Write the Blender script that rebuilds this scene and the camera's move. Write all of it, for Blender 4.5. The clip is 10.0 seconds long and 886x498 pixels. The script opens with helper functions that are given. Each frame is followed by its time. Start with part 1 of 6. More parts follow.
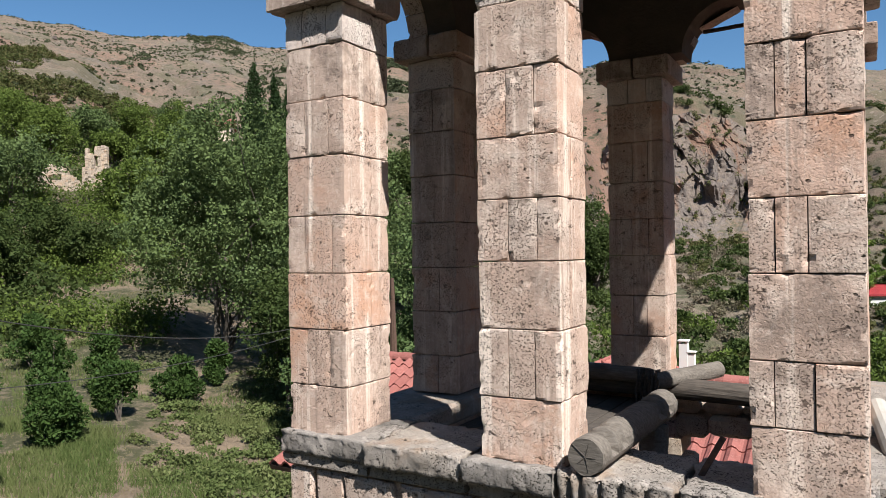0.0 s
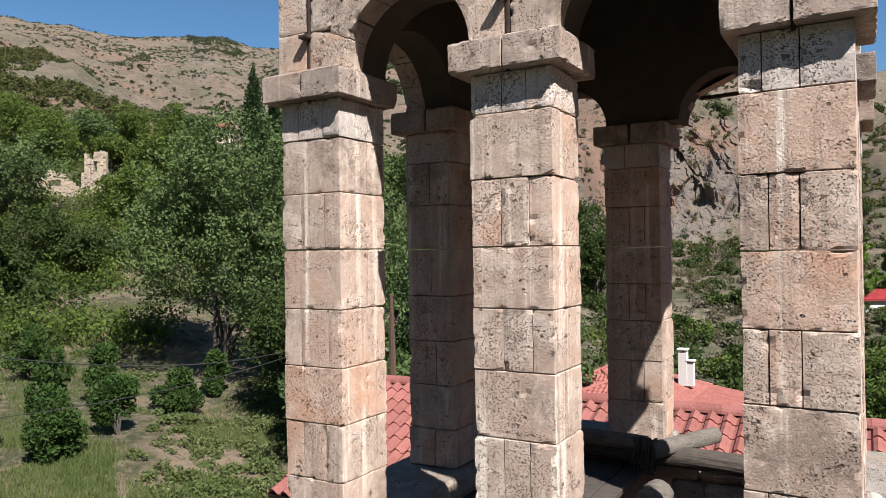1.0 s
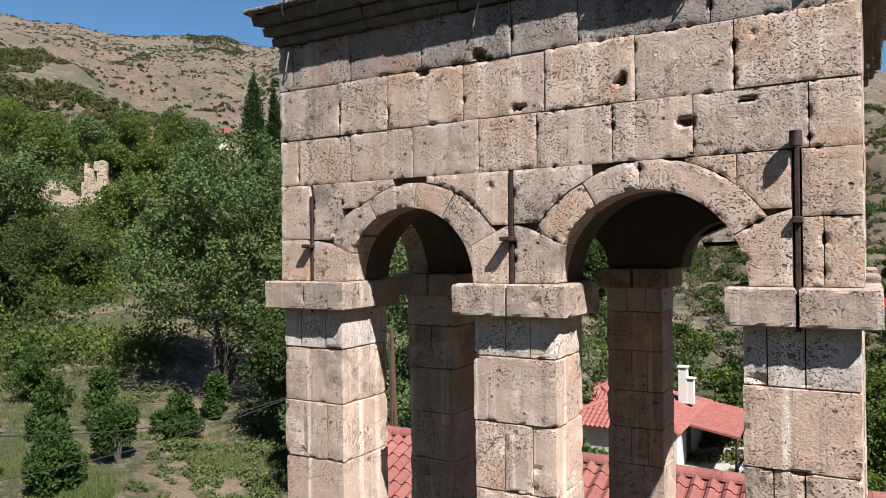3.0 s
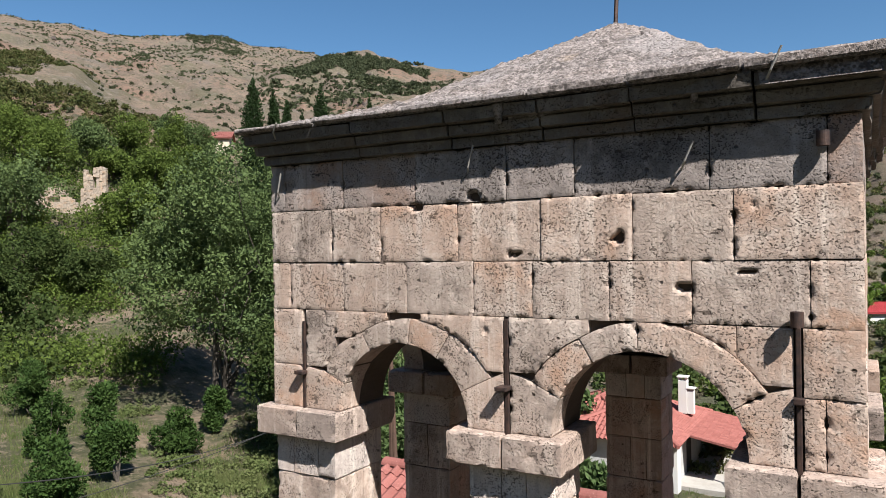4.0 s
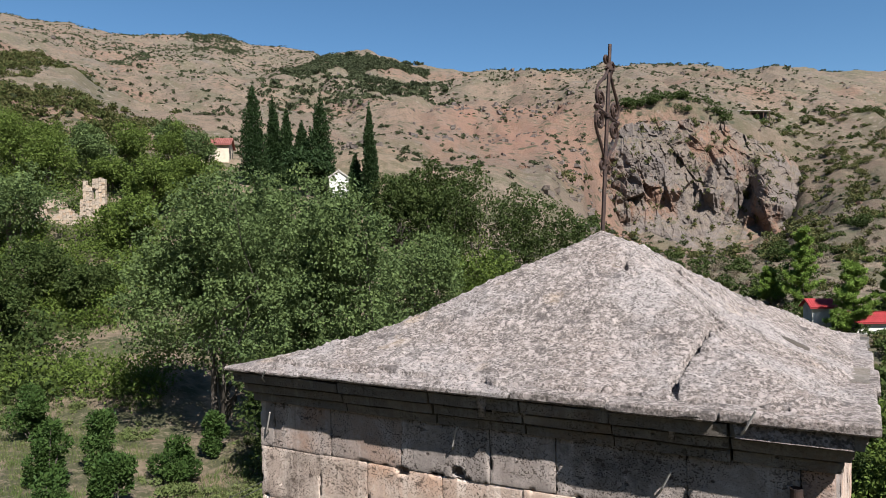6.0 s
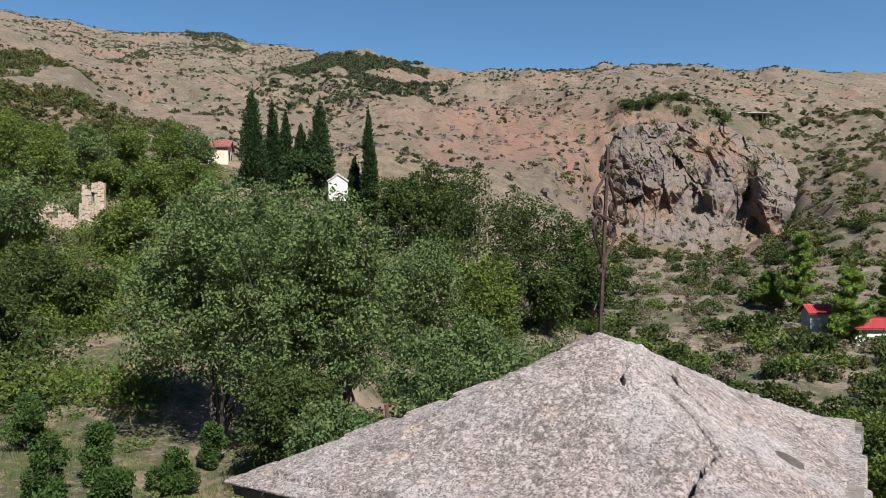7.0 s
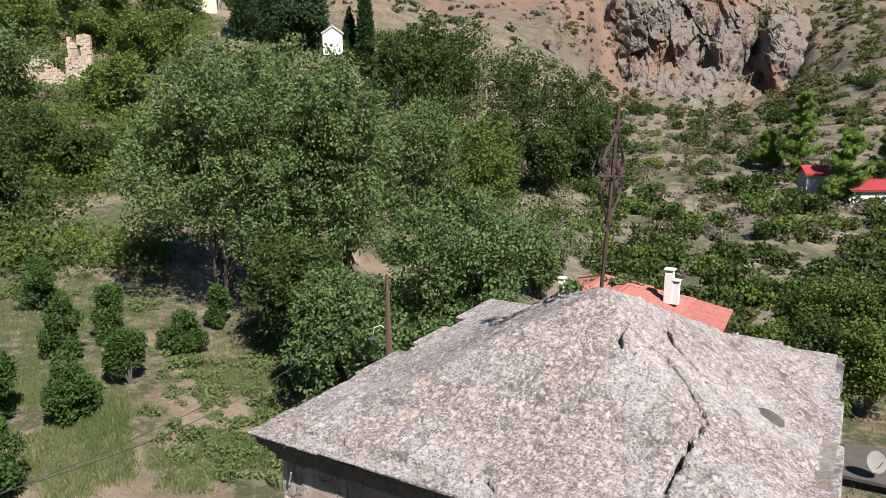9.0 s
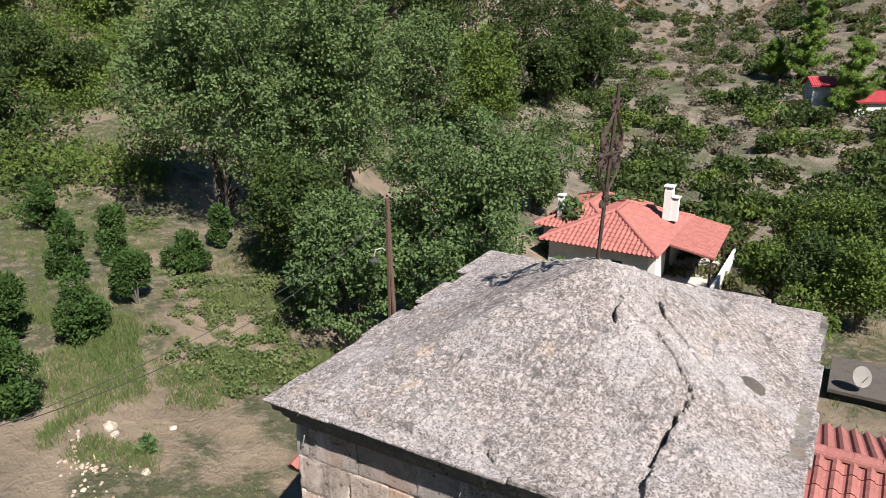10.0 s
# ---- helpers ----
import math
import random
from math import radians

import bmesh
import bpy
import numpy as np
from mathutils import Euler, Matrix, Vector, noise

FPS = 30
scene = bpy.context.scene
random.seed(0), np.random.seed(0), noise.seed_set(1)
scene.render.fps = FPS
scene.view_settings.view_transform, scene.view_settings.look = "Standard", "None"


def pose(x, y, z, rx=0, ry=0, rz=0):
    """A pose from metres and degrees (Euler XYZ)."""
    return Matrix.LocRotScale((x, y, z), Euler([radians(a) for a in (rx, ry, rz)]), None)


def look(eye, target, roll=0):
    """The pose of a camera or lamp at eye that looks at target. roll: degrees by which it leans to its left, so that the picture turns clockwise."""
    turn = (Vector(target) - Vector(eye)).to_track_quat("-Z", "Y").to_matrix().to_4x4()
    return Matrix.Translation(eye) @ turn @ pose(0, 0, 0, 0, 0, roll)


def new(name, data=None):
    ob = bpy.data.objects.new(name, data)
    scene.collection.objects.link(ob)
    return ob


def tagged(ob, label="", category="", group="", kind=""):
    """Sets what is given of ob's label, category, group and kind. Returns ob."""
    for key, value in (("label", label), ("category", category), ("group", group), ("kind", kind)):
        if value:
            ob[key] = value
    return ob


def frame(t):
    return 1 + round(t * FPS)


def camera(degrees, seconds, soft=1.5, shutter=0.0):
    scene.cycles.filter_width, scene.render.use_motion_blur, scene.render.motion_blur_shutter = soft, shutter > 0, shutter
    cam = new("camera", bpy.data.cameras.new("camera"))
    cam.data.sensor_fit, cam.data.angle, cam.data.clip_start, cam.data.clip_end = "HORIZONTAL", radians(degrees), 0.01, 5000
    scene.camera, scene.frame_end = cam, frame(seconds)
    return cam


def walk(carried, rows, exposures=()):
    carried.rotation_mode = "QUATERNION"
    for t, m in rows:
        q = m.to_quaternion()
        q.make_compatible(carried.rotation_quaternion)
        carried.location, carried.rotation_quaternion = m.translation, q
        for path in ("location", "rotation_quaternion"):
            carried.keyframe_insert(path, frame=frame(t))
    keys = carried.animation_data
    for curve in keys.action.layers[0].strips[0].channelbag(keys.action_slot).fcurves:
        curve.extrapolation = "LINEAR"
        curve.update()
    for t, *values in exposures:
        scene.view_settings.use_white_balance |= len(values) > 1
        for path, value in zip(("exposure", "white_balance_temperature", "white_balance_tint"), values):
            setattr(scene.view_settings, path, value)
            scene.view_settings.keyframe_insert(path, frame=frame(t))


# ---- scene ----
cam = camera(63.0, 10.0, 0.55)
PATH = [
    (0, (1.289, -4.104, 2.601), (0.276, -2.38, 2.611), -0.8),
    (0.5, (1.301, -4.103, 2.834), (0.288, -2.378, 2.845), -0.8),
    (1, (1.312, -4.099, 3.07), (0.3, -2.374, 3.081), -0.8),
    (1.5, (1.315, -4.093, 3.306), (0.303, -2.368, 3.317), -0.7),
    (2, (1.32, -4.105, 3.564), (0.308, -2.38, 3.574), -0.7),
    (2.5, (1.312, -4.116, 3.833), (0.3, -2.391, 3.841), -0.7),
    (4, (1.306, -4.029, 4.749), (0.294, -2.304, 4.753), -0.8),
    (4.5, (1.332, -4.021, 5.056), (0.32, -2.296, 5.057), -0.8),
    (5, (1.364, -4.026, 5.351), (0.352, -2.301, 5.35), -0.8),
    (5.5, (1.381, -4.022, 5.646), (0.369, -2.297, 5.646), -0.8),
    (7, (1.421, -4.054, 6.547), (0.412, -2.327, 6.543), -0.5),
    (7.5, (1.415, -4.03, 6.782), (0.407, -2.304, 6.734), -0.6),
    (8, (1.415, -4.058, 6.872), (0.412, -2.335, 6.711), -0.2),
    (8.5, (1.401, -4.074, 6.984), (0.407, -2.362, 6.7), -0.1),
    (9, (1.378, -4.098, 7.164), (0.395, -2.404, 6.758), -0.1),
    (9.5, (1.379, -4.141, 7.37), (0.41, -2.473, 6.845), -0.2),
    (10, (1.391, -4.148, 7.577), (0.441, -2.511, 6.933), -0.2),
]
walk(cam, [(t, look(eye, aim, lean)) for t, eye, aim, lean in PATH],
     ((0, 0.93), (2.5, 0.93), (5, 0.93), (7, 0.93), (7.5, 0.95), (8.2, 1.04), (9, 1.14), (9.5, 1.15), (10, 1.15)))

from mathutils import geometry

# ---- world, sun and sky ----
SUN_WAY = Vector((0.565, -0.325, 0.76)).normalized()
sun_data = bpy.data.lights.new("sun", "SUN")
sun_data.energy, sun_data.angle, sun_data.color = 5.5, radians(0.55), (1.0, 0.965, 0.925)
sun_lamp = new("sun", sun_data)
sun_lamp.matrix_world = look((0, 0, 60), tuple(Vector((0, 0, 60)) - SUN_WAY))
world = bpy.data.worlds.new("sky")
scene.world = world
world.use_nodes = True
wn = world.node_tree
wn.nodes.clear()
w_out = wn.nodes.new("ShaderNodeOutputWorld")
w_bg = wn.nodes.new("ShaderNodeBackground")
w_sky = wn.nodes.new("ShaderNodeTexSky")
w_sky.sky_type, w_sky.sun_disc = "NISHITA", False
w_sky.sun_elevation = math.asin(SUN_WAY.z)
w_sky.sun_rotation = math.atan2(SUN_WAY.x, SUN_WAY.y)
w_sky.altitude, w_sky.air_density, w_sky.dust_density, w_sky.ozone_density = 900, 0.9, 0.0, 3.2
w_bg.inputs["Strength"].default_value = 0.066
w_tone = wn.nodes.new("ShaderNodeHueSaturation")
w_tone.inputs["Saturation"].default_value = 1.14
w_tone.inputs["Hue"].default_value = 0.494
wn.links.new(w_sky.outputs[0], w_tone.inputs["Color"])
wn.links.new(w_tone.outputs[0], w_bg.inputs[0])
wn.links.new(w_bg.outputs[0], w_out.inputs[0])


# ---- materials ----
class Mix:
    """A small builder of node materials in object space."""

    def __init__(self, name, rough=0.9, metal=0.0):
        self.m = bpy.data.materials.new(name)
        self.m.use_nodes = True
        self.t = self.m.node_tree
        self.b = self.t.nodes["Principled BSDF"]
        self.b.inputs["Roughness"].default_value = rough
        self.b.inputs["Metallic"].default_value = metal
        self.b.inputs["Specular IOR Level"].default_value = 0.25
        self.co = self.t.nodes.new("ShaderNodeTexCoord").outputs["Object"]
        self.height = None

    def link(self, a, b):
        self.t.links.new(a, b)

    def stretch(self, x, y, z):
        n = self.t.nodes.new("ShaderNodeMapping")
        n.inputs["Scale"].default_value = (x, y, z)
        self.link(self.co, n.inputs[0])
        return n.outputs[0]

    def fbm(self, scale, detail=6, rough=0.6, co=None, distort=0.0):
        n = self.t.nodes.new("ShaderNodeTexNoise")
        n.inputs["Scale"].default_value = scale
        n.inputs["Detail"].default_value = detail
        n.inputs["Roughness"].default_value = rough
        n.inputs["Distortion"].default_value = distort
        self.link(co or self.co, n.inputs["Vector"])
        return n.outputs["Fac"]

    def cells(self, scale, feature="F1", co=None):
        n = self.t.nodes.new("ShaderNodeTexVoronoi")
        n.feature = feature
        n.inputs["Scale"].default_value = scale
        self.link(co or self.co, n.inputs["Vector"])
        return n.outputs["Distance"]

    def ramp(self, fac, lo, hi, a=0.0, b=1.0):
        n = self.t.nodes.new("ShaderNodeMapRange")
        n.inputs["From Min"].default_value, n.inputs["From Max"].default_value = lo, hi
        n.inputs["To Min"].default_value, n.inputs["To Max"].default_value = a, b
        self.link(fac, n.inputs["Value"])
        return n.outputs[0]

    def math(self, op, a, b):
        n = self.t.nodes.new("ShaderNodeMath")
        n.operation = op
        for i, v in enumerate((a, b)):
            if isinstance(v, (int, float)):
                n.inputs[i].default_value = v
            else:
                self.link(v, n.inputs[i])
        return n.outputs[0]

    def blend(self, fac, a, b, mode="MIX"):
        n = self.t.nodes.new("ShaderNodeMix")
        n.data_type, n.blend_type = "RGBA", mode
        for sock, v in ((n.inputs[0], fac), (n.inputs[6], a), (n.inputs[7], b)):
            if isinstance(v, (int, float)):
                sock.default_value = v
            elif isinstance(v, tuple):
                sock.default_value = (*v, 1)
            else:
                self.link(v, sock)
        return n.outputs[2]

    def piece(self):
        return self.t.nodes.new("ShaderNodeObjectInfo").outputs["Random"]

    def island(self):
        return self.t.nodes.new("ShaderNodeNewGeometry").outputs["Random Per Island"]

    def up(self):
        n = self.t.nodes.new("ShaderNodeSeparateXYZ")
        self.link(self.t.nodes.new("ShaderNodeNewGeometry").outputs["Normal"], n.inputs[0])
        return n.outputs["Z"]

    def relief(self, height, strength=0.5, distance=0.01):
        n = self.t.nodes.new("ShaderNodeBump")
        n.inputs["Strength"].default_value, n.inputs["Distance"].default_value = strength, distance
        self.link(height, n.inputs["Height"])
        self.link(n.outputs[0], self.b.inputs["Normal"])

    def done(self, colour):
        if isinstance(colour, tuple):
            self.b.inputs["Base Color"].default_value = (*colour, 1)
        else:
            self.link(colour, self.b.inputs["Base Color"])
        return self.m


def stone_material(name, warm, grey, pale, pit=1.0, streak=0.5):
    k = Mix(name, 0.92)
    dark = tuple(c * 0.42 for c in grey)
    tone = k.blend(k.ramp(k.piece(), 0.1, 0.9, 0.0, 0.9), warm, grey)
    tone = k.blend(k.ramp(k.fbm(2.6, 6, 0.65), 0.46, 0.6, 0, 0.5), tone, grey)
    tone = k.blend(k.ramp(k.fbm(4.3, 8, 0.7, distort=0.6), 0.5, 0.64, 0, 0.6), tone, pale)
    # lime runs, grey drips and rusty stains
    tone = k.blend(k.ramp(k.fbm(1.0, 4, 0.6, k.stretch(14, 14, 0.5)), 0.56, 0.68, 0, streak * 1.3), tone, tuple(min(0.8, c * 1.12) for c in pale))
    tone = k.blend(k.ramp(k.fbm(1.0, 5, 0.65, k.stretch(24, 24, 1.0)), 0.57, 0.67, 0, streak * 0.7), tone, tuple(c * 0.6 for c in grey))
    rust = k.math("MULTIPLY", k.ramp(k.fbm(3.7, 5, 0.6), 0.52, 0.64), k.ramp(k.piece(), 0.75, 0.2, 0.0, 0.8))
    tone = k.blend(rust, tone, (warm[0] * 0.96, warm[1] * 0.80, warm[2] * 0.68))
    soot = k.math("MULTIPLY", k.ramp(k.fbm(2.4, 8, 0.72), 0.53, 0.63), k.ramp(k.piece(), 0.45, 0.75, 0.05, 0.75))
    tone = k.blend(soot, tone, dark)
    tone = k.blend(k.ramp(k.fbm(70, 5, 0.7), 0.36, 0.54, 0.22, 0.0), tone, tuple(c * 0.55 for c in grey))
    tone = k.blend(k.ramp(k.fbm(38, 4, 0.6), 0.55, 0.66, 0.0, 0.3), tone, pale)
    # pits: fine pores everywhere, coarser ones in beds, more on some stones than on others
    wide = k.fbm(5, 4, 0.65)
    coarse = k.ramp(k.math("FRACT", k.math("MULTIPLY", k.piece(), 7.3), 0.0), 0.2, 0.8, 0.0, 0.07)
    beds = k.math("ADD", wide, coarse)
    flat = k.stretch(1, 1, 1.25)
    small = k.math("MULTIPLY", k.ramp(k.fbm(125, 3, 0.55, flat), 0.57, 0.615, 0, 0.95), k.ramp(beds, 0.465, 0.59, 0.1, 1.0))
    holes = k.math("MULTIPLY", k.ramp(k.cells(46, co=flat), 0.2, 0.12), k.ramp(beds, 0.5, 0.57))
    large = k.math("MULTIPLY", k.ramp(k.cells(13, co=flat), 0.12, 0.08), k.ramp(k.fbm(4.5, 3, 0.6), 0.53, 0.57))
    gouge = k.math("MULTIPLY", k.ramp(k.fbm(17, 5, 0.68, k.stretch(1, 1, 1.6)), 0.62, 0.645), k.ramp(beds, 0.49, 0.56))
    pits = k.math("MAXIMUM", k.math("MAXIMUM", small, large), k.math("MAXIMUM", gouge, holes))
    # the shade inside the pits is painted into the tone, along with the bump
    tone = k.blend(k.math("MULTIPLY", pits, 0.82 * pit), tone, tuple(c * 0.16 for c in warm))
    h = k.math("MULTIPLY", pits, -1.0 * pit)
    h = k.math("ADD", h, k.math("MULTIPLY", k.fbm(110, 4, 0.65), 0.2))
    h = k.math("ADD", h, k.math("MULTIPLY", k.fbm(14, 4, 0.6), 0.25))
    k.relief(h, 0.95, 0.018)
    return k.done(tone)


M_STONE = stone_material("travertine_block", (0.51, 0.37, 0.29), (0.41, 0.328, 0.276), (0.65, 0.55, 0.475))
M_PILLAR = stone_material("pillar_travertine", (0.545, 0.375, 0.292), (0.455, 0.348, 0.285), (0.72, 0.605, 0.52), 1.0, 0.75)
M_PALE = stone_material("limed_block", (0.60, 0.50, 0.44), (0.50, 0.43, 0.39), (0.74, 0.66, 0.60), 1.0, 0.5)
M_IMPOST = stone_material("impost_stone", (0.40, 0.285, 0.222), (0.33, 0.265, 0.228), (0.56, 0.455, 0.385))
# top course: weathered grey, darkened to hold some of the cornice's shadow in its colour
M_GREY = stone_material("weathered_shaded_block", (0.34, 0.258, 0.218), (0.25, 0.218, 0.20), (0.44, 0.38, 0.345))
# cornice: dark lichen tone, lowered further to paint in the shade under the eave
M_CORN = stone_material("weathered_shaded_cornice", (0.17, 0.145, 0.122), (0.115, 0.105, 0.096), (0.25, 0.225, 0.20), 0.7, 0.4)
M_SILL = stone_material("sill_stone", (0.27, 0.235, 0.20), (0.195, 0.18, 0.165), (0.40, 0.36, 0.325), 1.2, 0.3)


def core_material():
    k = Mix("shade_dark_mortar", 0.95)
    # mortar tone kept near black: the belfry's inner shade is put into the colour
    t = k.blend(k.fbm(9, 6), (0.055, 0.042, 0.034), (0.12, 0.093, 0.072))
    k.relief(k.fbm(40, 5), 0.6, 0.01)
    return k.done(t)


def lichen_material():
    k = Mix("lichen_roof", 0.95)
    t = k.blend(k.ramp(k.fbm(2.1, 5, 0.6), 0.35, 0.65), (0.270, 0.222, 0.200), (0.201, 0.174, 0.161))
    blot = k.fbm(34, 7, 0.75, distort=0.6)
    t = k.blend(k.ramp(blot, 0.49, 0.56, 0, 0.8), t, (0.083, 0.071, 0.064))
    t = k.blend(k.ramp(k.fbm(40, 6, 0.72, distort=0.4), 0.5, 0.56, 0, 0.85), t, (0.392, 0.339, 0.317))
    t = k.blend(k.ramp(k.fbm(1.6, 7, 0.7), 0.48, 0.6, 0, 0.6), t, (0.353, 0.324, 0.317))
    t = k.blend(k.ramp(k.fbm(75, 5, 0.7), 0.52, 0.58, 0, 0.75), t, (0.083, 0.072, 0.064))
    t = k.blend(k.ramp(k.fbm(3.3, 4, 0.5), 0.62, 0.72, 0, 0.35), t, (0.461, 0.334, 0.208))
    spots = k.math("MULTIPLY", k.ramp(k.cells(24), 0.42, 0.34), k.ramp(k.fbm(9, 4, 0.6), 0.47, 0.55))
    t = k.blend(k.math("MULTIPLY", spots, 0.6), t, (0.422, 0.363, 0.341))
    spots = k.math("MULTIPLY", k.ramp(k.cells(60), 0.4, 0.28), k.ramp(k.fbm(13, 4, 0.6), 0.46, 0.54))
    t = k.blend(k.math("MULTIPLY", spots, 0.8), t, (0.068, 0.059, 0.054))
    t = k.blend(k.ramp(k.fbm(7, 8, 0.75), 0.56, 0.62, 0, 0.75), t, (0.074, 0.064, 0.061))
    h = k.math("ADD", k.math("MULTIPLY", blot, -0.6), k.math("MULTIPLY", k.fbm(90, 6, 0.7), 1.0))
    k.relief(h, 0.9, 0.014)
    return k.done(t)


def metal_material():
    k = Mix("rusted_iron", 0.6, 0.55)
    t = k.blend(k.ramp(k.fbm(35, 6, 0.7), 0.4, 0.62), (0.05, 0.038, 0.036), (0.095, 0.06, 0.048))
    k.relief(k.fbm(120, 4), 0.4, 0.003)
    return k.done(t)


def wood_material(name, a, b, scale=1.0):
    k = Mix(name, 0.85)
    g = k.fbm(6, 6, 0.65, k.stretch(2 * scale, 12 * scale, 12 * scale))
    t = k.blend(k.ramp(g, 0.35, 0.65), a, b)
    t = k.blend(k.ramp(k.fbm(3, 4), 0.5, 0.7, 0, 0.5), t, tuple(c * 0.6 for c in a))
    k.relief(g, 0.6, 0.008)
    return k.done(t)


def tile_material(name, a, b):
    k = Mix(name, 0.75)
    r = k.piece()
    t = k.blend(k.math("FRACT", k.math("ADD", k.island(), r), 0.0), a, b)
    t = k.blend(k.ramp(k.fbm(5, 6, 0.7), 0.5, 0.72, 0, 0.6), t, tuple(c * 0.55 for c in b))
    t = k.blend(k.ramp(k.fbm(30, 5, 0.7), 0.55, 0.7, 0, 0.4), t, (0.42, 0.24, 0.20))
    k.relief(k.fbm(60, 5), 0.35, 0.005)
    return k.done(t)


def plaster_material(name, c, dirt):
    k = Mix(name, 0.9)
    t = k.blend(k.ramp(k.fbm(1.3, 6, 0.65), 0.45, 0.7, 0, 0.8), c, dirt)
    t = k.blend(k.ramp(k.fbm(9, 5, 0.7), 0.55, 0.7, 0, 0.5), t, dirt)
    k.relief(k.fbm(30, 5), 0.3, 0.01)
    return k.done(t)


def leaf_material(name, a, b, c, glow=0.0):
    k = Mix(name, 0.65)
    r = k.island()
    t = k.blend(k.ramp(r, 0.0, 0.6), a, b)
    t = k.blend(k.ramp(r, 0.75, 1.0), t, c)
    t = k.blend(k.ramp(k.fbm(0.35, 3, 0.6), 0.42, 0.62, 0, 0.55), t, c)
    k.b.inputs["Specular IOR Level"].default_value = 0.1
    thin = k.t.nodes.new("ShaderNodeBsdfTranslucent")
    mixer = k.t.nodes.new("ShaderNodeMixShader")
    mixer.inputs[0].default_value = 0.28
    k.link(t, thin.inputs[0])
    k.link(k.b.outputs[0], mixer.inputs[1])
    k.link(thin.outputs[0], mixer.inputs[2])
    k.link(mixer.outputs[0], k.t.nodes["Material Output"].inputs[0])
    return k.done(t)


def bark_material(name, a, b):
    k = Mix(name, 0.9)
    g = k.fbm(8, 6, 0.7, k.stretch(6, 6, 1))
    k.relief(g, 0.8, 0.03)
    return k.done(k.blend(k.ramp(g, 0.35, 0.65), a, b))


def ground_material():
    k = Mix("hill_ground", 0.95)
    sep = k.t.nodes.new("ShaderNodeSeparateXYZ")
    k.link(k.co, sep.inputs[0])
    away = k.t.nodes.new("ShaderNodeVectorMath")
    away.operation = "LENGTH"
    k.link(k.co, away.inputs[0])
    far = k.ramp(away.outputs["Value"], 90, 170)
    across, along = [k.t.nodes.new("ShaderNodeVectorMath") for i in range(2)]
    for n, way in ((across, (0.8634, 0.5045, 0)), (along, (-0.5045, 0.8634, 0))):
        n.operation = "DOT_PRODUCT"
        n.inputs[1].default_value = way
        k.link(k.co, n.inputs[0])
    falls = k.t.nodes.new("ShaderNodeCombineXYZ")
    k.link(across.outputs["Value"], falls.inputs[0])
    k.link(k.math("MULTIPLY", along.outputs["Value"], 0.2), falls.inputs[1])
    # the yard and the terraces
    near = k.blend(k.ramp(k.fbm(0.45, 6, 0.65), 0.4, 0.6), (0.25, 0.19, 0.132), (0.185, 0.142, 0.097))
    near = k.blend(k.ramp(k.fbm(0.22, 5, 0.6), 0.46, 0.53, 0, 0.85), near, (0.055, 0.066, 0.027))
    near = k.blend(k.ramp(k.fbm(2.2, 6, 0.7), 0.51, 0.6, 0, 0.65), near, (0.25, 0.195, 0.14))
    near = k.blend(k.ramp(k.cells(7), 0.14, 0.07, 0, 0.6), near, (0.30, 0.27, 0.23))
    side = k.math("MULTIPLY", k.ramp(away.outputs["Value"], 38, 52), k.ramp(across.outputs["Value"], -12, 0))
    brush = k.blend(k.ramp(k.fbm(0.3, 7, 0.7), 0.42, 0.58), (0.225, 0.178, 0.138), (0.15, 0.125, 0.092))
    brush = k.blend(k.ramp(k.fbm(0.12, 7, 0.7), 0.48, 0.56, 0, 0.8), brush, (0.06, 0.07, 0.032))
    brush = k.blend(k.ramp(k.fbm(1.6, 6, 0.75), 0.53, 0.6, 0, 0.6), brush, (0.075, 0.075, 0.042))
    near = k.blend(side, near, brush)
    # unseen ground behind the view, coloured dark to cut bounced light
    rear_dim = k.blend(k.ramp(k.fbm(0.6, 7, 0.7), 0.4, 0.6), (0.042, 0.046, 0.026), (0.064, 0.060, 0.038))
    # the open hills
    hill = k.blend(k.ramp(k.fbm(0.016, 9, 0.68), 0.42, 0.6), (0.182, 0.132, 0.097), (0.138, 0.107, 0.081))
    hill = k.blend(k.ramp(k.fbm(0.011, 6, 0.65, distort=0.5), 0.51, 0.6, 0, 0.65), hill, (0.205, 0.120, 0.083))
    hill = k.blend(k.ramp(k.fbm(0.05, 7, 0.72, falls.outputs[0]), 0.5, 0.6, 0, 0.6), hill, (0.225, 0.170, 0.122))
    hill = k.blend(k.ramp(k.fbm(0.03, 7, 0.7), 0.51, 0.57, 0, 0.7), hill, (0.108, 0.100, 0.060))
    rock = k.math("MULTIPLY", k.ramp(k.fbm(0.09, 9, 0.78, distort=0.4), 0.52, 0.57), k.ramp(k.fbm(0.014, 5, 0.6), 0.48, 0.58))
    hill = k.blend(k.math("MULTIPLY", rock, 0.8), hill, (0.155, 0.132, 0.115))
    hill = k.blend(k.ramp(k.fbm(0.14, 8, 0.78, falls.outputs[0]), 0.54, 0.6, 0, 0.5), hill, (0.115, 0.085, 0.062))
    hill = k.blend(k.ramp(k.fbm(0.2, 9, 0.8), 0.51, 0.56, 0, 0.55), hill, (0.095, 0.083, 0.055))
    hill = k.blend(k.ramp(k.fbm(0.8, 6, 0.75), 0.52, 0.58, 0, 0.5), hill, (0.085, 0.080, 0.048))
    stones = k.math("MULTIPLY", k.ramp(k.cells(0.33), 0.3, 0.2), k.ramp(k.fbm(0.03, 6, 0.7), 0.48, 0.56))
    hill = k.blend(k.math("MULTIPLY", stones, 0.7), hill, (0.22, 0.18, 0.15))
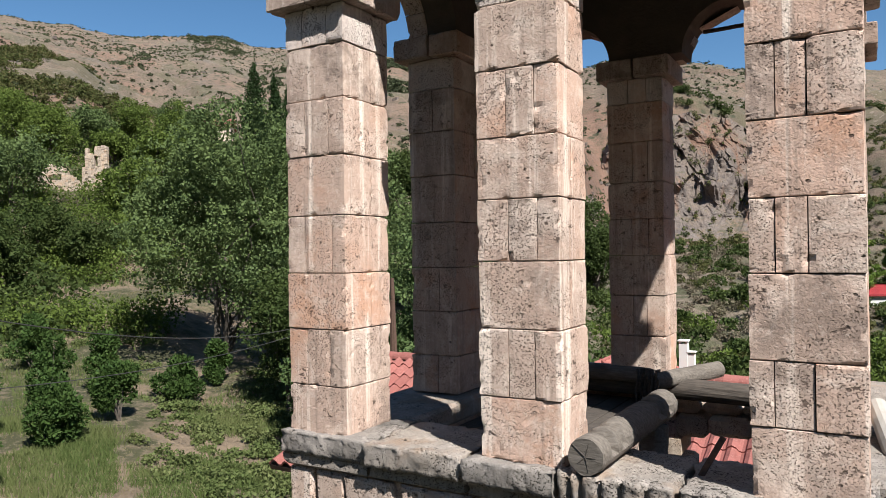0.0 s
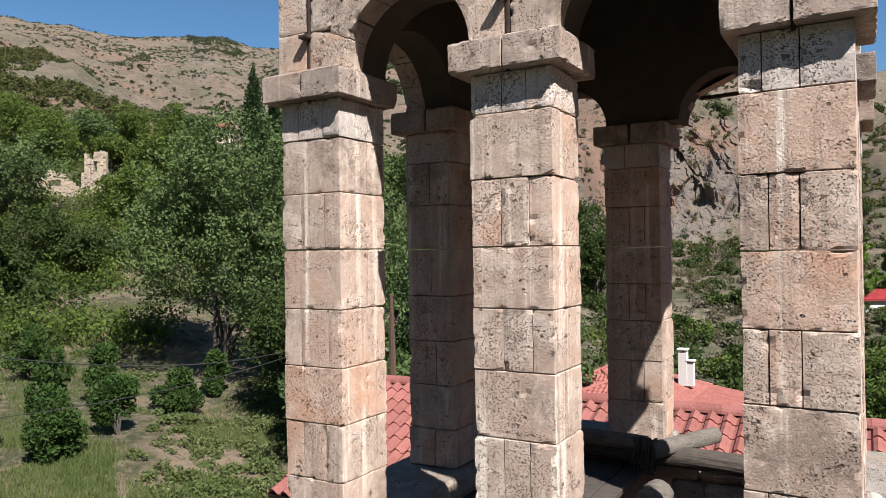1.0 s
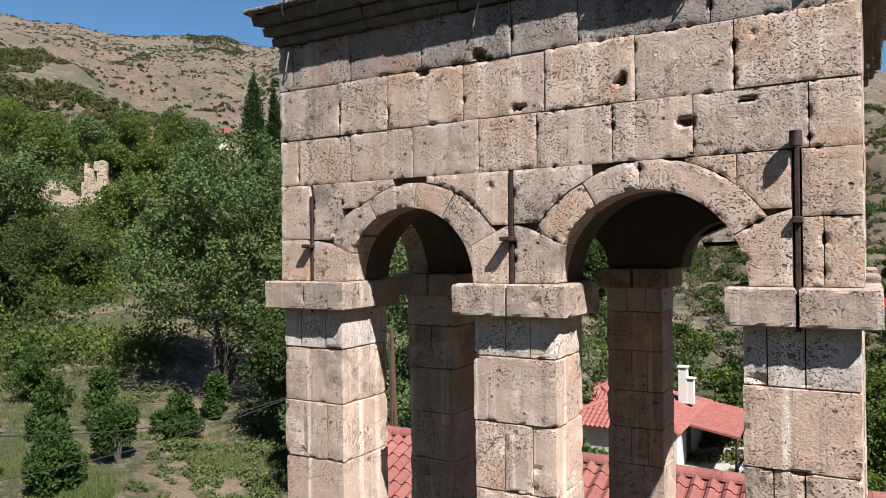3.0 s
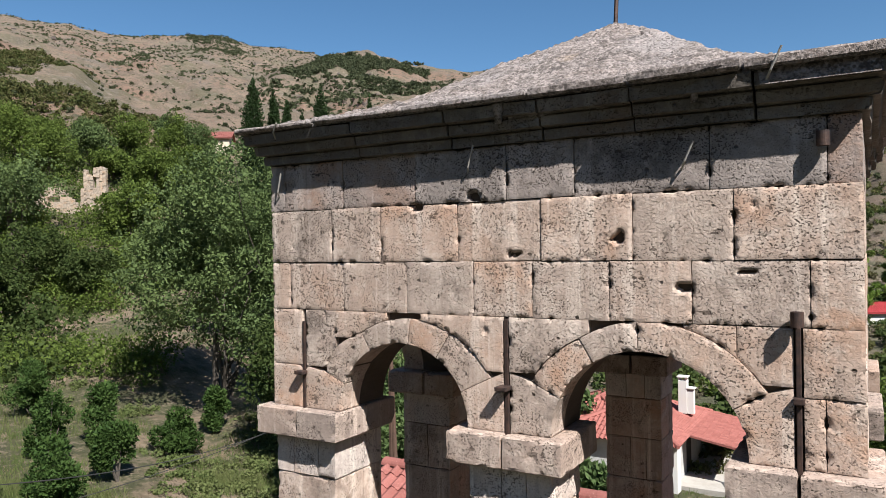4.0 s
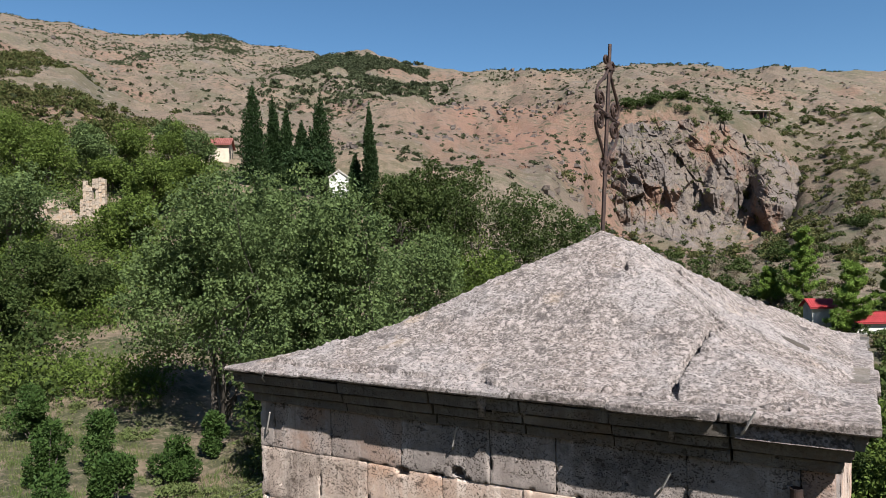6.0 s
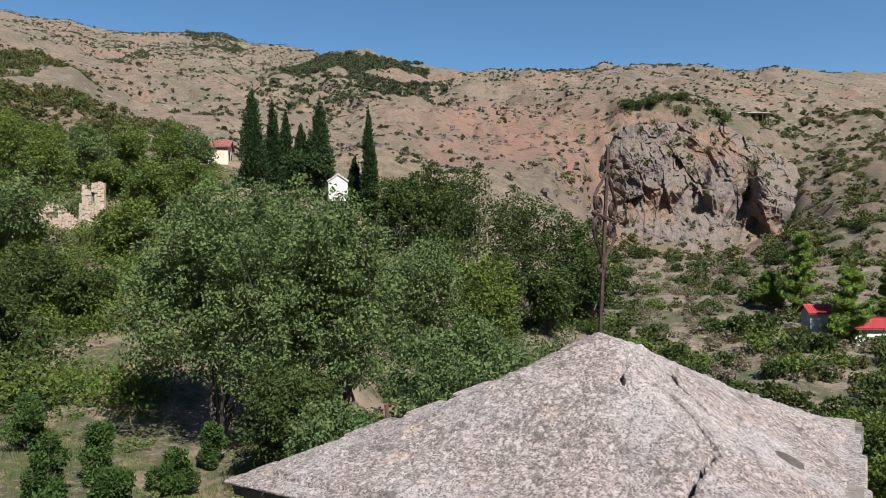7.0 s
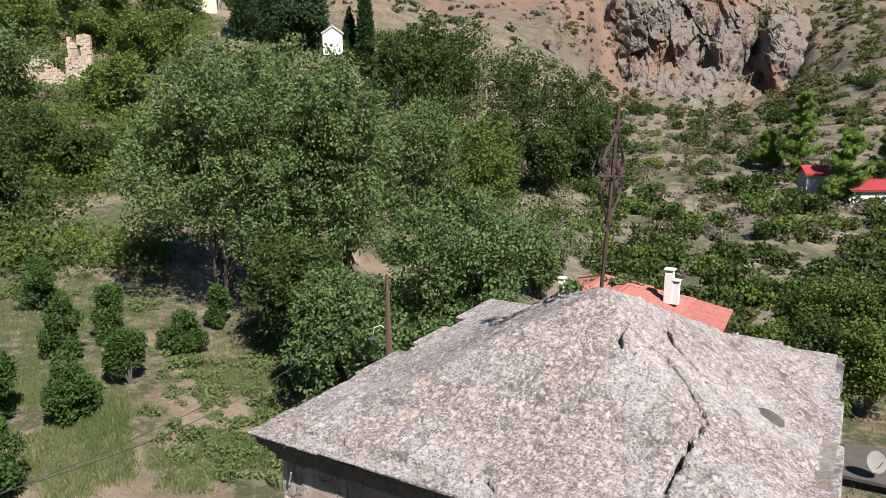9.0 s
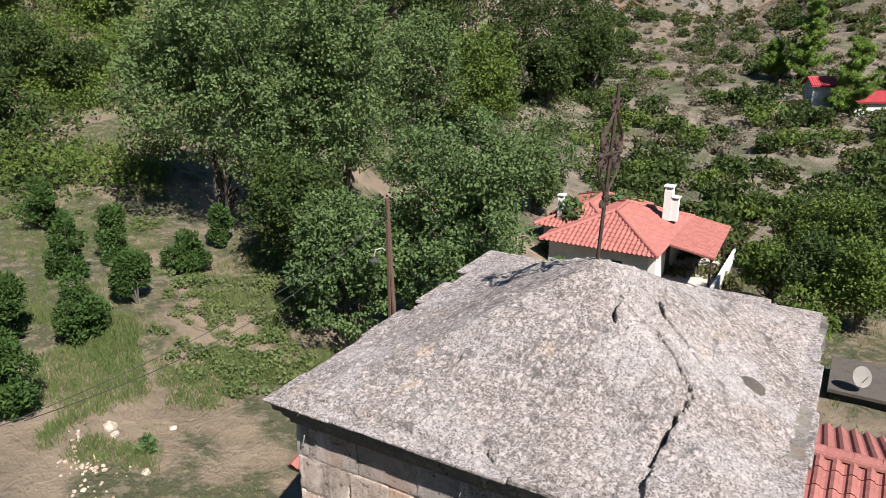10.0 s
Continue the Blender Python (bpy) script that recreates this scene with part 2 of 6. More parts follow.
    # red bare soil on the slope beside the cliff
    red = k.math("MULTIPLY", k.math("MULTIPLY", k.ramp(across.outputs["Value"], -25, 10), k.ramp(across.outputs["Value"], 62, 45)), k.math("MULTIPLY", k.ramp(away.outputs["Value"], 150, 180), k.ramp(away.outputs["Value"], 370, 300)))
    red = k.math("MULTIPLY", red, k.ramp(k.fbm(0.05, 7, 0.7, falls.outputs[0]), 0.4, 0.58, 0.1, 0.85))
    hill = k.blend(red, hill, (0.205, 0.112, 0.078))
    bank = k.math("MULTIPLY", k.ramp(across.outputs["Value"], 70, 105), k.ramp(away.outputs["Value"], 330, 230))
    hill = k.blend(k.math("MULTIPLY", bank, k.ramp(k.fbm(0.06, 6, 0.7), 0.4, 0.55, 0.35, 0.9)), hill, k.blend(k.ramp(k.fbm(0.15, 7, 0.7), 0.42, 0.58), (0.115, 0.082, 0.058), (0.080, 0.072, 0.042)))
    shrubs = k.math("MULTIPLY", k.ramp(k.cells(0.22), 0.3, 0.22), k.ramp(k.fbm(0.012, 6, 0.7), 0.44, 0.53))
    hill = k.blend(k.math("MULTIPLY", shrubs, 0.85), hill, (0.048, 0.054, 0.030))
    hill = k.blend(1.0, hill, (0.90, 0.90, 0.92), "MULTIPLY")
    k.relief(k.math("ADD", k.math("MULTIPLY", k.fbm(0.35, 9, 0.75), 1.3), k.math("MULTIPLY", k.fbm(3.0, 8, 0.7), 0.05)), 0.9, 1.0)
    return k.done(k.blend(k.ramp(along.outputs["Value"], 3.0, -1.0), k.blend(far, near, hill), rear_dim))


def cliff_material():
    k = Mix("cliff_rock", 0.92)
    t = k.blend(k.ramp(k.fbm(0.11, 7, 0.65), 0.4, 0.62), (0.145, 0.120, 0.106), (0.105, 0.090, 0.084))
    t = k.blend(k.ramp(k.fbm(0.035, 6, 0.62), 0.5, 0.58, 0, 0.6), t, (0.145, 0.112, 0.088))
    t = k.blend(k.ramp(k.fbm(0.06, 6, 0.65, k.stretch(1, 1, 0.4)), 0.55, 0.61, 0, 0.8), t, (0.175, 0.098, 0.066))
    t = k.blend(k.ramp(k.fbm(0.4, 8, 0.75, k.stretch(1, 1, 0.35)), 0.52, 0.64, 0, 0.6), t, (0.152, 0.134, 0.122))
    t = k.blend(k.ramp(k.fbm(0.9, 7, 0.75), 0.52, 0.6, 0, 0.5), t, (0.07, 0.06, 0.055))
    soil = k.math("MULTIPLY", k.ramp(k.up(), 0.6, 0.82), k.ramp(k.fbm(0.25, 6), 0.38, 0.55))
    t = k.blend(soil, t, k.blend(k.ramp(k.fbm(0.7, 7, 0.75), 0.44, 0.54), (0.145, 0.105, 0.075), (0.075, 0.070, 0.045)))
    k.relief(k.fbm(0.8, 9, 0.72), 0.8, 0.6)
    return k.done(t)


M_CORE, M_ROOF, M_IRON = core_material(), lichen_material(), metal_material()
M_LOG = wood_material("weathered_log", (0.095, 0.083, 0.07), (0.165, 0.145, 0.125))
M_CHAR = wood_material("charred_beam", (0.05, 0.043, 0.037), (0.09, 0.075, 0.062))
M_POLE = wood_material("brown_pole", (0.065, 0.04, 0.03), (0.105, 0.064, 0.046), 0.5)
M_TILE = tile_material("clay_tile", (0.255, 0.095, 0.08), (0.20, 0.072, 0.06))
M_TILE_PALE = tile_material("faded_clay_tile", (0.30, 0.11, 0.092), (0.245, 0.085, 0.07))
M_TILE_RED = tile_material("painted_red_tile", (0.36, 0.045, 0.05), (0.28, 0.035, 0.04))
M_WHITE = plaster_material("white_plaster", (0.58, 0.575, 0.55), (0.60, 0.57, 0.52))
M_GREYP = plaster_material("grey_plaster", (0.45, 0.45, 0.44), (0.33, 0.32, 0.30))
M_CREAM = plaster_material("cream_plaster", (0.55, 0.47, 0.37), (0.40, 0.33, 0.26))
M_DARK = plaster_material("dark_opening", (0.03, 0.03, 0.03), (0.05, 0.045, 0.04))
M_CONC = plaster_material("pale_concrete", (0.36, 0.34, 0.31), (0.27, 0.25, 0.22))
M_RUIN = stone_material("ruin_stone", (0.44, 0.34, 0.25), (0.38, 0.32, 0.26), (0.55, 0.47, 0.38))
M_TREE = leaf_material("grey_green_leaf", (0.060, 0.092, 0.036), (0.084, 0.122, 0.045), (0.118, 0.162, 0.055))
M_WALNUT = leaf_material("walnut_leaf", (0.053, 0.089, 0.034), (0.077, 0.120, 0.042), (0.110, 0.152, 0.056))
M_OAK = leaf_material("dark_oak_leaf", (0.031, 0.051, 0.014), (0.046, 0.070, 0.020), (0.063, 0.083, 0.025))
M_CYPRESS = leaf_material("cypress_leaf", (0.020, 0.039, 0.016), (0.028, 0.053, 0.018), (0.038, 0.064, 0.023))
M_PINE = leaf_material("pine_needle", (0.114, 0.181, 0.039), (0.150, 0.231, 0.046), (0.186, 0.269, 0.061))
M_BUSH = leaf_material("bush_leaf", (0.060, 0.091, 0.020), (0.083, 0.121, 0.025), (0.110, 0.150, 0.033))
M_LAUREL = leaf_material("laurel_leaf", (0.028, 0.058, 0.015), (0.043, 0.080, 0.020), (0.062, 0.103, 0.027))
M_SCRUB = leaf_material("scrub_leaf", (0.043, 0.060, 0.017), (0.065, 0.082, 0.025), (0.127, 0.112, 0.049))
M_FAR = leaf_material("hill_shrub_leaf", (0.045, 0.058, 0.030), (0.058, 0.072, 0.036), (0.078, 0.086, 0.045))
M_DRY = leaf_material("dry_twigs", (0.142, 0.115, 0.087), (0.176, 0.142, 0.105), (0.135, 0.135, 0.077))
M_BRAMBLE = leaf_material("bramble_leaf", (0.075, 0.102, 0.034), (0.10, 0.13, 0.044), (0.145, 0.16, 0.065))
M_GRASS = leaf_material("green_grass", (0.068, 0.100, 0.027), (0.098, 0.132, 0.044), (0.151, 0.160, 0.067))
M_STRAW = leaf_material("dry_grass", (0.310, 0.245, 0.129), (0.232, 0.189, 0.095), (0.172, 0.163, 0.073))
M_BARK = bark_material("grey_bark", (0.055, 0.046, 0.038), (0.11, 0.095, 0.08))
M_GROUND, M_CLIFF = ground_material(), cliff_material()


# ---- mesh helpers ----
def link_mesh(name, verts, faces, material, parent=None, smooth=False):
    me = bpy.data.meshes.new(name)
    off = Vector(parent_origin(parent))
    me.from_pydata([tuple(Vector(v) - off) for v in verts], [], faces)
    me.materials.append(material)
    if smooth:
        me.polygons.foreach_set("use_smooth", [True] * len(me.polygons))
    me.update()
    ob = new(name, me)
    if parent is not None:
        ob.parent = parent
    return ob


def parent_origin(parent):
    place = Vector((0, 0, 0))
    while parent is not None:
        place += parent.location
        parent = parent.parent
    return place


def part(name, bm, material, parent, label=""):
    """One mesh object under a thing or part; the bmesh is in world space."""
    bmesh.ops.translate(bm, verts=bm.verts, vec=-parent_origin(parent))
    me = bpy.data.meshes.new(name)
    bm.to_mesh(me)
    bm.free()
    me.materials.append(material)
    ob = new(name, me)
    ob.parent = parent
    return tagged(ob, label) if label else ob


def thing(name, at, label, category, group="", kind=""):
    ob = new(name)
    ob.location = at
    ob.empty_display_size = 0.2
    return tagged(ob, label, category, group, kind)


def box_bm(x0, x1, y0, y1, z0, z1, bevel=0.0, bm=None, turn=None):
    b = bm or bmesh.new()
    m = Matrix.Translation(((x0 + x1) / 2, (y0 + y1) / 2, (z0 + z1) / 2)) @ Matrix.Diagonal((x1 - x0, y1 - y0, z1 - z0, 1))
    made = bmesh.ops.create_cube(b, size=1, matrix=(turn @ m) if turn else m)
    if bevel:
        es = list({e for v in made["verts"] for e in v.link_edges})
        bmesh.ops.bevel(b, geom=es, offset=bevel, segments=2, affect="EDGES", profile=0.6)
    return b


def tube_bm(points, radius, sides=8, bm=None, flat=1.0):
    """A swept tube along points; radius may be a list."""
    b = bm or bmesh.new()
    pts = [Vector(p) for p in points]
    rings = []
    side = None
    for i, p in enumerate(pts):
        way = (pts[min(i + 1, len(pts) - 1)] - pts[max(i - 1, 0)]).normalized()
        ref = Vector((0, 0, 1)) if abs(way.z) < 0.9 else Vector((1, 0, 0))
        side = way.cross(ref).normalized() if side is None else (side - way * side.dot(way)).normalized()
        other = way.cross(side)
        r = radius[i] if isinstance(radius, (list, tuple)) else radius
        rings.append([b.verts.new(p + side * (r * math.cos(a)) + other * (r * flat * math.sin(a)))
                      for a in (2 * math.pi * k / sides for k in range(sides))])
    for r0, r1 in zip(rings, rings[1:]):
        for k in range(sides):
            b.faces.new((r0[k], r0[(k + 1) % sides], r1[(k + 1) % sides], r1[k]))
    b.faces.new(rings[0][::-1])
    b.faces.new(rings[-1])
    return b


def dense(outline, step):
    out = []
    n = len(outline)
    for i in range(n):
        a, b = outline[i], outline[(i + 1) % n]
        m = max(1, int(round(math.hypot(b[0] - a[0], b[1] - a[1]) / step)))
        out += [(a[0] + (b[0] - a[0]) * k / m, a[1] + (b[1] - a[1]) * k / m) for k in range(m)]
    return out


# larger holes of the south wall: along, up, half width, half height
HOLES = ((0.485, 4.789, 0.03, 0.024), (0.034, 4.728, 0.035, 0.014), (-0.138, 4.982, 0.034, 0.02), (-0.424, 4.945, 0.04, 0.014),
         (0.727, 4.601, 0.035, 0.014), (0.95, 4.66, 0.03, 0.008))


def dent(x, y, z):
    """How far a worn pitted stone surface lies below its dressed plane."""
    p = Vector((x, y, z))
    d = 0.002 * noise.noise(p * 9) + 0.001 * noise.noise(p * 27)
    d += 0.05 * max(0.0, noise.noise(p * 16 + Vector((1, 9, 4))) - 0.6)
    if y < -1.2:
        for hx, hz, rx, rz in HOLES:
            q = ((x - hx) / rx) ** 2 + ((z - hz) / rz) ** 2
            if q < 1.6:
                d += 0.05 * min(1.0, max(0.0, 2.2 * (1.0 - q + 1.4 * noise.noise(p * 48))))
    return max(-0.004, d)


def dressed(a, b, z0, z1, depth, place, rnd, step=0.016):
    """A squared wall stone with a pitted face and crumbled edges."""
    nu, nv = max(3, int((b - a) / step)), max(3, int((z1 - z0) / step))
    proud = rnd.uniform(-0.005, 0.003)
    tilt, skew = [rnd.uniform(-0.003, 0.003) for k in range(4)], rnd.uniform(-0.01, 0.01)
    verts = []
    for j in range(nv + 1):
        for i in range(nu + 1):
            u, v = i / nu, j / nv
            x = a + (b - a) * u
            z = z0 + (z1 - z0) * v + tilt[0] * (1 - v) * u + tilt[1] * v * u
            edge = min(u * (b - a), (1 - u) * (b - a), v * (z1 - z0), (1 - v) * (z1 - z0))
            w = place(x, 0, z)
            crumble = max(0.0, noise.noise(Vector(w) * 17) + 0.7 * noise.noise(Vector(w) * 61) - 0.3)
            d = proud + dent(*w) + min(0.009, crumble * 0.09) * max(0.0, 1 - edge / 0.017)
            if edge < 1e-6:
                cut = 0.0016 + 0.010 * crumble
                x += cut if u == 0 else (-cut if u == 1 else 0)
                z += cut if v == 0 else (-cut if v == 1 else 0)
                d += 0.002
            verts.append(place(x, d, z))
    n = nu + 1
    faces = [(j * n + i, j * n + i + 1, (j + 1) * n + i + 1, (j + 1) * n + i) for j in range(nv) for i in range(nu)]
    rim = [i for i in range(nu)] + [j * n + nu for j in range(nv)] + [nv * n + i for i in range(nu, 0, -1)] + [j * n for j in range(nv, 0, -1)]
    front = len(verts)
    verts += [verts[k] for k in rim]
    m = len(verts)
    for k in rim:
        i, j = k % n, k // n
        verts.append(place(a + (b - a) * i / nu + (0.003 if i == 0 else -0.003 if i == nu else 0), depth, z0 + (z1 - z0) * j / nv + (0.003 if j == 0 else -0.003 if j == nv else 0)))
    for k in range(len(rim)):
        q = (k + 1) % len(rim)
        faces.append((front + q, front + k, m + k, m + q))
    return verts, faces


def carved(outline, depth, place, rnd, step=0.013, gap=0.0016):
    """A stone of any outline with a pitted face and sharp, here and there broken edges."""
    pts = dense(outline, step)
    pts = [p for p, q in zip(pts, pts[1:] + pts[:1]) if math.hypot(p[0] - q[0], p[1] - q[1]) > step * 0.3]
    sense = 1 if sum(p[0] * q[1] - q[0] * p[1] for p, q in zip(pts, pts[1:] + pts[:1])) > 0 else -1
    rim, n = [], len(pts)
    for i, (x, z) in enumerate(pts):
        (px, pz), (qx, qz) = pts[i - 1], pts[(i + 1) % n]
        ln = math.hypot(qx - px, qz - pz) or 1
        w = Vector(place(x, 0, z))
        cut = gap + 0.010 * max(0.0, noise.noise(w * 17) + 0.7 * noise.noise(w * 61) - 0.3)
        rim.append(Vector((x - (qz - pz) / ln * sense * cut, z + (qx - px) / ln * sense * cut)))
    if n < 6:
        return None
    lo = Vector((min(p.x for p in rim), min(p.y for p in rim)))
    hi = Vector((max(p.x for p in rim), max(p.y for p in rim)))
    inner = []
    for i in range(int((hi.x - lo.x) / step) + 1):
        for j in range(int((hi.y - lo.y) / step) + 1):
            p = Vector((lo.x + (i + 0.5 + rnd.uniform(-0.25, 0.25)) * step, lo.y + (j + 0.5 + rnd.uniform(-0.25, 0.25)) * step))
            odd = False
            for a, b in zip(rim, rim[1:] + rim[:1]):
                if (a.y > p.y) != (b.y > p.y) and p.x < a.x + (p.y - a.y) / (b.y - a.y) * (b.x - a.x):
                    odd = not odd
            if odd and min((p - r).length_squared for r in rim) > (0.55 * step) ** 2:
                inner.append(p)
    co, e, tris, a, b, c = geometry.delaunay_2d_cdt(rim + inner, [(i, (i + 1) % n) for i in range(n)], [], 1, 1e-5)
    proud = rnd.uniform(-0.004, 0.003)
    verts = []
    for p in co:
        edge = math.sqrt(min((p - r).length_squared for r in rim))
        w = Vector(place(p.x, 0, p.y))
        crumble = max(0.0, noise.noise(w * 17) + 0.7 * noise.noise(w * 61) - 0.3)
        verts.append(place(p.x, proud + dent(*w) + min(0.009, crumble * 0.09) * max(0.0, 1 - edge / 0.017) + (0.002 if edge < 1e-4 else 0), p.y))
    faces = [tuple(t) for t in tris]
    m = len(verts)
    verts += [verts[k] if (co[k] - r).length < 0.004 else place(r.x, 0.002, r.y) for k, r in enumerate(rim)]
    verts += [place(r.x, depth, r.y) for r in rim]
    for i in range(n):
        j = (i + 1) % n
        faces.append((m + i, m + n + i, m + n + j, m + j))
    return verts, faces


def slab(outline, depth, place, rnd, soft=0.006, jitter=0.0022, gap=0.002):
    """A dressed stone: outline in (along, up), extruded inwards by depth; place maps (along, inward, up) to the world."""
    pts = dense(outline, 0.055)
    cx, cz = sum(p[0] for p in pts) / len(pts), sum(p[1] for p in pts) / len(pts)
    area = sum(p[0] * q[1] - q[0] * p[1] for p, q in zip(pts, pts[1:] + pts[:1]))
    sense = 1 if area > 0 else -1
    proud = rnd.uniform(-0.006, 0.002)
    rings = [[], [], []]
    for i, (x, z) in enumerate(pts):
        px, pz = pts[i - 1]
        qx, qz = pts[(i + 1) % len(pts)]
        tx, tz = qx - px, qz - pz
        ln = math.hypot(tx, tz) or 1
        nx, nz = -tz / ln, tx / ln
        nx, nz = nx * sense, nz * sense
        j = gap + abs(rnd.gauss(0, jitter))
        chip = 0.0
        x1, z1 = x + nx * (j + chip), z + nz * (j + chip)
        rings[0].append(place(x1 + nx * soft, proud, z1 + nz * soft))
        rings[1].append(place(x1, proud + soft * rnd.uniform(0.7, 1.3), z1))
        rings[2].append(place(x1, depth, z1))
    n = len(pts)
    verts = rings[0] + rings[1] + rings[2]
    faces = [tuple(range(n)), tuple(range(3 * n - 1, 2 * n - 1, -1))]
    for k in range(2):
        for i in range(n):
            j = (i + 1) % n
            faces.append((k * n + i, (k + 1) * n + i, (k + 1) * n + j, k * n + j))
    return verts, faces


def drum(x0, x1, y0, y1, z0, z1, rnd, gap=0.0022, soft=0.0025, free=(1, 1, 1, 1), step=0.05):
    """A stone worn on all its upright sides; free: which of its sides show."""
    pts = dense([(x0 + gap, y0), (x1 - gap, y0), (x1 - gap, y1), (x0 + gap, y1)], step)
    cx, cy = (x0 + x1) / 2, (y0 + y1) / 2
    m = max(2, int((z1 - z0) / step))
    heights = [z0 + gap, z0 + gap + soft, z0 + gap + soft + 0.009] + [z0 + (z1 - z0) * k / m for k in range(1, m)] + [z1 - gap - soft - 0.009, z1 - gap - soft, z1 - gap]
    push = rnd.uniform(-0.004, 0.003)
    verts, n = [], len(pts)
    for lv, z in enumerate(heights):
        ins = soft if lv in (0, len(heights) - 1) else 0.0
        near = min(z - z0, z1 - z)
        for x, y in pts:
            sx, sy = (1 if x < cx else -1), (1 if y < cy else -1)
            onx = min(abs(x - x0), abs(x - x1)) < 0.01
            ony = min(abs(y - y0), abs(y - y1)) < 0.01
            worn = max(0.0, noise.noise(Vector((x, y, z)) * 19) + 0.6 * noise.noise(Vector((x, y, z)) * 47) - 0.18)
            rim = 0.034 * worn * max(0.0, 1 - near / 0.016) + (0.0012 + 0.014 * worn if onx and ony else 0.0)
            ex = ins + push + rim + dent(x, y, z)
            fx = onx and free[0 if x < cx else 1]
            fy = ony and free[2 if y < cy else 3]
            verts.append((x + sx * ex * fx, y + sy * ex * fy, z))
    low, top = len(verts), len(verts) + 1
    verts += [(cx, cy, z0 + gap), (cx, cy, z1 - gap)]
    last = (len(heights) - 1) * n
    faces = [(low, (i + 1) % n, i) for i in range(n)] + [(top, last + i, last + (i + 1) % n) for i in range(n)]
    for k in range(len(heights) - 1):
        for i in range(n):
            j = (i + 1) % n
            faces.append((k * n + i, k * n + j, (k + 1) * n + j, (k + 1) * n + i))
    return verts, faces


# ---- smooth noise for the land ----
TABLE = np.random.RandomState(5).rand(512, 512)


def value_noise(x, y):
    xi, yi = np.floor(x).astype(int), np.floor(y).astype(int)
    fx, fy = x - xi, y - yi
    fx, fy = fx * fx * (3 - 2 * fx), fy * fy * (3 - 2 * fy)
    a, b = TABLE[xi % 512, yi % 512], TABLE[(xi + 1) % 512, yi % 512]
    c, d = TABLE[xi % 512, (yi + 1) % 512], TABLE[(xi + 1) % 512, (yi + 1) % 512]
    return (a * (1 - fx) + b * fx) * (1 - fy) + (c * (1 - fx) + d * fx) * fy - 0.5


def fractal(x, y, octaves=5, gain=0.5):
    out, amp, k = np.zeros_like(x, dtype=float), 1.0, 1.0
    for i in range(octaves):
        out += amp * value_noise(x * k + 37.1 * i, y * k + 11.7 * i)
        amp, k = amp * gain, k * 2.03
    return out


# ---- the land: height by bearing from the valley's view line and by depth along it ----
EYE = (1.4, -4.05)
AHEAD, ASIDE = (-0.5045, 0.8634), (0.8634, 0.5045)
NEAR, FAR = {}, {}


def slope(table, bearing, *rows):
    table[bearing] = rows


# the yard, the terraces and the valley floor
# rows at 110 and 180 either side: unseen rise added to block low sky
slope(NEAR, -180, (0, -4.5), (30, -6), (60, 6), (120, 36))
slope(NEAR, -110, (0, -4.5), (30, -5), (60, 4), (120, 30))
slope(NEAR, -62, (0, -4.5), (20, -3), (50, 4), (120, 25), (400, 130), (900, 280), (1500, 260))
slope(NEAR, -31, (0, -4.5), (18, -3.6), (25, -2.6), (32, -2.3), (38, -1.6), (46, 0.6), (50, 0.8), (63, 8.5), (85, 15.5), (105, 21))
slope(NEAR, -24, (0, -4.5), (18, -4), (25, -3), (34, -2.3), (40, -1), (46, 0.4), (50, 0.6), (63, 7.5), (85, 14.5), (105, 20.5))
slope(NEAR, -16.7, (0, -4.5), (20, -4.2), (30, -3.2), (42, -1.6), (60, 4), (85, 13), (105, 19.5))
slope(NEAR, -11.3, (0, -4.5), (20, -4.5), (42, -2.4), (60, 3.5), (85, 12.8), (105, 17))
slope(NEAR, -8.2, (0, -4.5), (22, -4.8), (42, -3), (60, 3), (85, 12.6), (92, 13.2))
slope(NEAR, -3.8, (0, -4.5), (24, -5), (50, -4), (70, 0), (90, 8), (110, 11))
slope(NEAR, 4, (0, -4.5), (24, -5.2), (50, -5), (80, -2.5), (95, -1), (110, 2))
slope(NEAR, 13, (0, -4.5), (25, -6), (38, -7.6), (60, -7), (85, -4), (110, -2.2))
slope(NEAR, 20, (0, -4.5), (25, -6.5), (38, -7.8), (60, -7.5), (85, -4), (105, -1))
slope(NEAR, 27, (0, -4.5), (25, -6.5), (38, -7.8), (60, -7), (80, -3.6), (105, -1))
slope(NEAR, 31, (0, -4.5), (25, -6.5), (40, -7.5), (60, -7), (80, -4.4), (105, -1.2))
slope(NEAR, 62, (0, -4.5), (30, -7), (80, -6), (150, 10), (300, 40), (600, 130), (1100, 120))
slope(NEAR, 110, (0, -4.5), (30, -6), (60, 4), (120, 30))
slope(NEAR, 180, (0, -4.5), (30, -6), (60, 6), (120, 36))
# the spurs, the domed hill, the cliff and the ridges behind
# the added rise goes on behind the view at 110 and 180, either side
slope(FAR, -180, (120, 36), (300, 140), (600, 300), (1500, 420))
slope(FAR, -110, (120, 30), (300, 120), (600, 260), (1500, 380))
slope(FAR, -62, (120, 25), (400, 130), (900, 280), (1500, 260))
slope(FAR, -31.4, (120, 28), (160, 41), (230, 69), (290, 85), (340, 101), (600, 189), (900, 303))
slope(FAR, -29.4, (125, 29), (160, 40), (230, 68), (290, 82), (360, 103), (600, 184), (900, 294))
slope(FAR, -27.6, (125, 29), (160, 40), (220, 61), (330, 89), (560, 163), (900, 289))
slope(FAR, -24.8, (130, 29), (160, 36), (200, 48), (330, 82), (560, 152), (900, 278))
slope(FAR, -22.2, (130, 28), (160, 34), (200, 44), (350, 84), (560, 152), (900, 273))
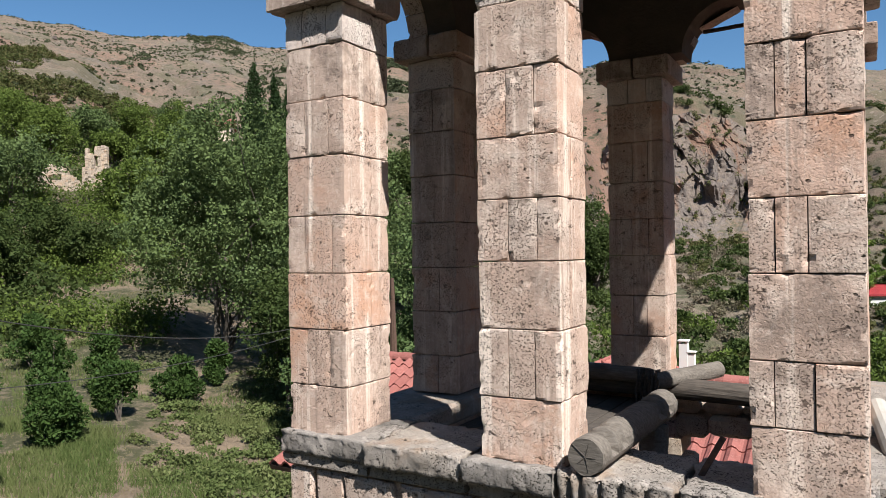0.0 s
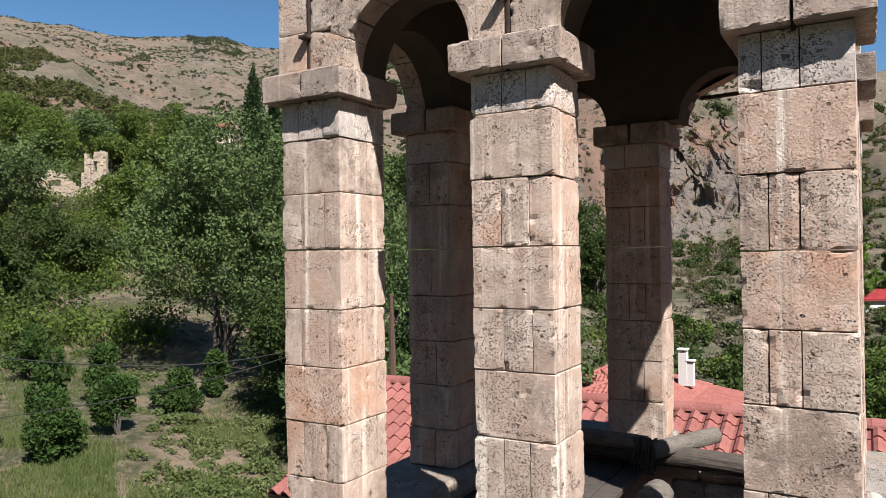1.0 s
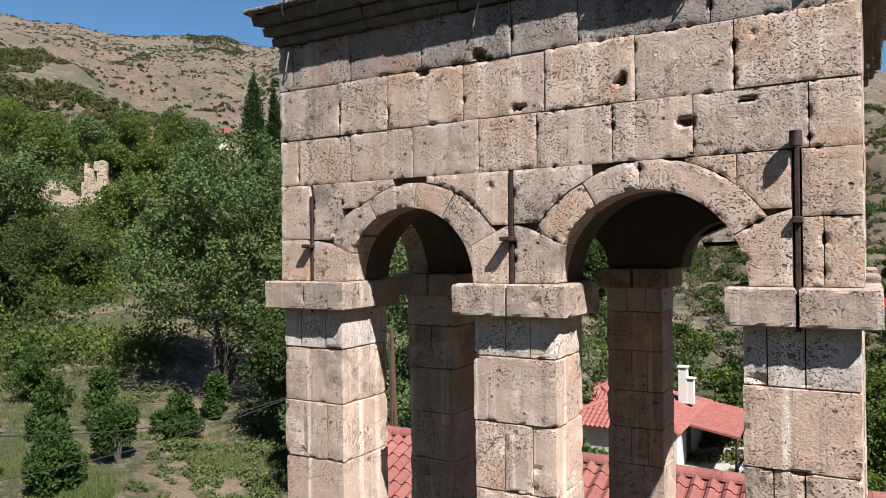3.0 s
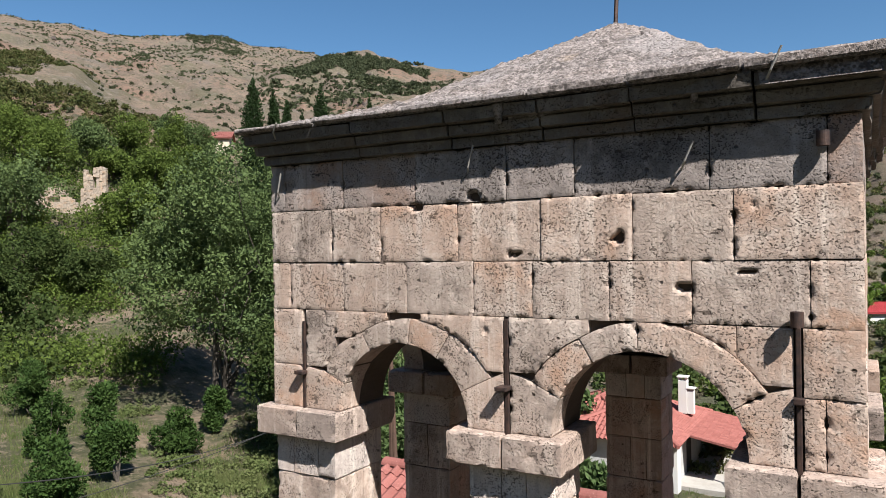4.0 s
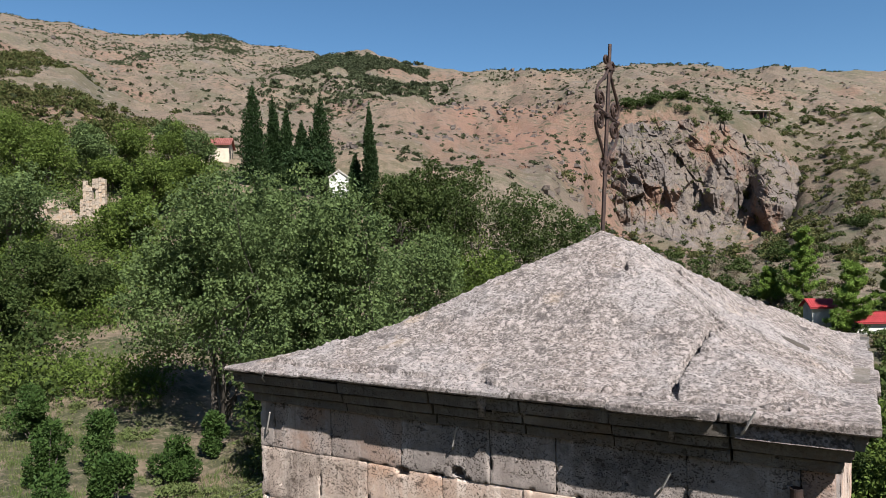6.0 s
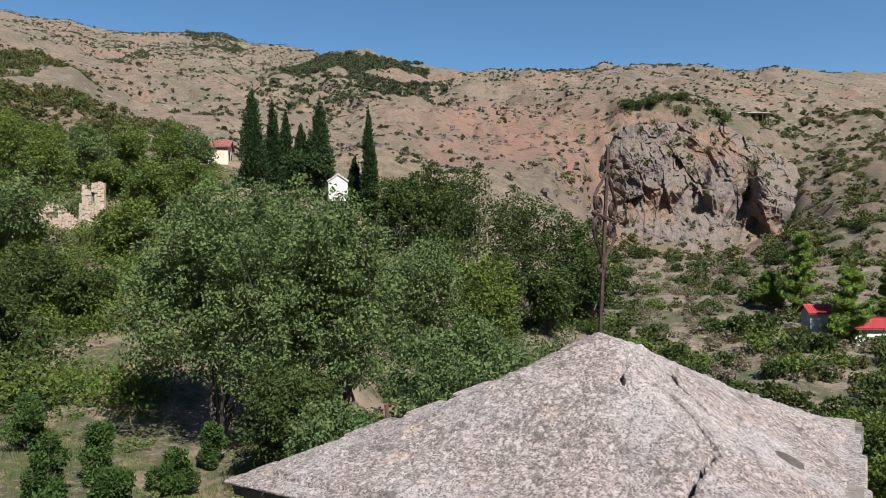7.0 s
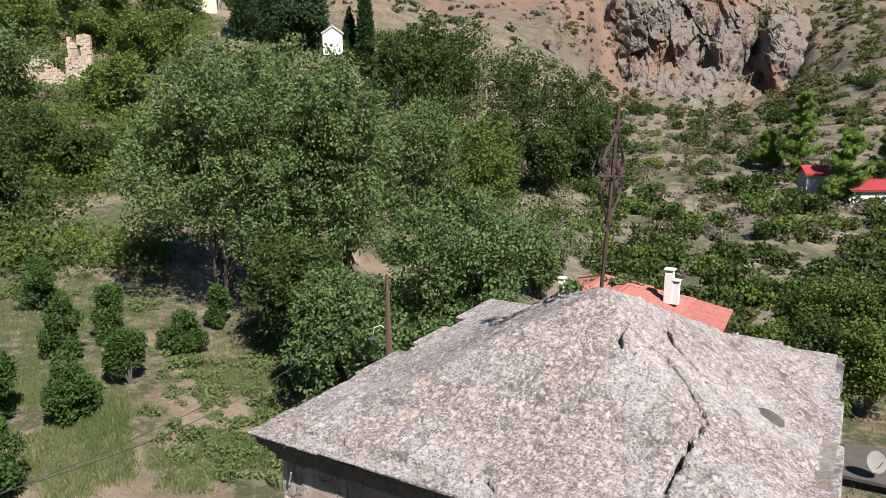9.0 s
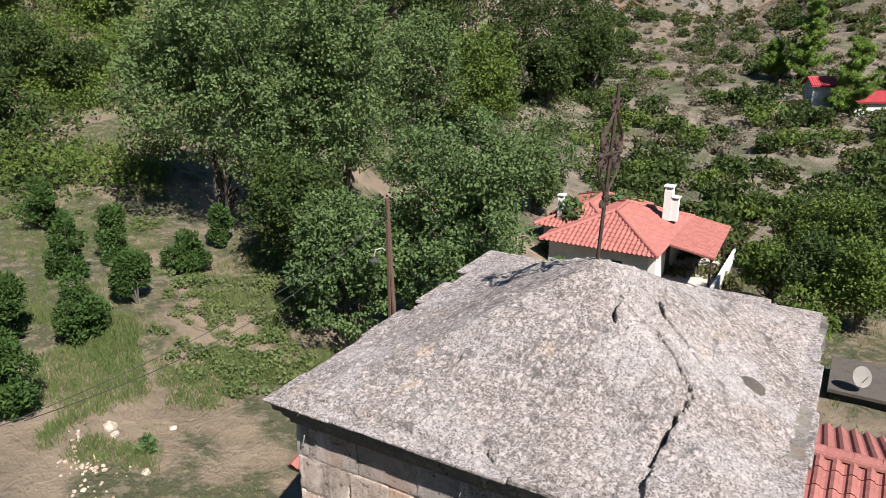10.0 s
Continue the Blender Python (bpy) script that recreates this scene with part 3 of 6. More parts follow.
slope(FAR, -17.6, (140, 28), (170, 34), (350, 81), (560, 147), (900, 272))
slope(FAR, -14.5, (150, 27), (300, 63), (450, 106), (700, 184), (900, 261))
slope(FAR, -12.2, (150, 27), (280, 57), (400, 94), (470, 115), (560, 138), (720, 185), (900, 259))
slope(FAR, -10.5, (150, 26), (280, 57), (400, 92), (520, 135), (600, 155), (720, 191), (900, 253))
slope(FAR, -8.9, (150, 26), (280, 56), (400, 92), (555, 152), (640, 172), (720, 191), (900, 242))
slope(FAR, -6.8, (160, 27), (260, 50), (420, 98), (570, 161), (700, 186), (900, 236))
slope(FAR, -5.9, (160, 27), (260, 49), (420, 98), (575, 163), (700, 183), (900, 231))
slope(FAR, -4.7, (160, 27), (260, 49), (420, 98), (570, 156), (700, 179), (900, 226))
slope(FAR, -2.4, (160, 26), (250, 46), (400, 92), (555, 145), (700, 173), (900, 219))
slope(FAR, -0.1, (160, 24), (230, 41), (370, 82), (540, 138), (900, 217))
slope(FAR, 3.8, (160, 23), (230, 40), (350, 77), (500, 125), (900, 212))
slope(FAR, 7.9, (150, 18), (230, 38), (340, 76), (480, 121), (900, 213))
slope(FAR, 10.6, (150, 11), (235, 37), (310, 68), (475, 119), (900, 212))
slope(FAR, 12.6, (160, 6), (200, 10), (238, 39), (295, 65), (470, 121), (900, 217))
slope(FAR, 14.1, (150, 5), (200, 7), (228, 13), (248, 50), (295, 66), (470, 119), (900, 213))
slope(FAR, 20.0, (150, 2), (200, 2), (230, 7), (248, 51), (300, 67), (475, 118), (900, 211))
slope(FAR, 22.0, (150, 2), (200, 4), (230, 11), (250, 49), (300, 65), (475, 118), (900, 210))
slope(FAR, 24.6, (150, 3), (195, 7), (230, 14), (254, 45), (310, 65), (480, 118), (900, 208))
slope(FAR, 26.8, (150, 6), (200, 16), (240, 31), (265, 43), (320, 66), (480, 117), (900, 206))
slope(FAR, 29.2, (150, 9), (200, 22), (250, 39), (330, 66), (480, 116), (900, 203))
slope(FAR, 31.5, (150, 11), (200, 25), (250, 40), (330, 66), (480, 115), (900, 202))
slope(FAR, 62, (150, 10), (300, 40), (600, 130), (1100, 120))
slope(FAR, 110, (120, 30), (300, 120), (600, 260), (1500, 380))
slope(FAR, 180, (120, 36), (300, 140), (600, 300), (1500, 420))


def table_z(table, b, d):
    keys = sorted(table)
    cols = np.stack([np.interp(d, [p[0] for p in table[k]], [p[1] for p in table[k]]) for k in keys])
    i = np.clip(np.searchsorted(keys, b) - 1, 0, len(keys) - 2)
    lo, hi = np.array(keys)[i], np.array(keys)[i + 1]
    f = np.clip((b - lo) / (hi - lo), 0, 1)
    f = f * f * (3 - 2 * f)
    flat = cols.reshape(len(keys), -1)
    n = np.arange(flat.shape[1])
    return (flat[i.ravel(), n] * (1 - f.ravel()) + flat[(i + 1).ravel(), n] * f.ravel()).reshape(d.shape)


def ground_z(x, y):
    x, y = np.asarray(x, float), np.asarray(y, float)
    dx, dy = x - EYE[0], y - EYE[1]
    ahead, aside = dx * AHEAD[0] + dy * AHEAD[1], dx * ASIDE[0] + dy * ASIDE[1]
    b = np.degrees(np.arctan2(aside, ahead))
    d = np.hypot(dx, dy) * np.cos(np.radians(np.clip(b, -33, 33)))
    w = np.clip((d - 105) / 45, 0, 1)
    w = w * w * (3 - 2 * w)
    z = table_z(NEAR, b, d) * (1 - w) + table_z(FAR, b, d) * w
    z = z + fractal(x / 7, y / 7, 4) * np.clip((d - 12) / 40, 0.12, 1) * 0.8
    wild = np.clip((d - 110) / 150, 0, 1)
    calm = np.clip(1 - (d - 420) / 300, 0.45, 1)
    z = z + fractal(x / 55, y / 55, 6, 0.55) * 6 * wild * calm
    # gullies and spurs that run down the slopes
    bend = fractal(x / 90 + 7, y / 90, 3) * 1.1
    for wide, deep, seed in ((46, 6.5, 3), (19, 1.7, 17), (8, 0.5, 41)):
        cut = np.abs(fractal(aside / wide + bend * 40 / wide + seed, ahead / (wide * 4.5) + seed, 3, 0.5))
        z = z - wild * calm * deep * np.clip(0.26 - cut, 0, 1) / 0.26
    z = z + wild * 5.6
    # rocky ledges that break the slopes
    step = fractal(x / 34 + 60, y / 34, 4, 0.55)
    return z + wild * calm * 1.5 * np.clip((step - 0.12) * 12, 0, 1) * np.clip(0.5 + fractal(x / 9, y / 9, 3) * 2, 0, 1)


def spot(bearing, depth):
    s = depth * math.tan(radians(bearing))
    return EYE[0] + depth * AHEAD[0] + s * ASIDE[0], EYE[1] + depth * AHEAD[1] + s * ASIDE[1]


def stand(bearing, depth, sink=0.0):
    x, y = spot(bearing, depth)
    return x, y, float(ground_z(np.array([x]), np.array([y]))[0]) - sink


def build_ground():
    fine = np.radians(np.arange(-34, 34.01, 0.22))
    wide = np.radians(np.concatenate([np.arange(36, 324, 4.0)]))
    turn = np.concatenate([fine, wide])
    rad = np.concatenate([[0.001, 0.6], 2.0 * 1.0225 ** np.arange(0, 287)])
    rad = rad[rad < 1150]
    R, T = np.meshgrid(rad, turn, indexing="ij")
    X = EYE[0] + R * (np.cos(T) * AHEAD[0] + np.sin(T) * ASIDE[0])
    Y = EYE[1] + R * (np.cos(T) * AHEAD[1] + np.sin(T) * ASIDE[1])
    Z = ground_z(X, Y)
    nr, nt = R.shape
    verts = np.stack([X, Y, Z], -1).reshape(-1, 3)
    i, j = np.meshgrid(np.arange(nr - 1), np.arange(nt), indexing="ij")
    jn = (j + 1) % nt
    faces = np.stack([i * nt + j, i * nt + jn, (i + 1) * nt + jn, (i + 1) * nt + j], -1).reshape(-1, 4)[:, ::-1]
    ob = quads("ground", verts, faces, M_GROUND, True)
    return tagged(ob, "dry grassy yard rising to bare rocky brown hills", "ground", kind="structure")


def quads(name, verts, faces, material, smooth=False, parent=None):
    """A mesh of quads from arrays, fast."""
    me = bpy.data.meshes.new(name)
    me.vertices.add(len(verts))
    me.vertices.foreach_set("co", np.ascontiguousarray(verts, dtype=np.float32).ravel())
    me.loops.add(faces.size)
    me.loops.foreach_set("vertex_index", np.ascontiguousarray(faces, dtype=np.int32).ravel())
    me.polygons.add(len(faces))
    me.polygons.foreach_set("loop_start", np.arange(0, faces.size, faces.shape[1], dtype=np.int32))
    me.polygons.foreach_set("use_smooth", np.full(len(faces), smooth))
    me.materials.append(material)
    me.update(calc_edges=True)
    ob = new(name, me)
    if parent is not None:
        ob.parent = parent
    return ob


ground = build_ground()


def facets(u, v, seed, tilt):
    """Broken rock: each cell of a jittered grid is a tilted plane. Returns the height and how near the joint is."""
    rs = np.random.RandomState(seed)
    jit = rs.rand(64, 64, 5)
    iu, iv = np.floor(u).astype(int), np.floor(v).astype(int)
    best, second, out = np.full(u.shape, 9.0), np.full(u.shape, 9.0), np.zeros(u.shape)
    for a in (-1, 0, 1):
        for c in (-1, 0, 1):
            j = jit[(iu + a) % 64, (iv + c) % 64]
            du, dv = u - (iu + a + j[..., 0]), v - (iv + c + j[..., 1])
            q = np.hypot(du, dv)
            h = j[..., 2] + tilt * (du * (j[..., 3] - 0.25) + dv * (j[..., 4] - 0.5))
            nearer = q < best
            second = np.where(nearer, best, np.minimum(second, q))
            out = np.where(nearer, h, out)
            best = np.where(nearer, q, best)
    return out, second - best


def build_cliff():
    nb, nv = 340, 170
    B, V = np.meshgrid(np.linspace(6.2, 28.6, nb), np.linspace(0, 1, nv), indexing="ij")
    crest = np.interp(B, [6.2, 8, 9.5, 11.3, 12.6, 13.4, 14.2, 15.2, 17, 19.6, 21.6, 23, 24.3, 26, 27.5, 28.6], [15, 21, 24, 29, 36, 43, 47, 48.5, 48, 48.5, 46, 42, 39, 33, 25, 20])
    foot = np.interp(B, [6.2, 9, 11.3, 13, 16, 20, 24, 27, 28.6], [12, 11, 9, 3, 0, 0, 2, 8, 13])
    Z = foot + (crest - foot) * V + fractal(B * 1.6, V * 7, 5) * 2.2 * V * (1.2 - V)
    S = 210 * np.tan(np.radians(B))
    # a steep upper face over a ramp of scree
    lean = 196 + 46 * np.interp(V, [0, 0.25, 0.5, 0.8, 1.0], [0, 0.4, 0.62, 0.76, 1.0]) + fractal(S / 38, Z / 26, 4, 0.45) * 9
    bare = np.clip((V - 0.16) / 0.25 + fractal(S / 14, Z / 9, 3) * 1.2, 0.12, 1)
    # tall slabs along the dip of the beds, split again into blocks
    P = S * 0.93 + Z * 0.36 + fractal(S / 16, Z / 16, 3) * 3
    Q = Z * 0.93 - S * 0.36 + fractal(S / 16 + 9, Z / 16, 3) * 4
    big, joint = facets(P / 9.0, Q / 21.0, 3, 1.1)
    mid, joint2 = facets(P / 3.4 + 20, Q / 8.0, 5, 0.9)
    small, joint3 = facets(P / 1.5 + 40, Q / 2.7, 7, 0.7)
    lean = lean - bare * (big * 5.5 + mid * 2.8 + small * 1.1)
    lean = lean + bare * 0.7 * np.clip(1 - joint2 / 0.06, 0, 1) * (mid > 0.6)
    lean = lean + fractal(S / 5, Z / 4, 5, 0.62) * 0.9
    # the dark overhang under the pale slab, and the block beside it
    recess = np.clip(1 - np.abs(B - 22.5 - (Z - 19) * 0.10) / (0.5 + 0.02 * (26 - Z)), 0, 1) ** 0.5 * np.clip((27 - Z) / 5, 0, 1) * np.clip((Z - 7) / 8, 0, 1)
    lean = lean + 5.5 * recess
    brow = np.exp(-(((B - 24.5 + (Z - 17) * 0.03) / 1.15) ** 2 + ((Z - 18) / 10) ** 2) ** 3)
    slab_face = np.exp(-(((B - 20.9 - (Z - 25) * 0.05) / 0.95) ** 2 + ((Z - 26) / 8.5) ** 2) ** 3)
    lean = lean - 6.5 * brow - 4.5 * slab_face
    # the sharp rib at the open end
    lean = lean - 5.0 * np.exp(-((B - 13.7 + (44 - Z) * 0.075) / 0.5) ** 2) * V
    side = np.clip(np.minimum(B - 6.2, 28.6 - B) / 5.0, 0, 1)
    lean = lean + (1 - side) ** 2 * 28
    lean = np.where((V <= 0.01) | (V >= 0.985), 250, lean)
    T = np.tan(np.radians(B))
    X = EYE[0] + lean * (AHEAD[0] + T * ASIDE[0])
    Y = EYE[1] + lean * (AHEAD[1] + T * ASIDE[1])
    i, j = np.meshgrid(np.arange(nb - 1), np.arange(nv - 1), indexing="ij")
    faces = np.stack([i * nv + j, (i + 1) * nv + j, (i + 1) * nv + j + 1, i * nv + j + 1], -1).reshape(-1, 4)
    verts = np.stack([X, Y, Z], -1)
    ob = quads("cliff", verts.reshape(-1, 3), faces, M_CLIFF)
    return tagged(ob, "fractured grey rock cliff with reddish ledges and a dark overhang", "cliff", kind="structure"), verts[10:-10, 12:-4].reshape(-1, 3)


cliff, LEDGES = build_cliff()


# ---- foliage ----
def leaf_arrays(centres, radii, count, size, rs, shell=0.45, squash=1.0, droop=0.25, long=1.7, plain=False):
    """Leaves scattered in balls of foliage: arrays of vertices and quads."""
    centres, radii = np.asarray(centres, float), np.asarray(radii, float)
    if radii.ndim == 1:
        radii = np.stack([radii, radii, radii * squash], -1)
    weight = radii.prod(1) ** (2 / 3)
    pick = rs.choice(len(centres), count, p=weight / weight.sum())
    v = rs.normal(size=(count, 3))
    v /= np.linalg.norm(v, axis=1)[:, None]
    rad = (shell + (1 - shell) * rs.rand(count)) ** 0.6
    p = centres[pick] + v * radii[pick] * rad[:, None]
    way = v + rs.normal(size=(count, 3)) * 0.8
    way[:, 2] -= droop
    way /= np.linalg.norm(way, axis=1)[:, None]
    side = np.cross(way, rs.normal(size=(count, 3)))
    side /= np.linalg.norm(side, axis=1)[:, None] + 1e-9
    s = size * rs.uniform(0.6, 1.3, count)[:, None]
    if plain:
        return np.stack([p - way * s * 0.4 - side * s * 0.6, p - way * s * 0.4 + side * s * 0.6, p + way * s * 0.5 * long], 1).reshape(-1, 3)
    a = p - way * s * 0.5 * long
    b = p + side * s * 0.5
    c = p + way * s * 0.5 * long
    d = p - side * s * 0.5
    return np.stack([a, b, c, d], 1).reshape(-1, 3)


def leaf_mesh(name, verts, material, parent=None, corners=4):
    if parent is not None:
        verts = verts - np.array(parent_origin(parent))
    return quads(name, verts, np.arange(len(verts)).reshape(-1, corners), material, False, parent)


def limb_path(a, b, rs, bend=0.12, n=5):
    a, b = np.array(a, float), np.array(b, float)
    ln = np.linalg.norm(b - a)
    return [tuple(a + (b - a) * t + rs.normal(size=3) * bend * ln * t * (1 - t)) for t in np.linspace(0, 1, n)]


def tree(base, height, crown, spread, label, material, seed, leaves=20000, leaf=0.2, clumps=70, trunk=0.25, fork=0.3, squash=0.8, category="tree", name="tree", flat_top=0.0):
    """A tree: trunk, limbs and a crown of clumps. crown: height at which it begins; spread: its half widths across and in depth."""
    rs = np.random.RandomState(seed)
    root = thing(name, base, label, category)
    bx, by, bz = base
    cz = (crown + height) / 2
    rz = (height - crown) / 2
    # a few great lobes make the outline; sprays of leaves cover and fill them
    lobes = []
    for k in range(13):
        v = rs.normal(size=3)
        v /= np.linalg.norm(v)
        q = 0.62 * rs.uniform(0.55, 1.0)
        w = v * q * np.array([spread, spread, rz])
        lobes.append((*w, rs.uniform(0.33, 0.5)))
    lobes.append((0, 0, 0, 0.62))
    centres, radii = [], []
    for k in range(clumps):
        lx, ly, lz, lr = lobes[rs.randint(len(lobes))]
        v = rs.normal(size=3)
        v /= np.linalg.norm(v)
        w = np.array([lx, ly, lz]) + v * lr * np.array([spread, spread, rz]) * rs.uniform(0.45, 1.0) ** 0.6
        centres.append((bx + w[0], by + w[1], max(bz + 0.3, bz + cz + w[2])))
        radii.append(spread * rs.uniform(0.5, 1.3) * 3.0 / clumps ** 0.5)
    centres, radii = np.array(centres), np.array(radii)
    bm = tube_bm(limb_path((bx, by, bz - 0.3), (bx + rs.normal() * 0.3, by + rs.normal() * 0.3, bz + crown + (height - crown) * 0.35), rs, 0.08, 7),
                 [trunk * (1.25 - 0.12 * i) for i in range(7)], 9)
    part("trunk", bm, M_BARK, root)
    start = (bx, by, bz + crown * (1 - fork) + 0.2)
    for k in rs.permutation(len(centres))[: 12 if leaves > 20000 else 6]:
        part("limb", tube_bm(limb_path(start, centres[k], rs, 0.2, 6), [trunk * f for f in (0.55, 0.42, 0.3, 0.2, 0.12, 0.05)], 6), M_BARK, root)
    leaf_mesh("crown", leaf_arrays(centres, radii, leaves, leaf, rs, 0.35, squash), material, root)
    return root


def bush(base, width, height, label, material, seed, leaves=1500, leaf=0.12, name="bush", group=""):
    rs = np.random.RandomState(seed)
    root = thing(name, base, label, "bush", group)
    bx, by, bz = base
    cs, rd = [], []
    for k in range(16):
        t = rs.uniform(0.12, 0.9)
        w = width * 0.5 * (1 - 0.75 * max(0, t - 0.45) / 0.55) * rs.uniform(0.2, 0.75)
        a = rs.uniform(0, 6.283)
        cs.append((bx + w * math.cos(a), by + w * math.sin(a), bz + height * t))
        rd.append(width * rs.uniform(0.16, 0.27))
    for k in range(0, 16, 4):
        part("stem", tube_bm([(bx, by, bz - 0.1), tuple((np.array((bx, by, bz)) + np.array(cs[k])) / 2), cs[k]], [0.04, 0.03, 0.012], 5), M_BARK, root)
    leaf_mesh("foliage", leaf_arrays(cs, rd, leaves, leaf, rs, 0.3, 1.0, -0.5, 2.3), material, root)
    return root


def thicket(name, areas, label, material, seed, leaf, per, grow, kind="stuff", tall=0.8, category="shrubs", patchy=0, sparse=-0.06):
    """Uncounted shrubs over areas (bearing from, to, depth from, to, how many)."""
    rs = np.random.RandomState(seed)
    out = []
    for b0, b1, d0, d1, n in areas:
        b = rs.uniform(b0, b1, n)
        d = np.sqrt(rs.uniform(d0 ** 2, d1 ** 2, n))
        s = d * np.tan(np.radians(b))
        x, y = EYE[0] + d * AHEAD[0] + s * ASIDE[0], EYE[1] + d * AHEAD[1] + s * ASIDE[1]
        if patchy:
            keep = fractal(x / patchy + seed, y / patchy, 4) > sparse
            x, y = x[keep], y[keep]
            n = len(x)
        z = ground_z(x, y)
        r = grow * (0.35 + 1.1 * rs.rand(n) ** 2.2 if patchy else rs.uniform(0.5, 1.35, n))
        cs = np.repeat(np.stack([x, y, z + r * tall * 0.5], -1), 3, 0)
        rr = np.repeat(r, 3)
        cs = cs + rs.normal(size=cs.shape) * np.stack([rr, rr, rr * tall * 0.5], -1) * 0.45
        out.append(leaf_arrays(cs, np.stack([rr * 0.62, rr * 0.62, rr * 0.55 * tall], -1), n * per, leaf, rs, 0.3, plain=True))
    ob = leaf_mesh(name, np.concatenate(out), material, corners=3)
    return tagged(ob, label, category, kind=kind)


# ---- the bell tower ----
X0, X1, Y0, Y1 = -1.3, 1.3, -1.3, 1.5
SILL, SPRING, WALL_TOP, WALL_DEEP = 1.70, 3.985, 5.185, 0.36
tower = thing("bell_tower", (0, 0.1, -4.6), "square bell tower of pitted pinkish travertine blocks with arched openings", "tower")
rng = random.Random(4)


def south(s, d, z):
    return (s, Y0 + d, z)


def north(s, d, z):
    return (-s, Y1 - d, z)


def west(s, d, z):
    return (X0 + d, 0.1 - s * 1.4 / 1.3, z)


def east(s, d, z):
    return (X1 - d, 0.1 + s * 1.4 / 1.3, z)


FACES = (south, west, north, east)

# pillars: courses from the impost down, and the upright joints of the jointed courses
PILLARS = {
    "left": ((3.845, 3.65, 3.378, 3.095, 2.795, 2.506, 2.225, 1.942, SILL), (0.33, 0.76)),
    "middle": ((3.845, 3.67, 3.387, 3.093, 2.827, 2.56, 2.27, 1.976, SILL), (0.40, 0.71)),
    "right": ((3.845, 3.63, 3.336, 3.061, 2.781, 2.51, 2.199, 1.961, SILL), (0.27, 0.57)),
}


def pillar(x0, x1, y0, y1, kind, quarter, step=0.04):
    rows, cuts = PILLARS[kind]
    for i, (top, low) in enumerate(zip(rows, rows[1:])):
        a, b = [c + rng.uniform(-0.05, 0.05) for c in cuts]
        if i % 2 == quarter % 2:
            edges = (0, a, b, 1)
            cells = [(x0 + (x1 - x0) * p, x0 + (x1 - x0) * q, y0, y1) for p, q in zip(edges, edges[1:])]
        else:
            m = y0 + (y1 - y0) * rng.uniform(0.4, 0.65)
            cells = [(x0, x1, y0, m), (x0, x1, m, y1)]
        if quarter > 1:
            cells = [(x0 + (v0 - y0) * (x1 - x0) / (y1 - y0), x0 + (v1 - y0) * (x1 - x0) / (y1 - y0), y0 + (u0 - x0) * (y1 - y0) / (x1 - x0), y0 + (u1 - x0) * (y1 - y0) / (x1 - x0)) for u0, u1, v0, v1 in cells]
        for u0, u1, v0, v1 in cells:
            e = 0.004
            v, f = drum(u0, u1, v0, v1, low, top, rng, free=(u0 < x0 + e, u1 > x1 - e, v0 < y0 + e, v1 > y1 - e), step=step)
            link_mesh("stone_block", v, f, M_PALE if i == 0 else M_PILLAR, tower)


pillar(-1.29, -0.915, -1.295, -0.92, "left", 0, 0.022)
pillar(-0.185, 0.197, -1.295, -0.97, "middle", 0, 0.022)
pillar(0.912, 1.288, -1.295, -0.92, "right", 0, 0.022)
pillar(-1.29, -0.95, -0.13, 0.24, "left", 2)
pillar(0.95, 1.29, -0.1, 0.26, "middle", 2)
pillar(-1.29, -0.92, 1.12, 1.495, "right", 1)
pillar(-0.365, 0.04, 1.14, 1.495, "middle", 0)
pillar(0.92, 1.29, 1.12, 1.495, "left", 1)

# imposts: projecting caps, each of two stones
IMPOSTS = ((-1.36, -0.862, -1.36, -0.87, -1.10), (-0.255, 0.262, -1.36, -0.92, 0.0), (0.862, 1.355, -1.36, -0.87, 1.10),
           (-1.36, -0.88, -0.2, 0.31, -1.1), (0.88, 1.36, -0.17, 0.33, 1.1), (-1.36, -0.87, 1.06, 1.56, -1.1),
           (-0.43, 0.10, 1.08, 1.56, -0.16), (0.87, 1.36, 1.06, 1.56, 1.1))
for x0, x1, y0, y1, cut in IMPOSTS:
    for u0, u1 in ((x0, cut - 0.004), (cut + 0.004, x1)):
        v, f = drum(u0, u1, y0, y1, 3.845, 3.985, rng, 0.001, 0.006, step=0.02)
        link_mesh("impost", v, f, M_IMPOST, tower)

# walls over the arches
ARCHES = ((-0.53, 0.345), (0.567, 0.37))
BACK_ARCHES = ((-0.65, 0.30), (0.51, 0.325))
COURSES = (
    (4.955, WALL_TOP, (-1.207, -0.843, -0.432, 0.015, 0.31, 0.821, 1.196)),
    (4.70, 4.955, (-0.913, -0.628, -0.222, 0.167, 0.539, 0.9)),
    (4.468, 4.70, (-1.183, -0.846, -0.489, -0.148, 0.126, 0.447, 0.753, 1.14)),
)
# joints of the arch stones: bearing, and how far out the stones reach there
JOINTS = (((0, 0.17), (26, 0.165), (57, 0.134), (83, 0.117), (119, 0.092), (157, 0.12), (180, 0.12)),
          ((0, 0.135), (30, 0.132), (92, 0.115), (121, 0.108), (154, 0.137), (180, 0.137)))


REACH = (((0, 0.17), (26, 0.165), (57, 0.134), (83, 0.117), (119, 0.095), (140, 0.135), (150, 0.14), (157, 0.12), (180, 0.12)), JOINTS[1])


def reach(n, bearing):
    return float(np.interp(bearing, [j[0] for j in REACH[n]], [j[1] for j in REACH[n]]))


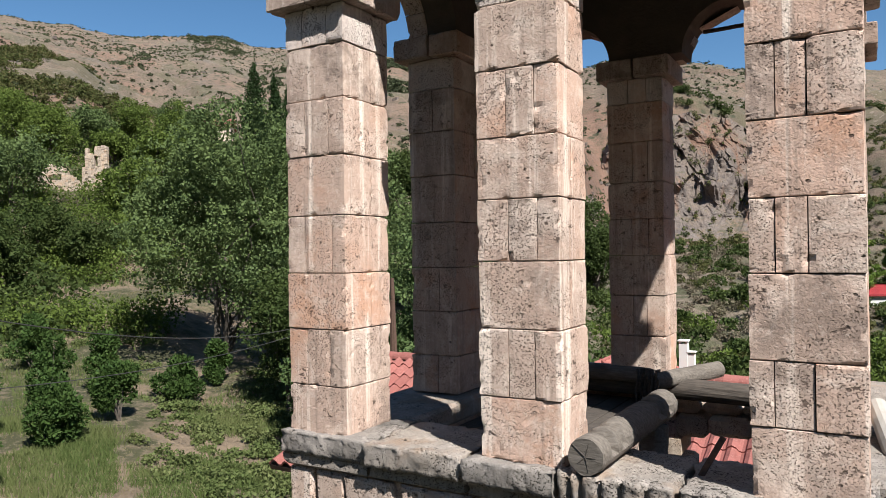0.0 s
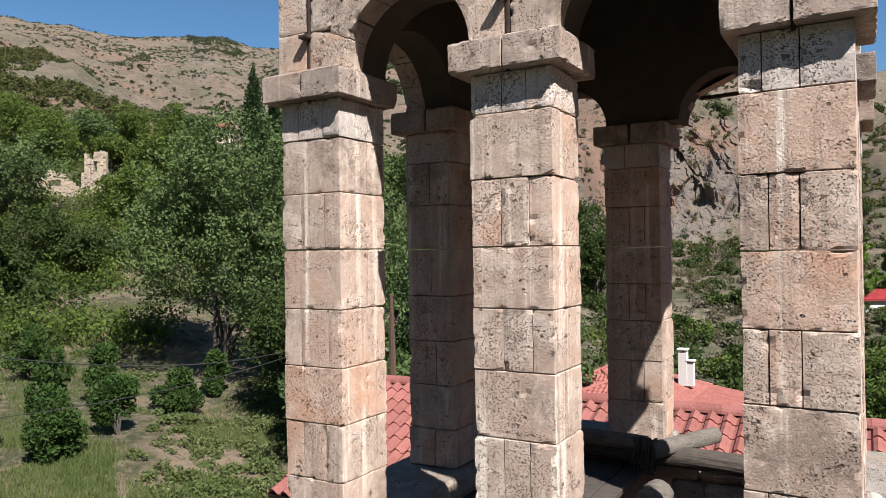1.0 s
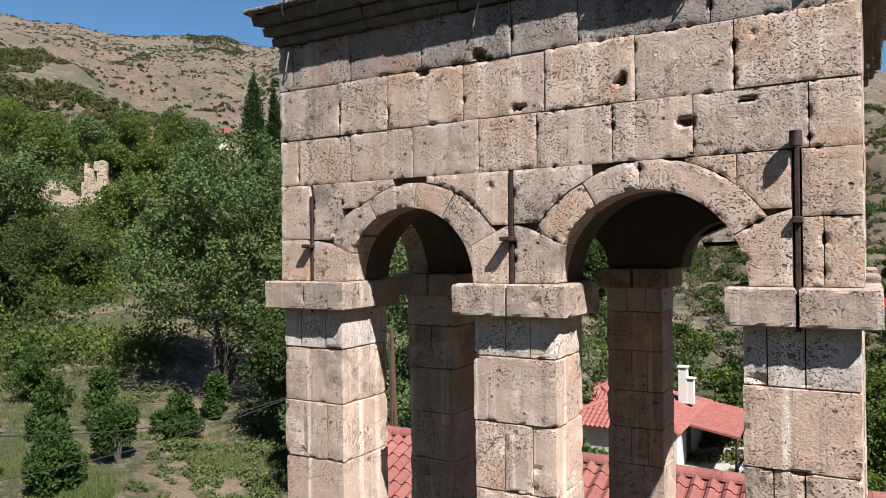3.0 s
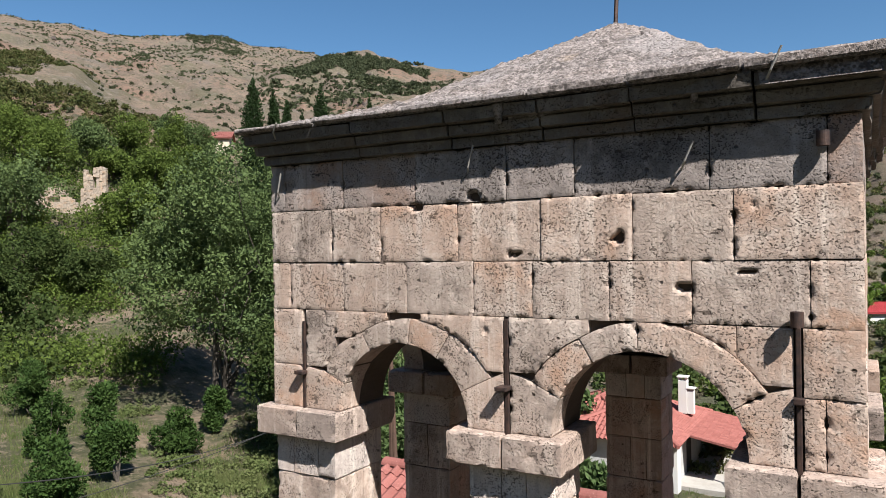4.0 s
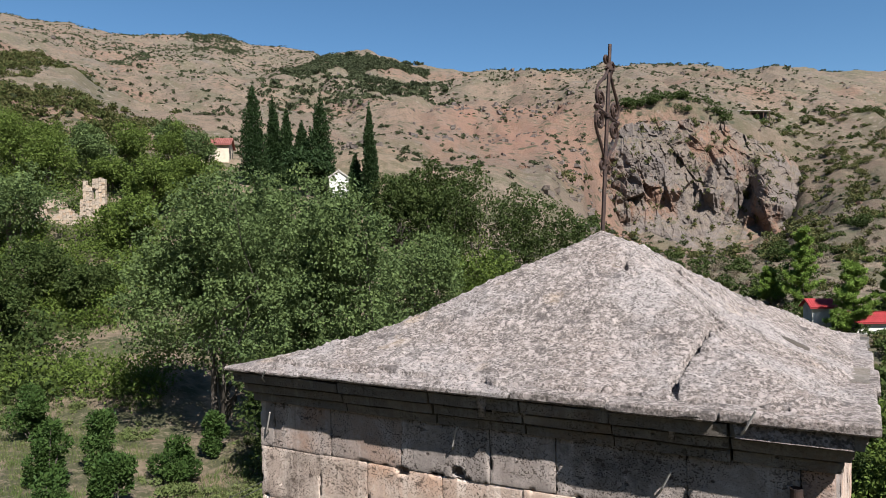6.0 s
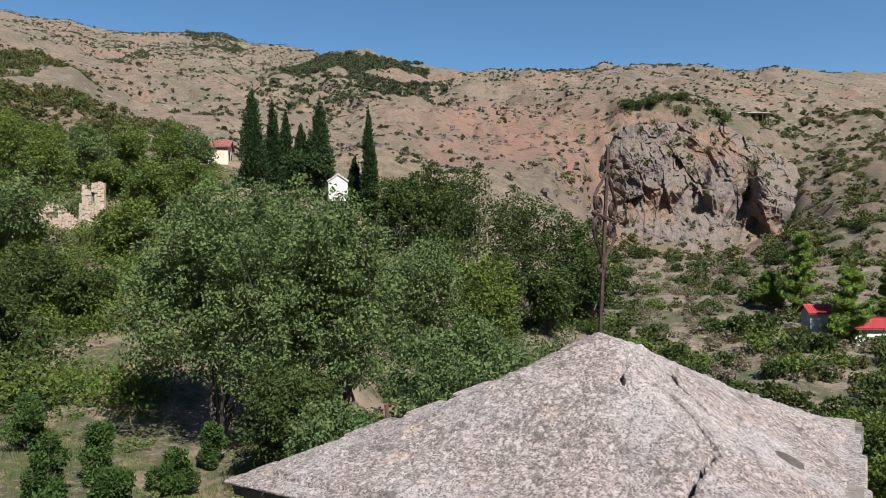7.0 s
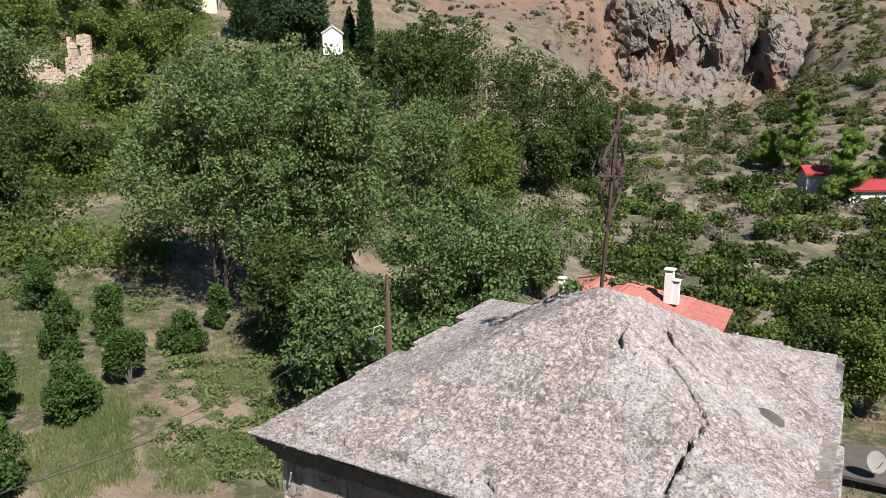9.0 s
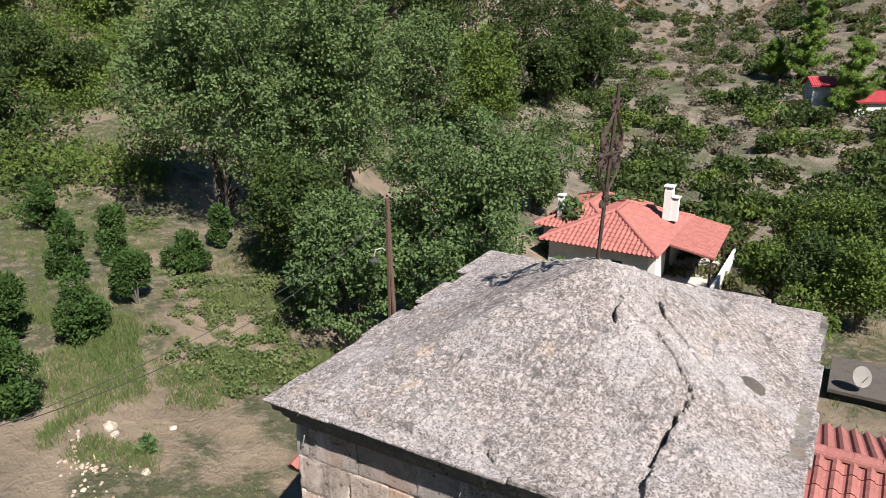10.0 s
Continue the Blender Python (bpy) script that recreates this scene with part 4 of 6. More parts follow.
def clear_of(outline, arches):
    """Pushes an outline out of the rings of the arches."""
    out = []
    for x, z in dense(outline, 0.013):
        for n, (cx, r) in enumerate(arches):
            dx, dz = x - cx, max(z - SPRING, 0.0)
            q = max(math.hypot(dx, dz), 1e-6)
            far = r + reach(n, math.degrees(math.atan2(dz, dx)))
            if q < far:
                x, z = cx + dx * far / q, SPRING + dz * far / q
        out.append((x, min(z, 4.468)))
    slim = [out[0]]
    for p in out[1:]:
        if math.hypot(p[0] - slim[-1][0], p[1] - slim[-1][1]) > 0.006:
            slim.append(p)
    return slim


TIE_L, TIE_M, TIE_R = -1.097, 0.004, 1.10
CELLS = ((-1.3, TIE_L - 0.01, 3.985, 4.193), (-1.3, TIE_L - 0.01, 4.193, 4.468), (TIE_L + 0.01, -0.90, 4.19, 4.468), (-0.90, -0.60, 4.34, 4.468),
         (-0.42, TIE_M - 0.012, 4.235, 4.468), (TIE_M + 0.012, 0.36, 4.238, 4.468), (0.72, 0.903, 4.33, 4.468), (0.903, TIE_R - 0.014, 4.262, 4.468),
         (TIE_R + 0.014, 1.3, 4.231, 4.468), (TIE_R + 0.014, 1.181, 3.985, 4.231), (1.181, 1.3, 3.985, 4.231))
# how far the lowest stone of each arch reaches: along, and its top
SPRINGERS = ((0, 0, TIE_M - 0.012, 4.235), (0, 5, TIE_L + 0.01, 4.19), (1, 0, TIE_R - 0.014, 4.262), (1, 4, TIE_M + 0.012, 4.238))


def upper_wall(face, arches, lead):
    trim = 0.0 if lead else 0.16 * 1.3 / 1.4
    lo, hi = -1.3 + trim, 1.3 - trim
    fine = 0.010 if face is south else 0.05
    for z0, z1, cuts in COURSES:
        e = [lo] + [c for c in cuts if lo + 0.06 < c < hi - 0.06] + [hi]
        for a, b in zip(e, e[1:]):
            v, f = dressed(a, b, z0, z1, 0.16, face, rng, fine)
            link_mesh("wall_stone", v, f, M_GREY if z0 > 4.9 else M_STONE, tower, True)
    for a, b, z0, z1 in CELLS:
        a, b = max(a, lo), min(b, hi)
        o = clear_of([(a, z0), (b, z0), (b, z1), (a, z1)], arches)
        made = carved(o, 0.16, face, rng, fine)
        if made:
            link_mesh("spandrel_stone", *made, M_STONE, tower, True)
    for n, (cx, r) in enumerate(arches):
        js = JOINTS[n]
        for k, ((a0, w0), (a1, w1)) in enumerate(zip(js, js[1:])):
            m = max(4, int((a1 - a0) / 2.5))
            arc = [a0 + (a1 - a0) * q / m for q in range(m + 1)]
            o = [(cx + r * math.cos(radians(a)), SPRING + r * math.sin(radians(a))) for a in arc]
            out = [(cx + (r + reach(n, a)) * math.cos(radians(a)), min(SPRING + (r + reach(n, a)) * math.sin(radians(a)), 4.468)) for a in reversed(arc)]
            for who, which, end, top in SPRINGERS:
                if (who, which) == (n, k) and arches is ARCHES:
                    out = [out[0], (end, top), (end, SPRING)] if which == 0 else [(end, SPRING), (end, top), out[-1]]
            v, f = carved(o + out, 0.15, face, rng, fine)
            link_mesh("voussoir", v, f, M_STONE, tower, True)


def wall_core(face, arches, deep=WALL_DEEP, front=0.03):
    """The rubble behind the dressed stones, with its arches cut through."""
    xs = set([-1.27, 1.27])
    for cx, r in arches:
        xs |= {cx + (r + 0.006) * math.cos(radians(a)) for a in range(0, 181, 6)}
    xs = sorted(xs)

    def low(x):
        z = SPRING + 0.005
        for cx, r in arches:
            if abs(x - cx) < r + 0.006:
                z = max(z, SPRING + math.sqrt(max(0, (r + 0.006) ** 2 - (x - cx) ** 2)))
        return z

    verts, faces = [], []
    for x in xs:
        verts += [face(x, front, low(x)), face(x, front, 5.18), face(x, deep, 5.18), face(x, deep, low(x))]
    for i in range(len(xs) - 1):
        a, b = 4 * i, 4 * i + 4
        faces += [(a, a + 1, b + 1, b), (a + 1, a + 2, b + 2, b + 1), (a + 2, a + 3, b + 3, b + 2), (a + 3, a, b, b + 3)]
    faces += [(0, 1, 2, 3), (4 * len(xs) - 4, 4 * len(xs) - 3, 4 * len(xs) - 2, 4 * len(xs) - 1)]
    # dark core colour carries the shade of the soffits and inner walls
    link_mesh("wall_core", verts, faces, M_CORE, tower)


for face in FACES:
    arches = BACK_ARCHES if face is north else ARCHES
    if face is north:
        arches = tuple((-c, r) for c, r in arches)
    upper_wall(face, arches, face in (south, north))
    wall_core(face, arches)
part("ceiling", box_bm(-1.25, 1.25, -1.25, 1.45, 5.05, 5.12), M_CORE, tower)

# cornice: stepped stones, then thin eave slabs, then the roof
STEPS = ((0.0, 5.187), (0.022, 5.188), (0.026, 5.226), (0.012, 5.233), (0.052, 5.238), (0.060, 5.276), (0.046, 5.284), (0.09, 5.289), (0.10, 5.335), (-0.10, 5.335), (-0.10, 5.187))


def cornice(face, cuts, lead):
    ends = [-1.3] + list(cuts) + [1.3]
    for k, (a, b) in enumerate(zip(ends, ends[1:])):
        shift = rng.uniform(-0.008, 0.008)
        verts, n = [], len(STEPS)
        rows = max(2, int((b - a) / 0.12))
        for i in range(rows + 1):
            s = a + 0.004 + (b - a - 0.008) * i / rows
            for o, z in STEPS:
                e = s
                if lead and a == -1.3 and i == 0:
                    e = s - max(o, 0)
                if lead and b == 1.3 and i == rows:
                    e = s + max(o, 0)
                if not lead and ((a == -1.3 and i == 0) or (b == 1.3 and i == rows)):
                    e = s * 0.997
                verts.append(face(e, -o - (shift + rng.gauss(0, 0.0025) if o > 0 else 0), z + rng.gauss(0, 0.0015)))
        faces = [(i * n + j, i * n + (j + 1) % n, (i + 1) * n + (j + 1) % n, (i + 1) * n + j) for i in range(rows) for j in range(n)]
        faces += [tuple(range(n))[::-1], tuple(range(rows * n, rows * n + n))]
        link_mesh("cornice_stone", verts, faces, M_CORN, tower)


cornice(south, (-0.72, -0.23, 0.19, 0.56, 0.98), True)
cornice(north, (-0.6, 0.1, 0.7), True)
cornice(west, (-0.7, 0.0, 0.6), False)
cornice(east, (-0.6, 0.1, 0.75), False)

# eave slabs: an uneven rim of thin stones
RIM = (-1.44, 1.44, -1.45, 1.665)


def eave_slab(x0, x1, y0, y1, sag=0.0):
    v, f = drum(x0, x1, y0, y1, 5.337 - sag + rng.uniform(0, 0.006), 5.378 - sag + rng.uniform(-0.006, 0.012), rng, 0.004, 0.008)
    link_mesh("eave_slab", v, f, M_ROOF, tower)


for a, b in zip((-1.43, -0.93, -0.42, 0.16, 0.56, 0.95, 1.44), (-0.93, -0.42, 0.16, 0.56, 0.95, 1.44, 0)):
    if b > a:
        eave_slab(a, b, RIM[2] + (0.012 if a > 0.1 else 0.0) + rng.uniform(-0.015, 0.02), -1.05)
for a, b, far in ((-1.05, -0.45, -1.40), (-0.45, 0.06, -1.42), (0.06, 0.28, -1.34), (0.28, 0.75, -1.44), (0.75, 1.02, -1.36), (1.02, 1.665, -1.47)):
    eave_slab(far, -1.0, a, b)
for a, b, far in ((-1.05, -0.5, 1.43), (-0.5, 0.1, 1.45), (0.1, 0.75, 1.43), (0.75, 1.25, 1.40), (1.25, 1.67, 1.36)):
    eave_slab(1.0, far, a, b, 0.045 if a > -0.6 else 0.015)
for a, b in ((-1.0, -0.3), (-0.3, 0.4), (0.4, 1.0)):
    eave_slab(a, b, 1.2, 1.66 + rng.uniform(-0.03, 0.03))

CRACKS = (
    ((0.546, -0.243), (0.595, -0.272), (0.708, -0.351), (0.809, -0.479), (0.833, -0.542), (0.795, -0.76), (0.788, -0.838)),
    ((0.833, -0.542), (0.795, -0.76), (0.788, -0.838), (0.769, -0.972), (0.757, -1.161), (0.765, -1.276), (0.80, -1.45)),
    ((0.301, 0.126), (0.377, 0.1), (0.471, 0.099), (0.543, -0.035), (0.666, -0.103), (0.799, -0.167)),
    ((0.307, -0.036), (0.293, -0.213), (0.313, -0.31), (0.351, -0.379), (0.406, -0.365)),
    ((-1.29, -1.306), (-0.754, -1.33), (-0.518, -1.34), (-0.176, -1.335), (0.05, -1.34), (0.6, -1.33), (1.15, -1.33)),
    ((-0.013, -1.301), (0.03, -1.397), (0.02, -1.46)),
    ((-0.551, -0.867), (-0.489, -0.808), (-0.456, -0.765)),
)


def crack_depth(X, Y):
    out = np.zeros_like(X)
    wob = fractal(X * 16, Y * 16, 3) * 0.03
    for line, wide in zip(CRACKS, (0.014, 0.0145, 0.013, 0.014, 0.017, 0.018, 0.013)):
        best = np.full_like(X, 9.0)
        for (ax, ay), (bx, by) in zip(line, line[1:]):
            dx, dy = bx - ax, by - ay
            t = np.clip(((X - ax) * dx + (Y - ay) * dy) / (dx * dx + dy * dy), 0, 1)
            best = np.minimum(best, np.hypot(X + wob - ax - t * dx, Y - wob - ay - t * dy))
        w = wide * (0.7 + 0.6 * np.clip(value_noise(X * 9 + 9, Y * 9) + 0.5, 0, 1))
        out = np.maximum(out, np.clip((1.1 - best / w) * 2.5, 0, 1))
    return out


def build_roof():
    n = 330
    U, V = np.meshgrid(np.linspace(-1, 1, n), np.linspace(-1, 1, n), indexing="ij")
    ax, ay = 0.07, 0.07
    hx, hy = 1.36, 1.50
    X, Y = U * hx + 0.0, V * hy + 0.1
    # distance from the rim towards the top, along the four slopes
    px = np.where(X > ax, (X - ax) / (hx - ax), (ax - X) / (hx + ax))
    py = np.where(Y > ay, (Y - ay) / (hy + 0.1 - ay), (ay - Y) / (hy - 0.1 + ay))
    q = np.maximum(px, py)
    rnd = 0.5 * (px + py + np.sqrt((px - py) ** 2 + 0.012))
    q = np.clip(0.65 * rnd + 0.35 * q, 0, 1.08)
    Z = 5.372 + np.interp(q, [0, 0.03, 0.1, 0.2, 0.28, 0.38, 0.47, 0.56, 0.66, 0.77, 0.88, 1.0, 1.1], [0.70, 0.688, 0.63, 0.548, 0.478, 0.395, 0.325, 0.24, 0.165, 0.104, 0.052, 0.004, -0.02])
    Z = Z + fractal(X * 1.7, Y * 1.7, 4) * 0.03 * np.clip(1.25 - q, 0, 1) + fractal(X * 9, Y * 9, 4) * 0.012
    Z = Z + np.clip(fractal(X * 34, Y * 34, 2) - 0.12, 0, 1) * 0.03
    # the sunny east rim has sagged
    Z = Z - 0.055 * np.clip((X - 0.95) / 0.4, 0, 1) * np.clip((Y + 1.1) / 0.6, 0, 1)
    Z = Z - crack_depth(X, Y) * 0.12
    Z = np.where((np.abs(U) > 0.999) | (np.abs(V) > 0.999), np.where(X > 1.0, 5.29, 5.34), Z)
    verts = np.stack([X, Y, Z], -1).reshape(-1, 3) - np.array(tower.location)
    i, j = np.meshgrid(np.arange(n - 1), np.arange(n - 1), indexing="ij")
    faces = np.stack([i * n + j, (i + 1) * n + j, (i + 1) * n + j + 1, i * n + j + 1], -1).reshape(-1, 4)
    ob = quads("roof", verts, faces, M_ROOF, True, tower)
    tagged(ob, "cracked lichen-covered mortar roof")


build_roof()
moss = bmesh.new()
bmesh.ops.create_icosphere(moss, subdivisions=3, radius=1.0)
for v in moss.verts:
    w = 1 + 0.35 * noise.noise(v.co * 1.6)
    v.co = Vector((1.065 + 0.10 * w * v.co.x, 0.0 + 0.07 * w * v.co.y, 5.459 + 0.008 * v.co.z - 0.44 * 0.10 * w * v.co.x))
part("moss_patch", moss, M_CHAR, tower, "dark dead moss patch on the roof")

# the sill course and the wall below it
def rough_block(x0, x1, y0, y1, z0, z1, seed, deep=0.014, flutes=()):
    """A weathered, lumpy stone with broken edges; flutes: upright grooves in its south face."""
    nx, ny, nz = max(4, int((x1 - x0) / 0.016)), max(4, int((y1 - y0) / 0.022)), max(3, int((z1 - z0) / 0.016))
    bm = bmesh.new()
    bmesh.ops.create_grid(bm, x_segments=nx, y_segments=ny, size=0.5)
    index = {}
    for v in bm.verts:
        index[(round((v.co.x + 0.5) * nx), round((v.co.y + 0.5) * ny))] = v
        v.co = Vector((x0 + (x1 - x0) * (v.co.x + 0.5), y0 + (y1 - y0) * (v.co.y + 0.5), z1))
    rim = [(i, 0) for i in range(nx)] + [(nx, j) for j in range(ny)] + [(i, ny) for i in range(nx, 0, -1)] + [(0, j) for j in range(ny, 0, -1)]
    last = [index[k] for k in rim]
    for lv in range(1, nz + 1):
        row = [bm.verts.new((v.co.x, v.co.y, z1 - (z1 - z0) * lv / nz)) for v in last]
        for q in range(len(row)):
            bm.faces.new((last[q - 1], row[q - 1], row[q], last[q]))
        last = row
    bm.faces.new(last)
    mid = Vector(((x0 + x1) / 2, (y0 + y1) / 2, (z0 + z1) / 2))
    for v in bm.verts:
        p = v.co + Vector((seed * 3.1, 0, 0))
        e = (min(v.co.x - x0, x1 - v.co.x) < 0.02) + (min(v.co.y - y0, y1 - v.co.y) < 0.02) + (min(v.co.z - z0, z1 - v.co.z) < 0.02)
        d = deep * (0.5 + 0.8 * noise.noise(p * 8) + 0.6 * noise.noise(p * 26) + 0.5 * noise.noise(p * 70)) * (1.0 + 0.5 * (e > 1))
        n = Vector((0.0 if min(v.co.x - x0, x1 - v.co.x) > 0.01 else math.copysign(1, v.co.x - mid.x), 0.0 if min(v.co.y - y0, y1 - v.co.y) > 0.01 else math.copysign(1, v.co.y - mid.y), 1.0 if z1 - v.co.z < 0.01 else 0.0))
        if v.co.y - y0 < 0.08:
            for fx in flutes:
                d += 0.04 * max(0.0, 1 - abs(v.co.x - fx + 0.006 * noise.noise(p * 12)) / 0.014) * max(0.0, 1 - (v.co.y - y0) / 0.08)
        v.co -= n * d
    bmesh.ops.recalc_face_normals(bm, faces=bm.faces)
    for f in bm.faces:
        f.smooth = True
    return bm


for k, (a, b, front, flutes) in enumerate(((-1.325, -0.78, -1.345, ()), (-0.78, -0.25, -1.365, ()), (-0.25, 0.19, -1.375, ()), (0.19, 0.66, -1.37, (0.235, 0.29, 0.37, 0.45, 0.55)), (0.66, 1.32, -1.36, (0.72,)))):
    part("sill_stone", rough_block(a + 0.002, b - 0.002, front, -0.86, 1.60, SILL + 0.012, k, 0.011, flutes), M_SILL, tower)
    v, f = drum(a + 0.004, b - 0.002, -1.318, -0.9, 1.53, 1.602, rng, 0.003, 0.01)
    link_mesh("sill_moulding", v, f, M_SILL, tower)
for x0, x1, y0, y1 in ((-1.42, -0.86, -0.86, 0.4), (-1.42, -0.86, 0.4, 1.6), (0.86, 1.42, -0.86, 0.4), (0.86, 1.42, 0.4, 1.6)):
    v, f = drum(x0, x1, y0, y1, 1.56, SILL - 0.005, rng, 0.004, 0.02)
    link_mesh("sill_stone", v, f, M_SILL, tower)
v, f = drum(-0.84, 0.05, 1.05, 1.6, 1.56, SILL - 0.005, rng, 0.004, 0.02)
link_mesh("sill_stone", v, f, M_SILL, tower)

for z0, z1, cuts in ((1.28, 1.53, (-1.3, -1.13, -0.93, -0.62, -0.2, 0.24, 0.6, 1.0, 1.3)), (0.98, 1.28, (-1.3, -0.9, -0.5, 0.0, 0.45, 0.9, 1.3)), (0.66, 0.98, (-1.3, -1.0, -0.4, 0.1, 0.7, 1.3))):
    for face in (south, west):
        for a, b in zip(cuts, cuts[1:]):
            if face is west:
                a, b = a * 0.88, b * 0.88
            lean = rng.uniform(-0.03, 0.03)
            v, f = slab([(a, z0), (b, z0), (b + lean * (abs(b) < 1.1), z1), (a + lean * (abs(a) < 1.1), z1)], 0.2, face, rng, 0.014, 0.005, 0.007)
            link_mesh("lower_stone", v, f, M_STONE, tower)
bm = box_bm(-1.27, 1.27, -1.27, -0.95, -4.7, 1.56)
box_bm(-1.27, -0.92, -0.95, 1.47, -4.7, 1.56, bm=bm)
box_bm(0.92, 1.27, -0.95, 1.47, -4.7, 1.56, bm=bm)
box_bm(-0.92, 0.10, 1.12, 1.47, -4.7, 1.52, bm=bm)
box_bm(0.10, 0.92, 1.12, 1.47, -4.7, 0.75, bm=bm)
part("lower_wall", bm, M_STONE, tower)

# broken rubble of the rear wall, round a gap that looks on to the church roof
for k, (x0, x1, z0, z1) in enumerate(((0.0, 0.20, 0.85, 1.12), (-0.02, 0.14, 1.12, 1.30), (0.10, 0.32, 1.28, 1.45), (0.32, 0.62, 1.31, 1.46), (0.62, 0.92, 1.27, 1.46),
                                      (0.03, 0.28, 1.45, 1.56), (0.28, 0.55, 1.46, 1.55), (0.55, 0.92, 1.46, 1.56), (0.74, 0.92, 0.75, 1.27))):
    v, f = drum(x0, x1, 1.10 + rng.uniform(-0.02, 0.03), 1.46, z0, z1, rng, 0.005, 0.03)
    link_mesh("rubble_stone", v, f, M_RUIN, tower)
for k in range(6):
    x = -0.9 + k * 0.14
    part("floor_board", box_bm(x, x + 0.132, -0.93, 1.10, 1.50, 1.535, 0.004), M_CHAR, tower)


# iron ties on the south face
def sleeve_bm(x, y, z0, z1, r, wall=0.004):
    """A hollow iron sleeve, open at the top."""
    bm = bmesh.new()
    rings = [[bm.verts.new((x + q * math.cos(a), y + q * math.sin(a), z)) for a in (2 * math.pi * k / 20 for k in range(20))] for q, z in ((r, z0), (r, z1), (r - wall, z1), (r - wall, z0 + 0.006))]
    for r0, r1 in zip(rings, rings[1:]):
        for k in range(20):
            bm.faces.new((r0[k], r0[(k + 1) % 20], r1[(k + 1) % 20], r1[k]))
    bm.faces.new(rings[0][::-1])
    bm.faces.new(rings[-1])
    return bm


def tie(x, z_low, z_high, pin_z, wide, proud, stout):
    bm = box_bm(x - wide, x + wide, Y0 - 0.004, Y0 + 0.012, z_low, z_high, 0.003)
    bar = part("iron_tie", bm, M_IRON, tower, "rusted iron tie let into the wall")
    if stout:
        bm = sleeve_bm(x, Y0 - proud * 0.6, pin_z - 0.026, pin_z + 0.026, 0.021)
        box_bm(x - 0.012, x + 0.012, Y0 - proud * 0.6, Y0 + 0.01, pin_z - 0.012, pin_z + 0.012, bm=bm)
    else:
        bm = box_bm(x - 0.03, x + 0.022, Y0 - proud, Y0 + 0.01, pin_z - 0.009, pin_z + 0.009, 0.004)
    part("pin", bm, M_IRON, bar)


tie(TIE_L, 3.83, 4.41, 4.16, 0.007, 0.045, False)
tie(TIE_M, 3.845, 4.46, 4.175, 0.009, 0.06, False)
tie(TIE_R, 3.83, 4.47, 4.50, 0.0085, 0.06, True)
part("iron_sleeve", sleeve_bm(1.185, Y0 - 0.03, 5.078, 5.128, 0.021), M_IRON, tower)
part("tie_collar", box_bm(1.083, 1.119, Y0 - 0.022, Y0 + 0.01, 4.208, 4.232, 0.004), M_IRON, tower)
for x, z, ln in ((-1.25, 5.02, 0.12), (-0.17, 5.07, 0.12), (0.72, 5.03, 0.1), (1.02, 5.30, 0.1), (-1.18, 5.30, 0.07)):
    y = Y0 if z < 5.2 else Y0 - 0.1
    part("wire", tube_bm([(x, y + 0.01, z), (x + 0.02, y - 0.03, z + 0.03), (x + 0.055, y - 0.045, z + ln)], 0.0042, 6), M_CONC, tower, "stub of pale bent wire")


# ---- timbers in the belfry ----
def log_timber(a, b, r, label, material, name="log", notches=()):
    a, b = Vector(a), Vector(b)
    root = thing(name, tuple(a), label, "log")
    rs = np.random.RandomState(int(r * 1000))
    rows = 61 if notches else 9
    pts = [tuple(a + (b - a) * t) for t in np.linspace(0, 1, rows)]
    size = [r * (0.985 + 0.025 * noise.noise(Vector((5.0 * q, r * 90, 0)))) * (0.96 if q in (0.0, 1.0) else 1.0) for q in np.linspace(0, 1, rows)]
    bm = tube_bm(pts, size, 24)
    way = (b - a).normalized()
    for v in bm.verts:
        along = (v.co - a).dot(way) / (b - a).length
        axis = a + (b - a) * along
        for at, wide, deep in notches:
            if abs(along - at) < wide and v.co.z > axis.z - 0.2 * r:
                v.co = axis + (v.co - axis) * (1 - deep * min(1.0, 3 * (1 - abs(along - at) / wide)))
        v.co += Vector(rs.normal(size=3) * 0.0012)
    part("shaft", bm, material, root)
    side = way.cross(Vector((0, 0, 1))).normalized()
    lift = side.cross(way)
    bm = bmesh.new()
    for k in range(5):
        t = 2 * math.pi * k / 5 + 0.7 * math.sin(k * 3.1)
        out = (side * math.cos(t) + lift * math.sin(t)) * r * (0.55 + 0.4 * (k % 3) / 2)
        tube_bm([a - way * 0.001 + out * 0.05, a - way * 0.001 + out], [0.0022, 0.0012], 5, bm)
    part("check", bm, M_CHAR, root, "dark drying cracks in the sawn end")
    return root


log_timber((0.315, -1.36, 1.785), (0.36, -0.28, 1.80), 0.078, "grey weathered round log with saw notches lying on the tower sill", M_LOG, notches=((0.13, 0.035, 0.4), (0.24, 0.03, 0.25), (0.76, 0.06, 0.35), (0.88, 0.03, 0.25)))
log_timber((0.36, -0.52, 1.52), (0.37, -0.50, 1.74), 0.07, "short upright log stub below the sill", M_LOG)
log_timber((-1.0, 1.02, 1.66), (0.95, 1.05, 1.62), 0.075, "blackened round beam across the belfry", M_CHAR, "beam")
log_timber((-0.9, 0.95, 1.735), (-0.02, 0.93, 1.73), 0.055, "grey weathered beam resting across the belfry", M_LOG, "beam")
log_timber((0.02, 0.86, 1.70), (0.36, 1.35, 1.74), 0.06, "sawn grey log end on the rear sill", M_LOG)
log_timber((0.3, 1.30, 4.15), (1.2, 1.30, 4.17), 0.014, "thin dark iron tie rod across the rear arches", M_IRON, "tie_rod")
rope = thing("rope_coil", (-0.02, 0.82, 1.62), "dark frayed rope hanging round the beam", "rope")
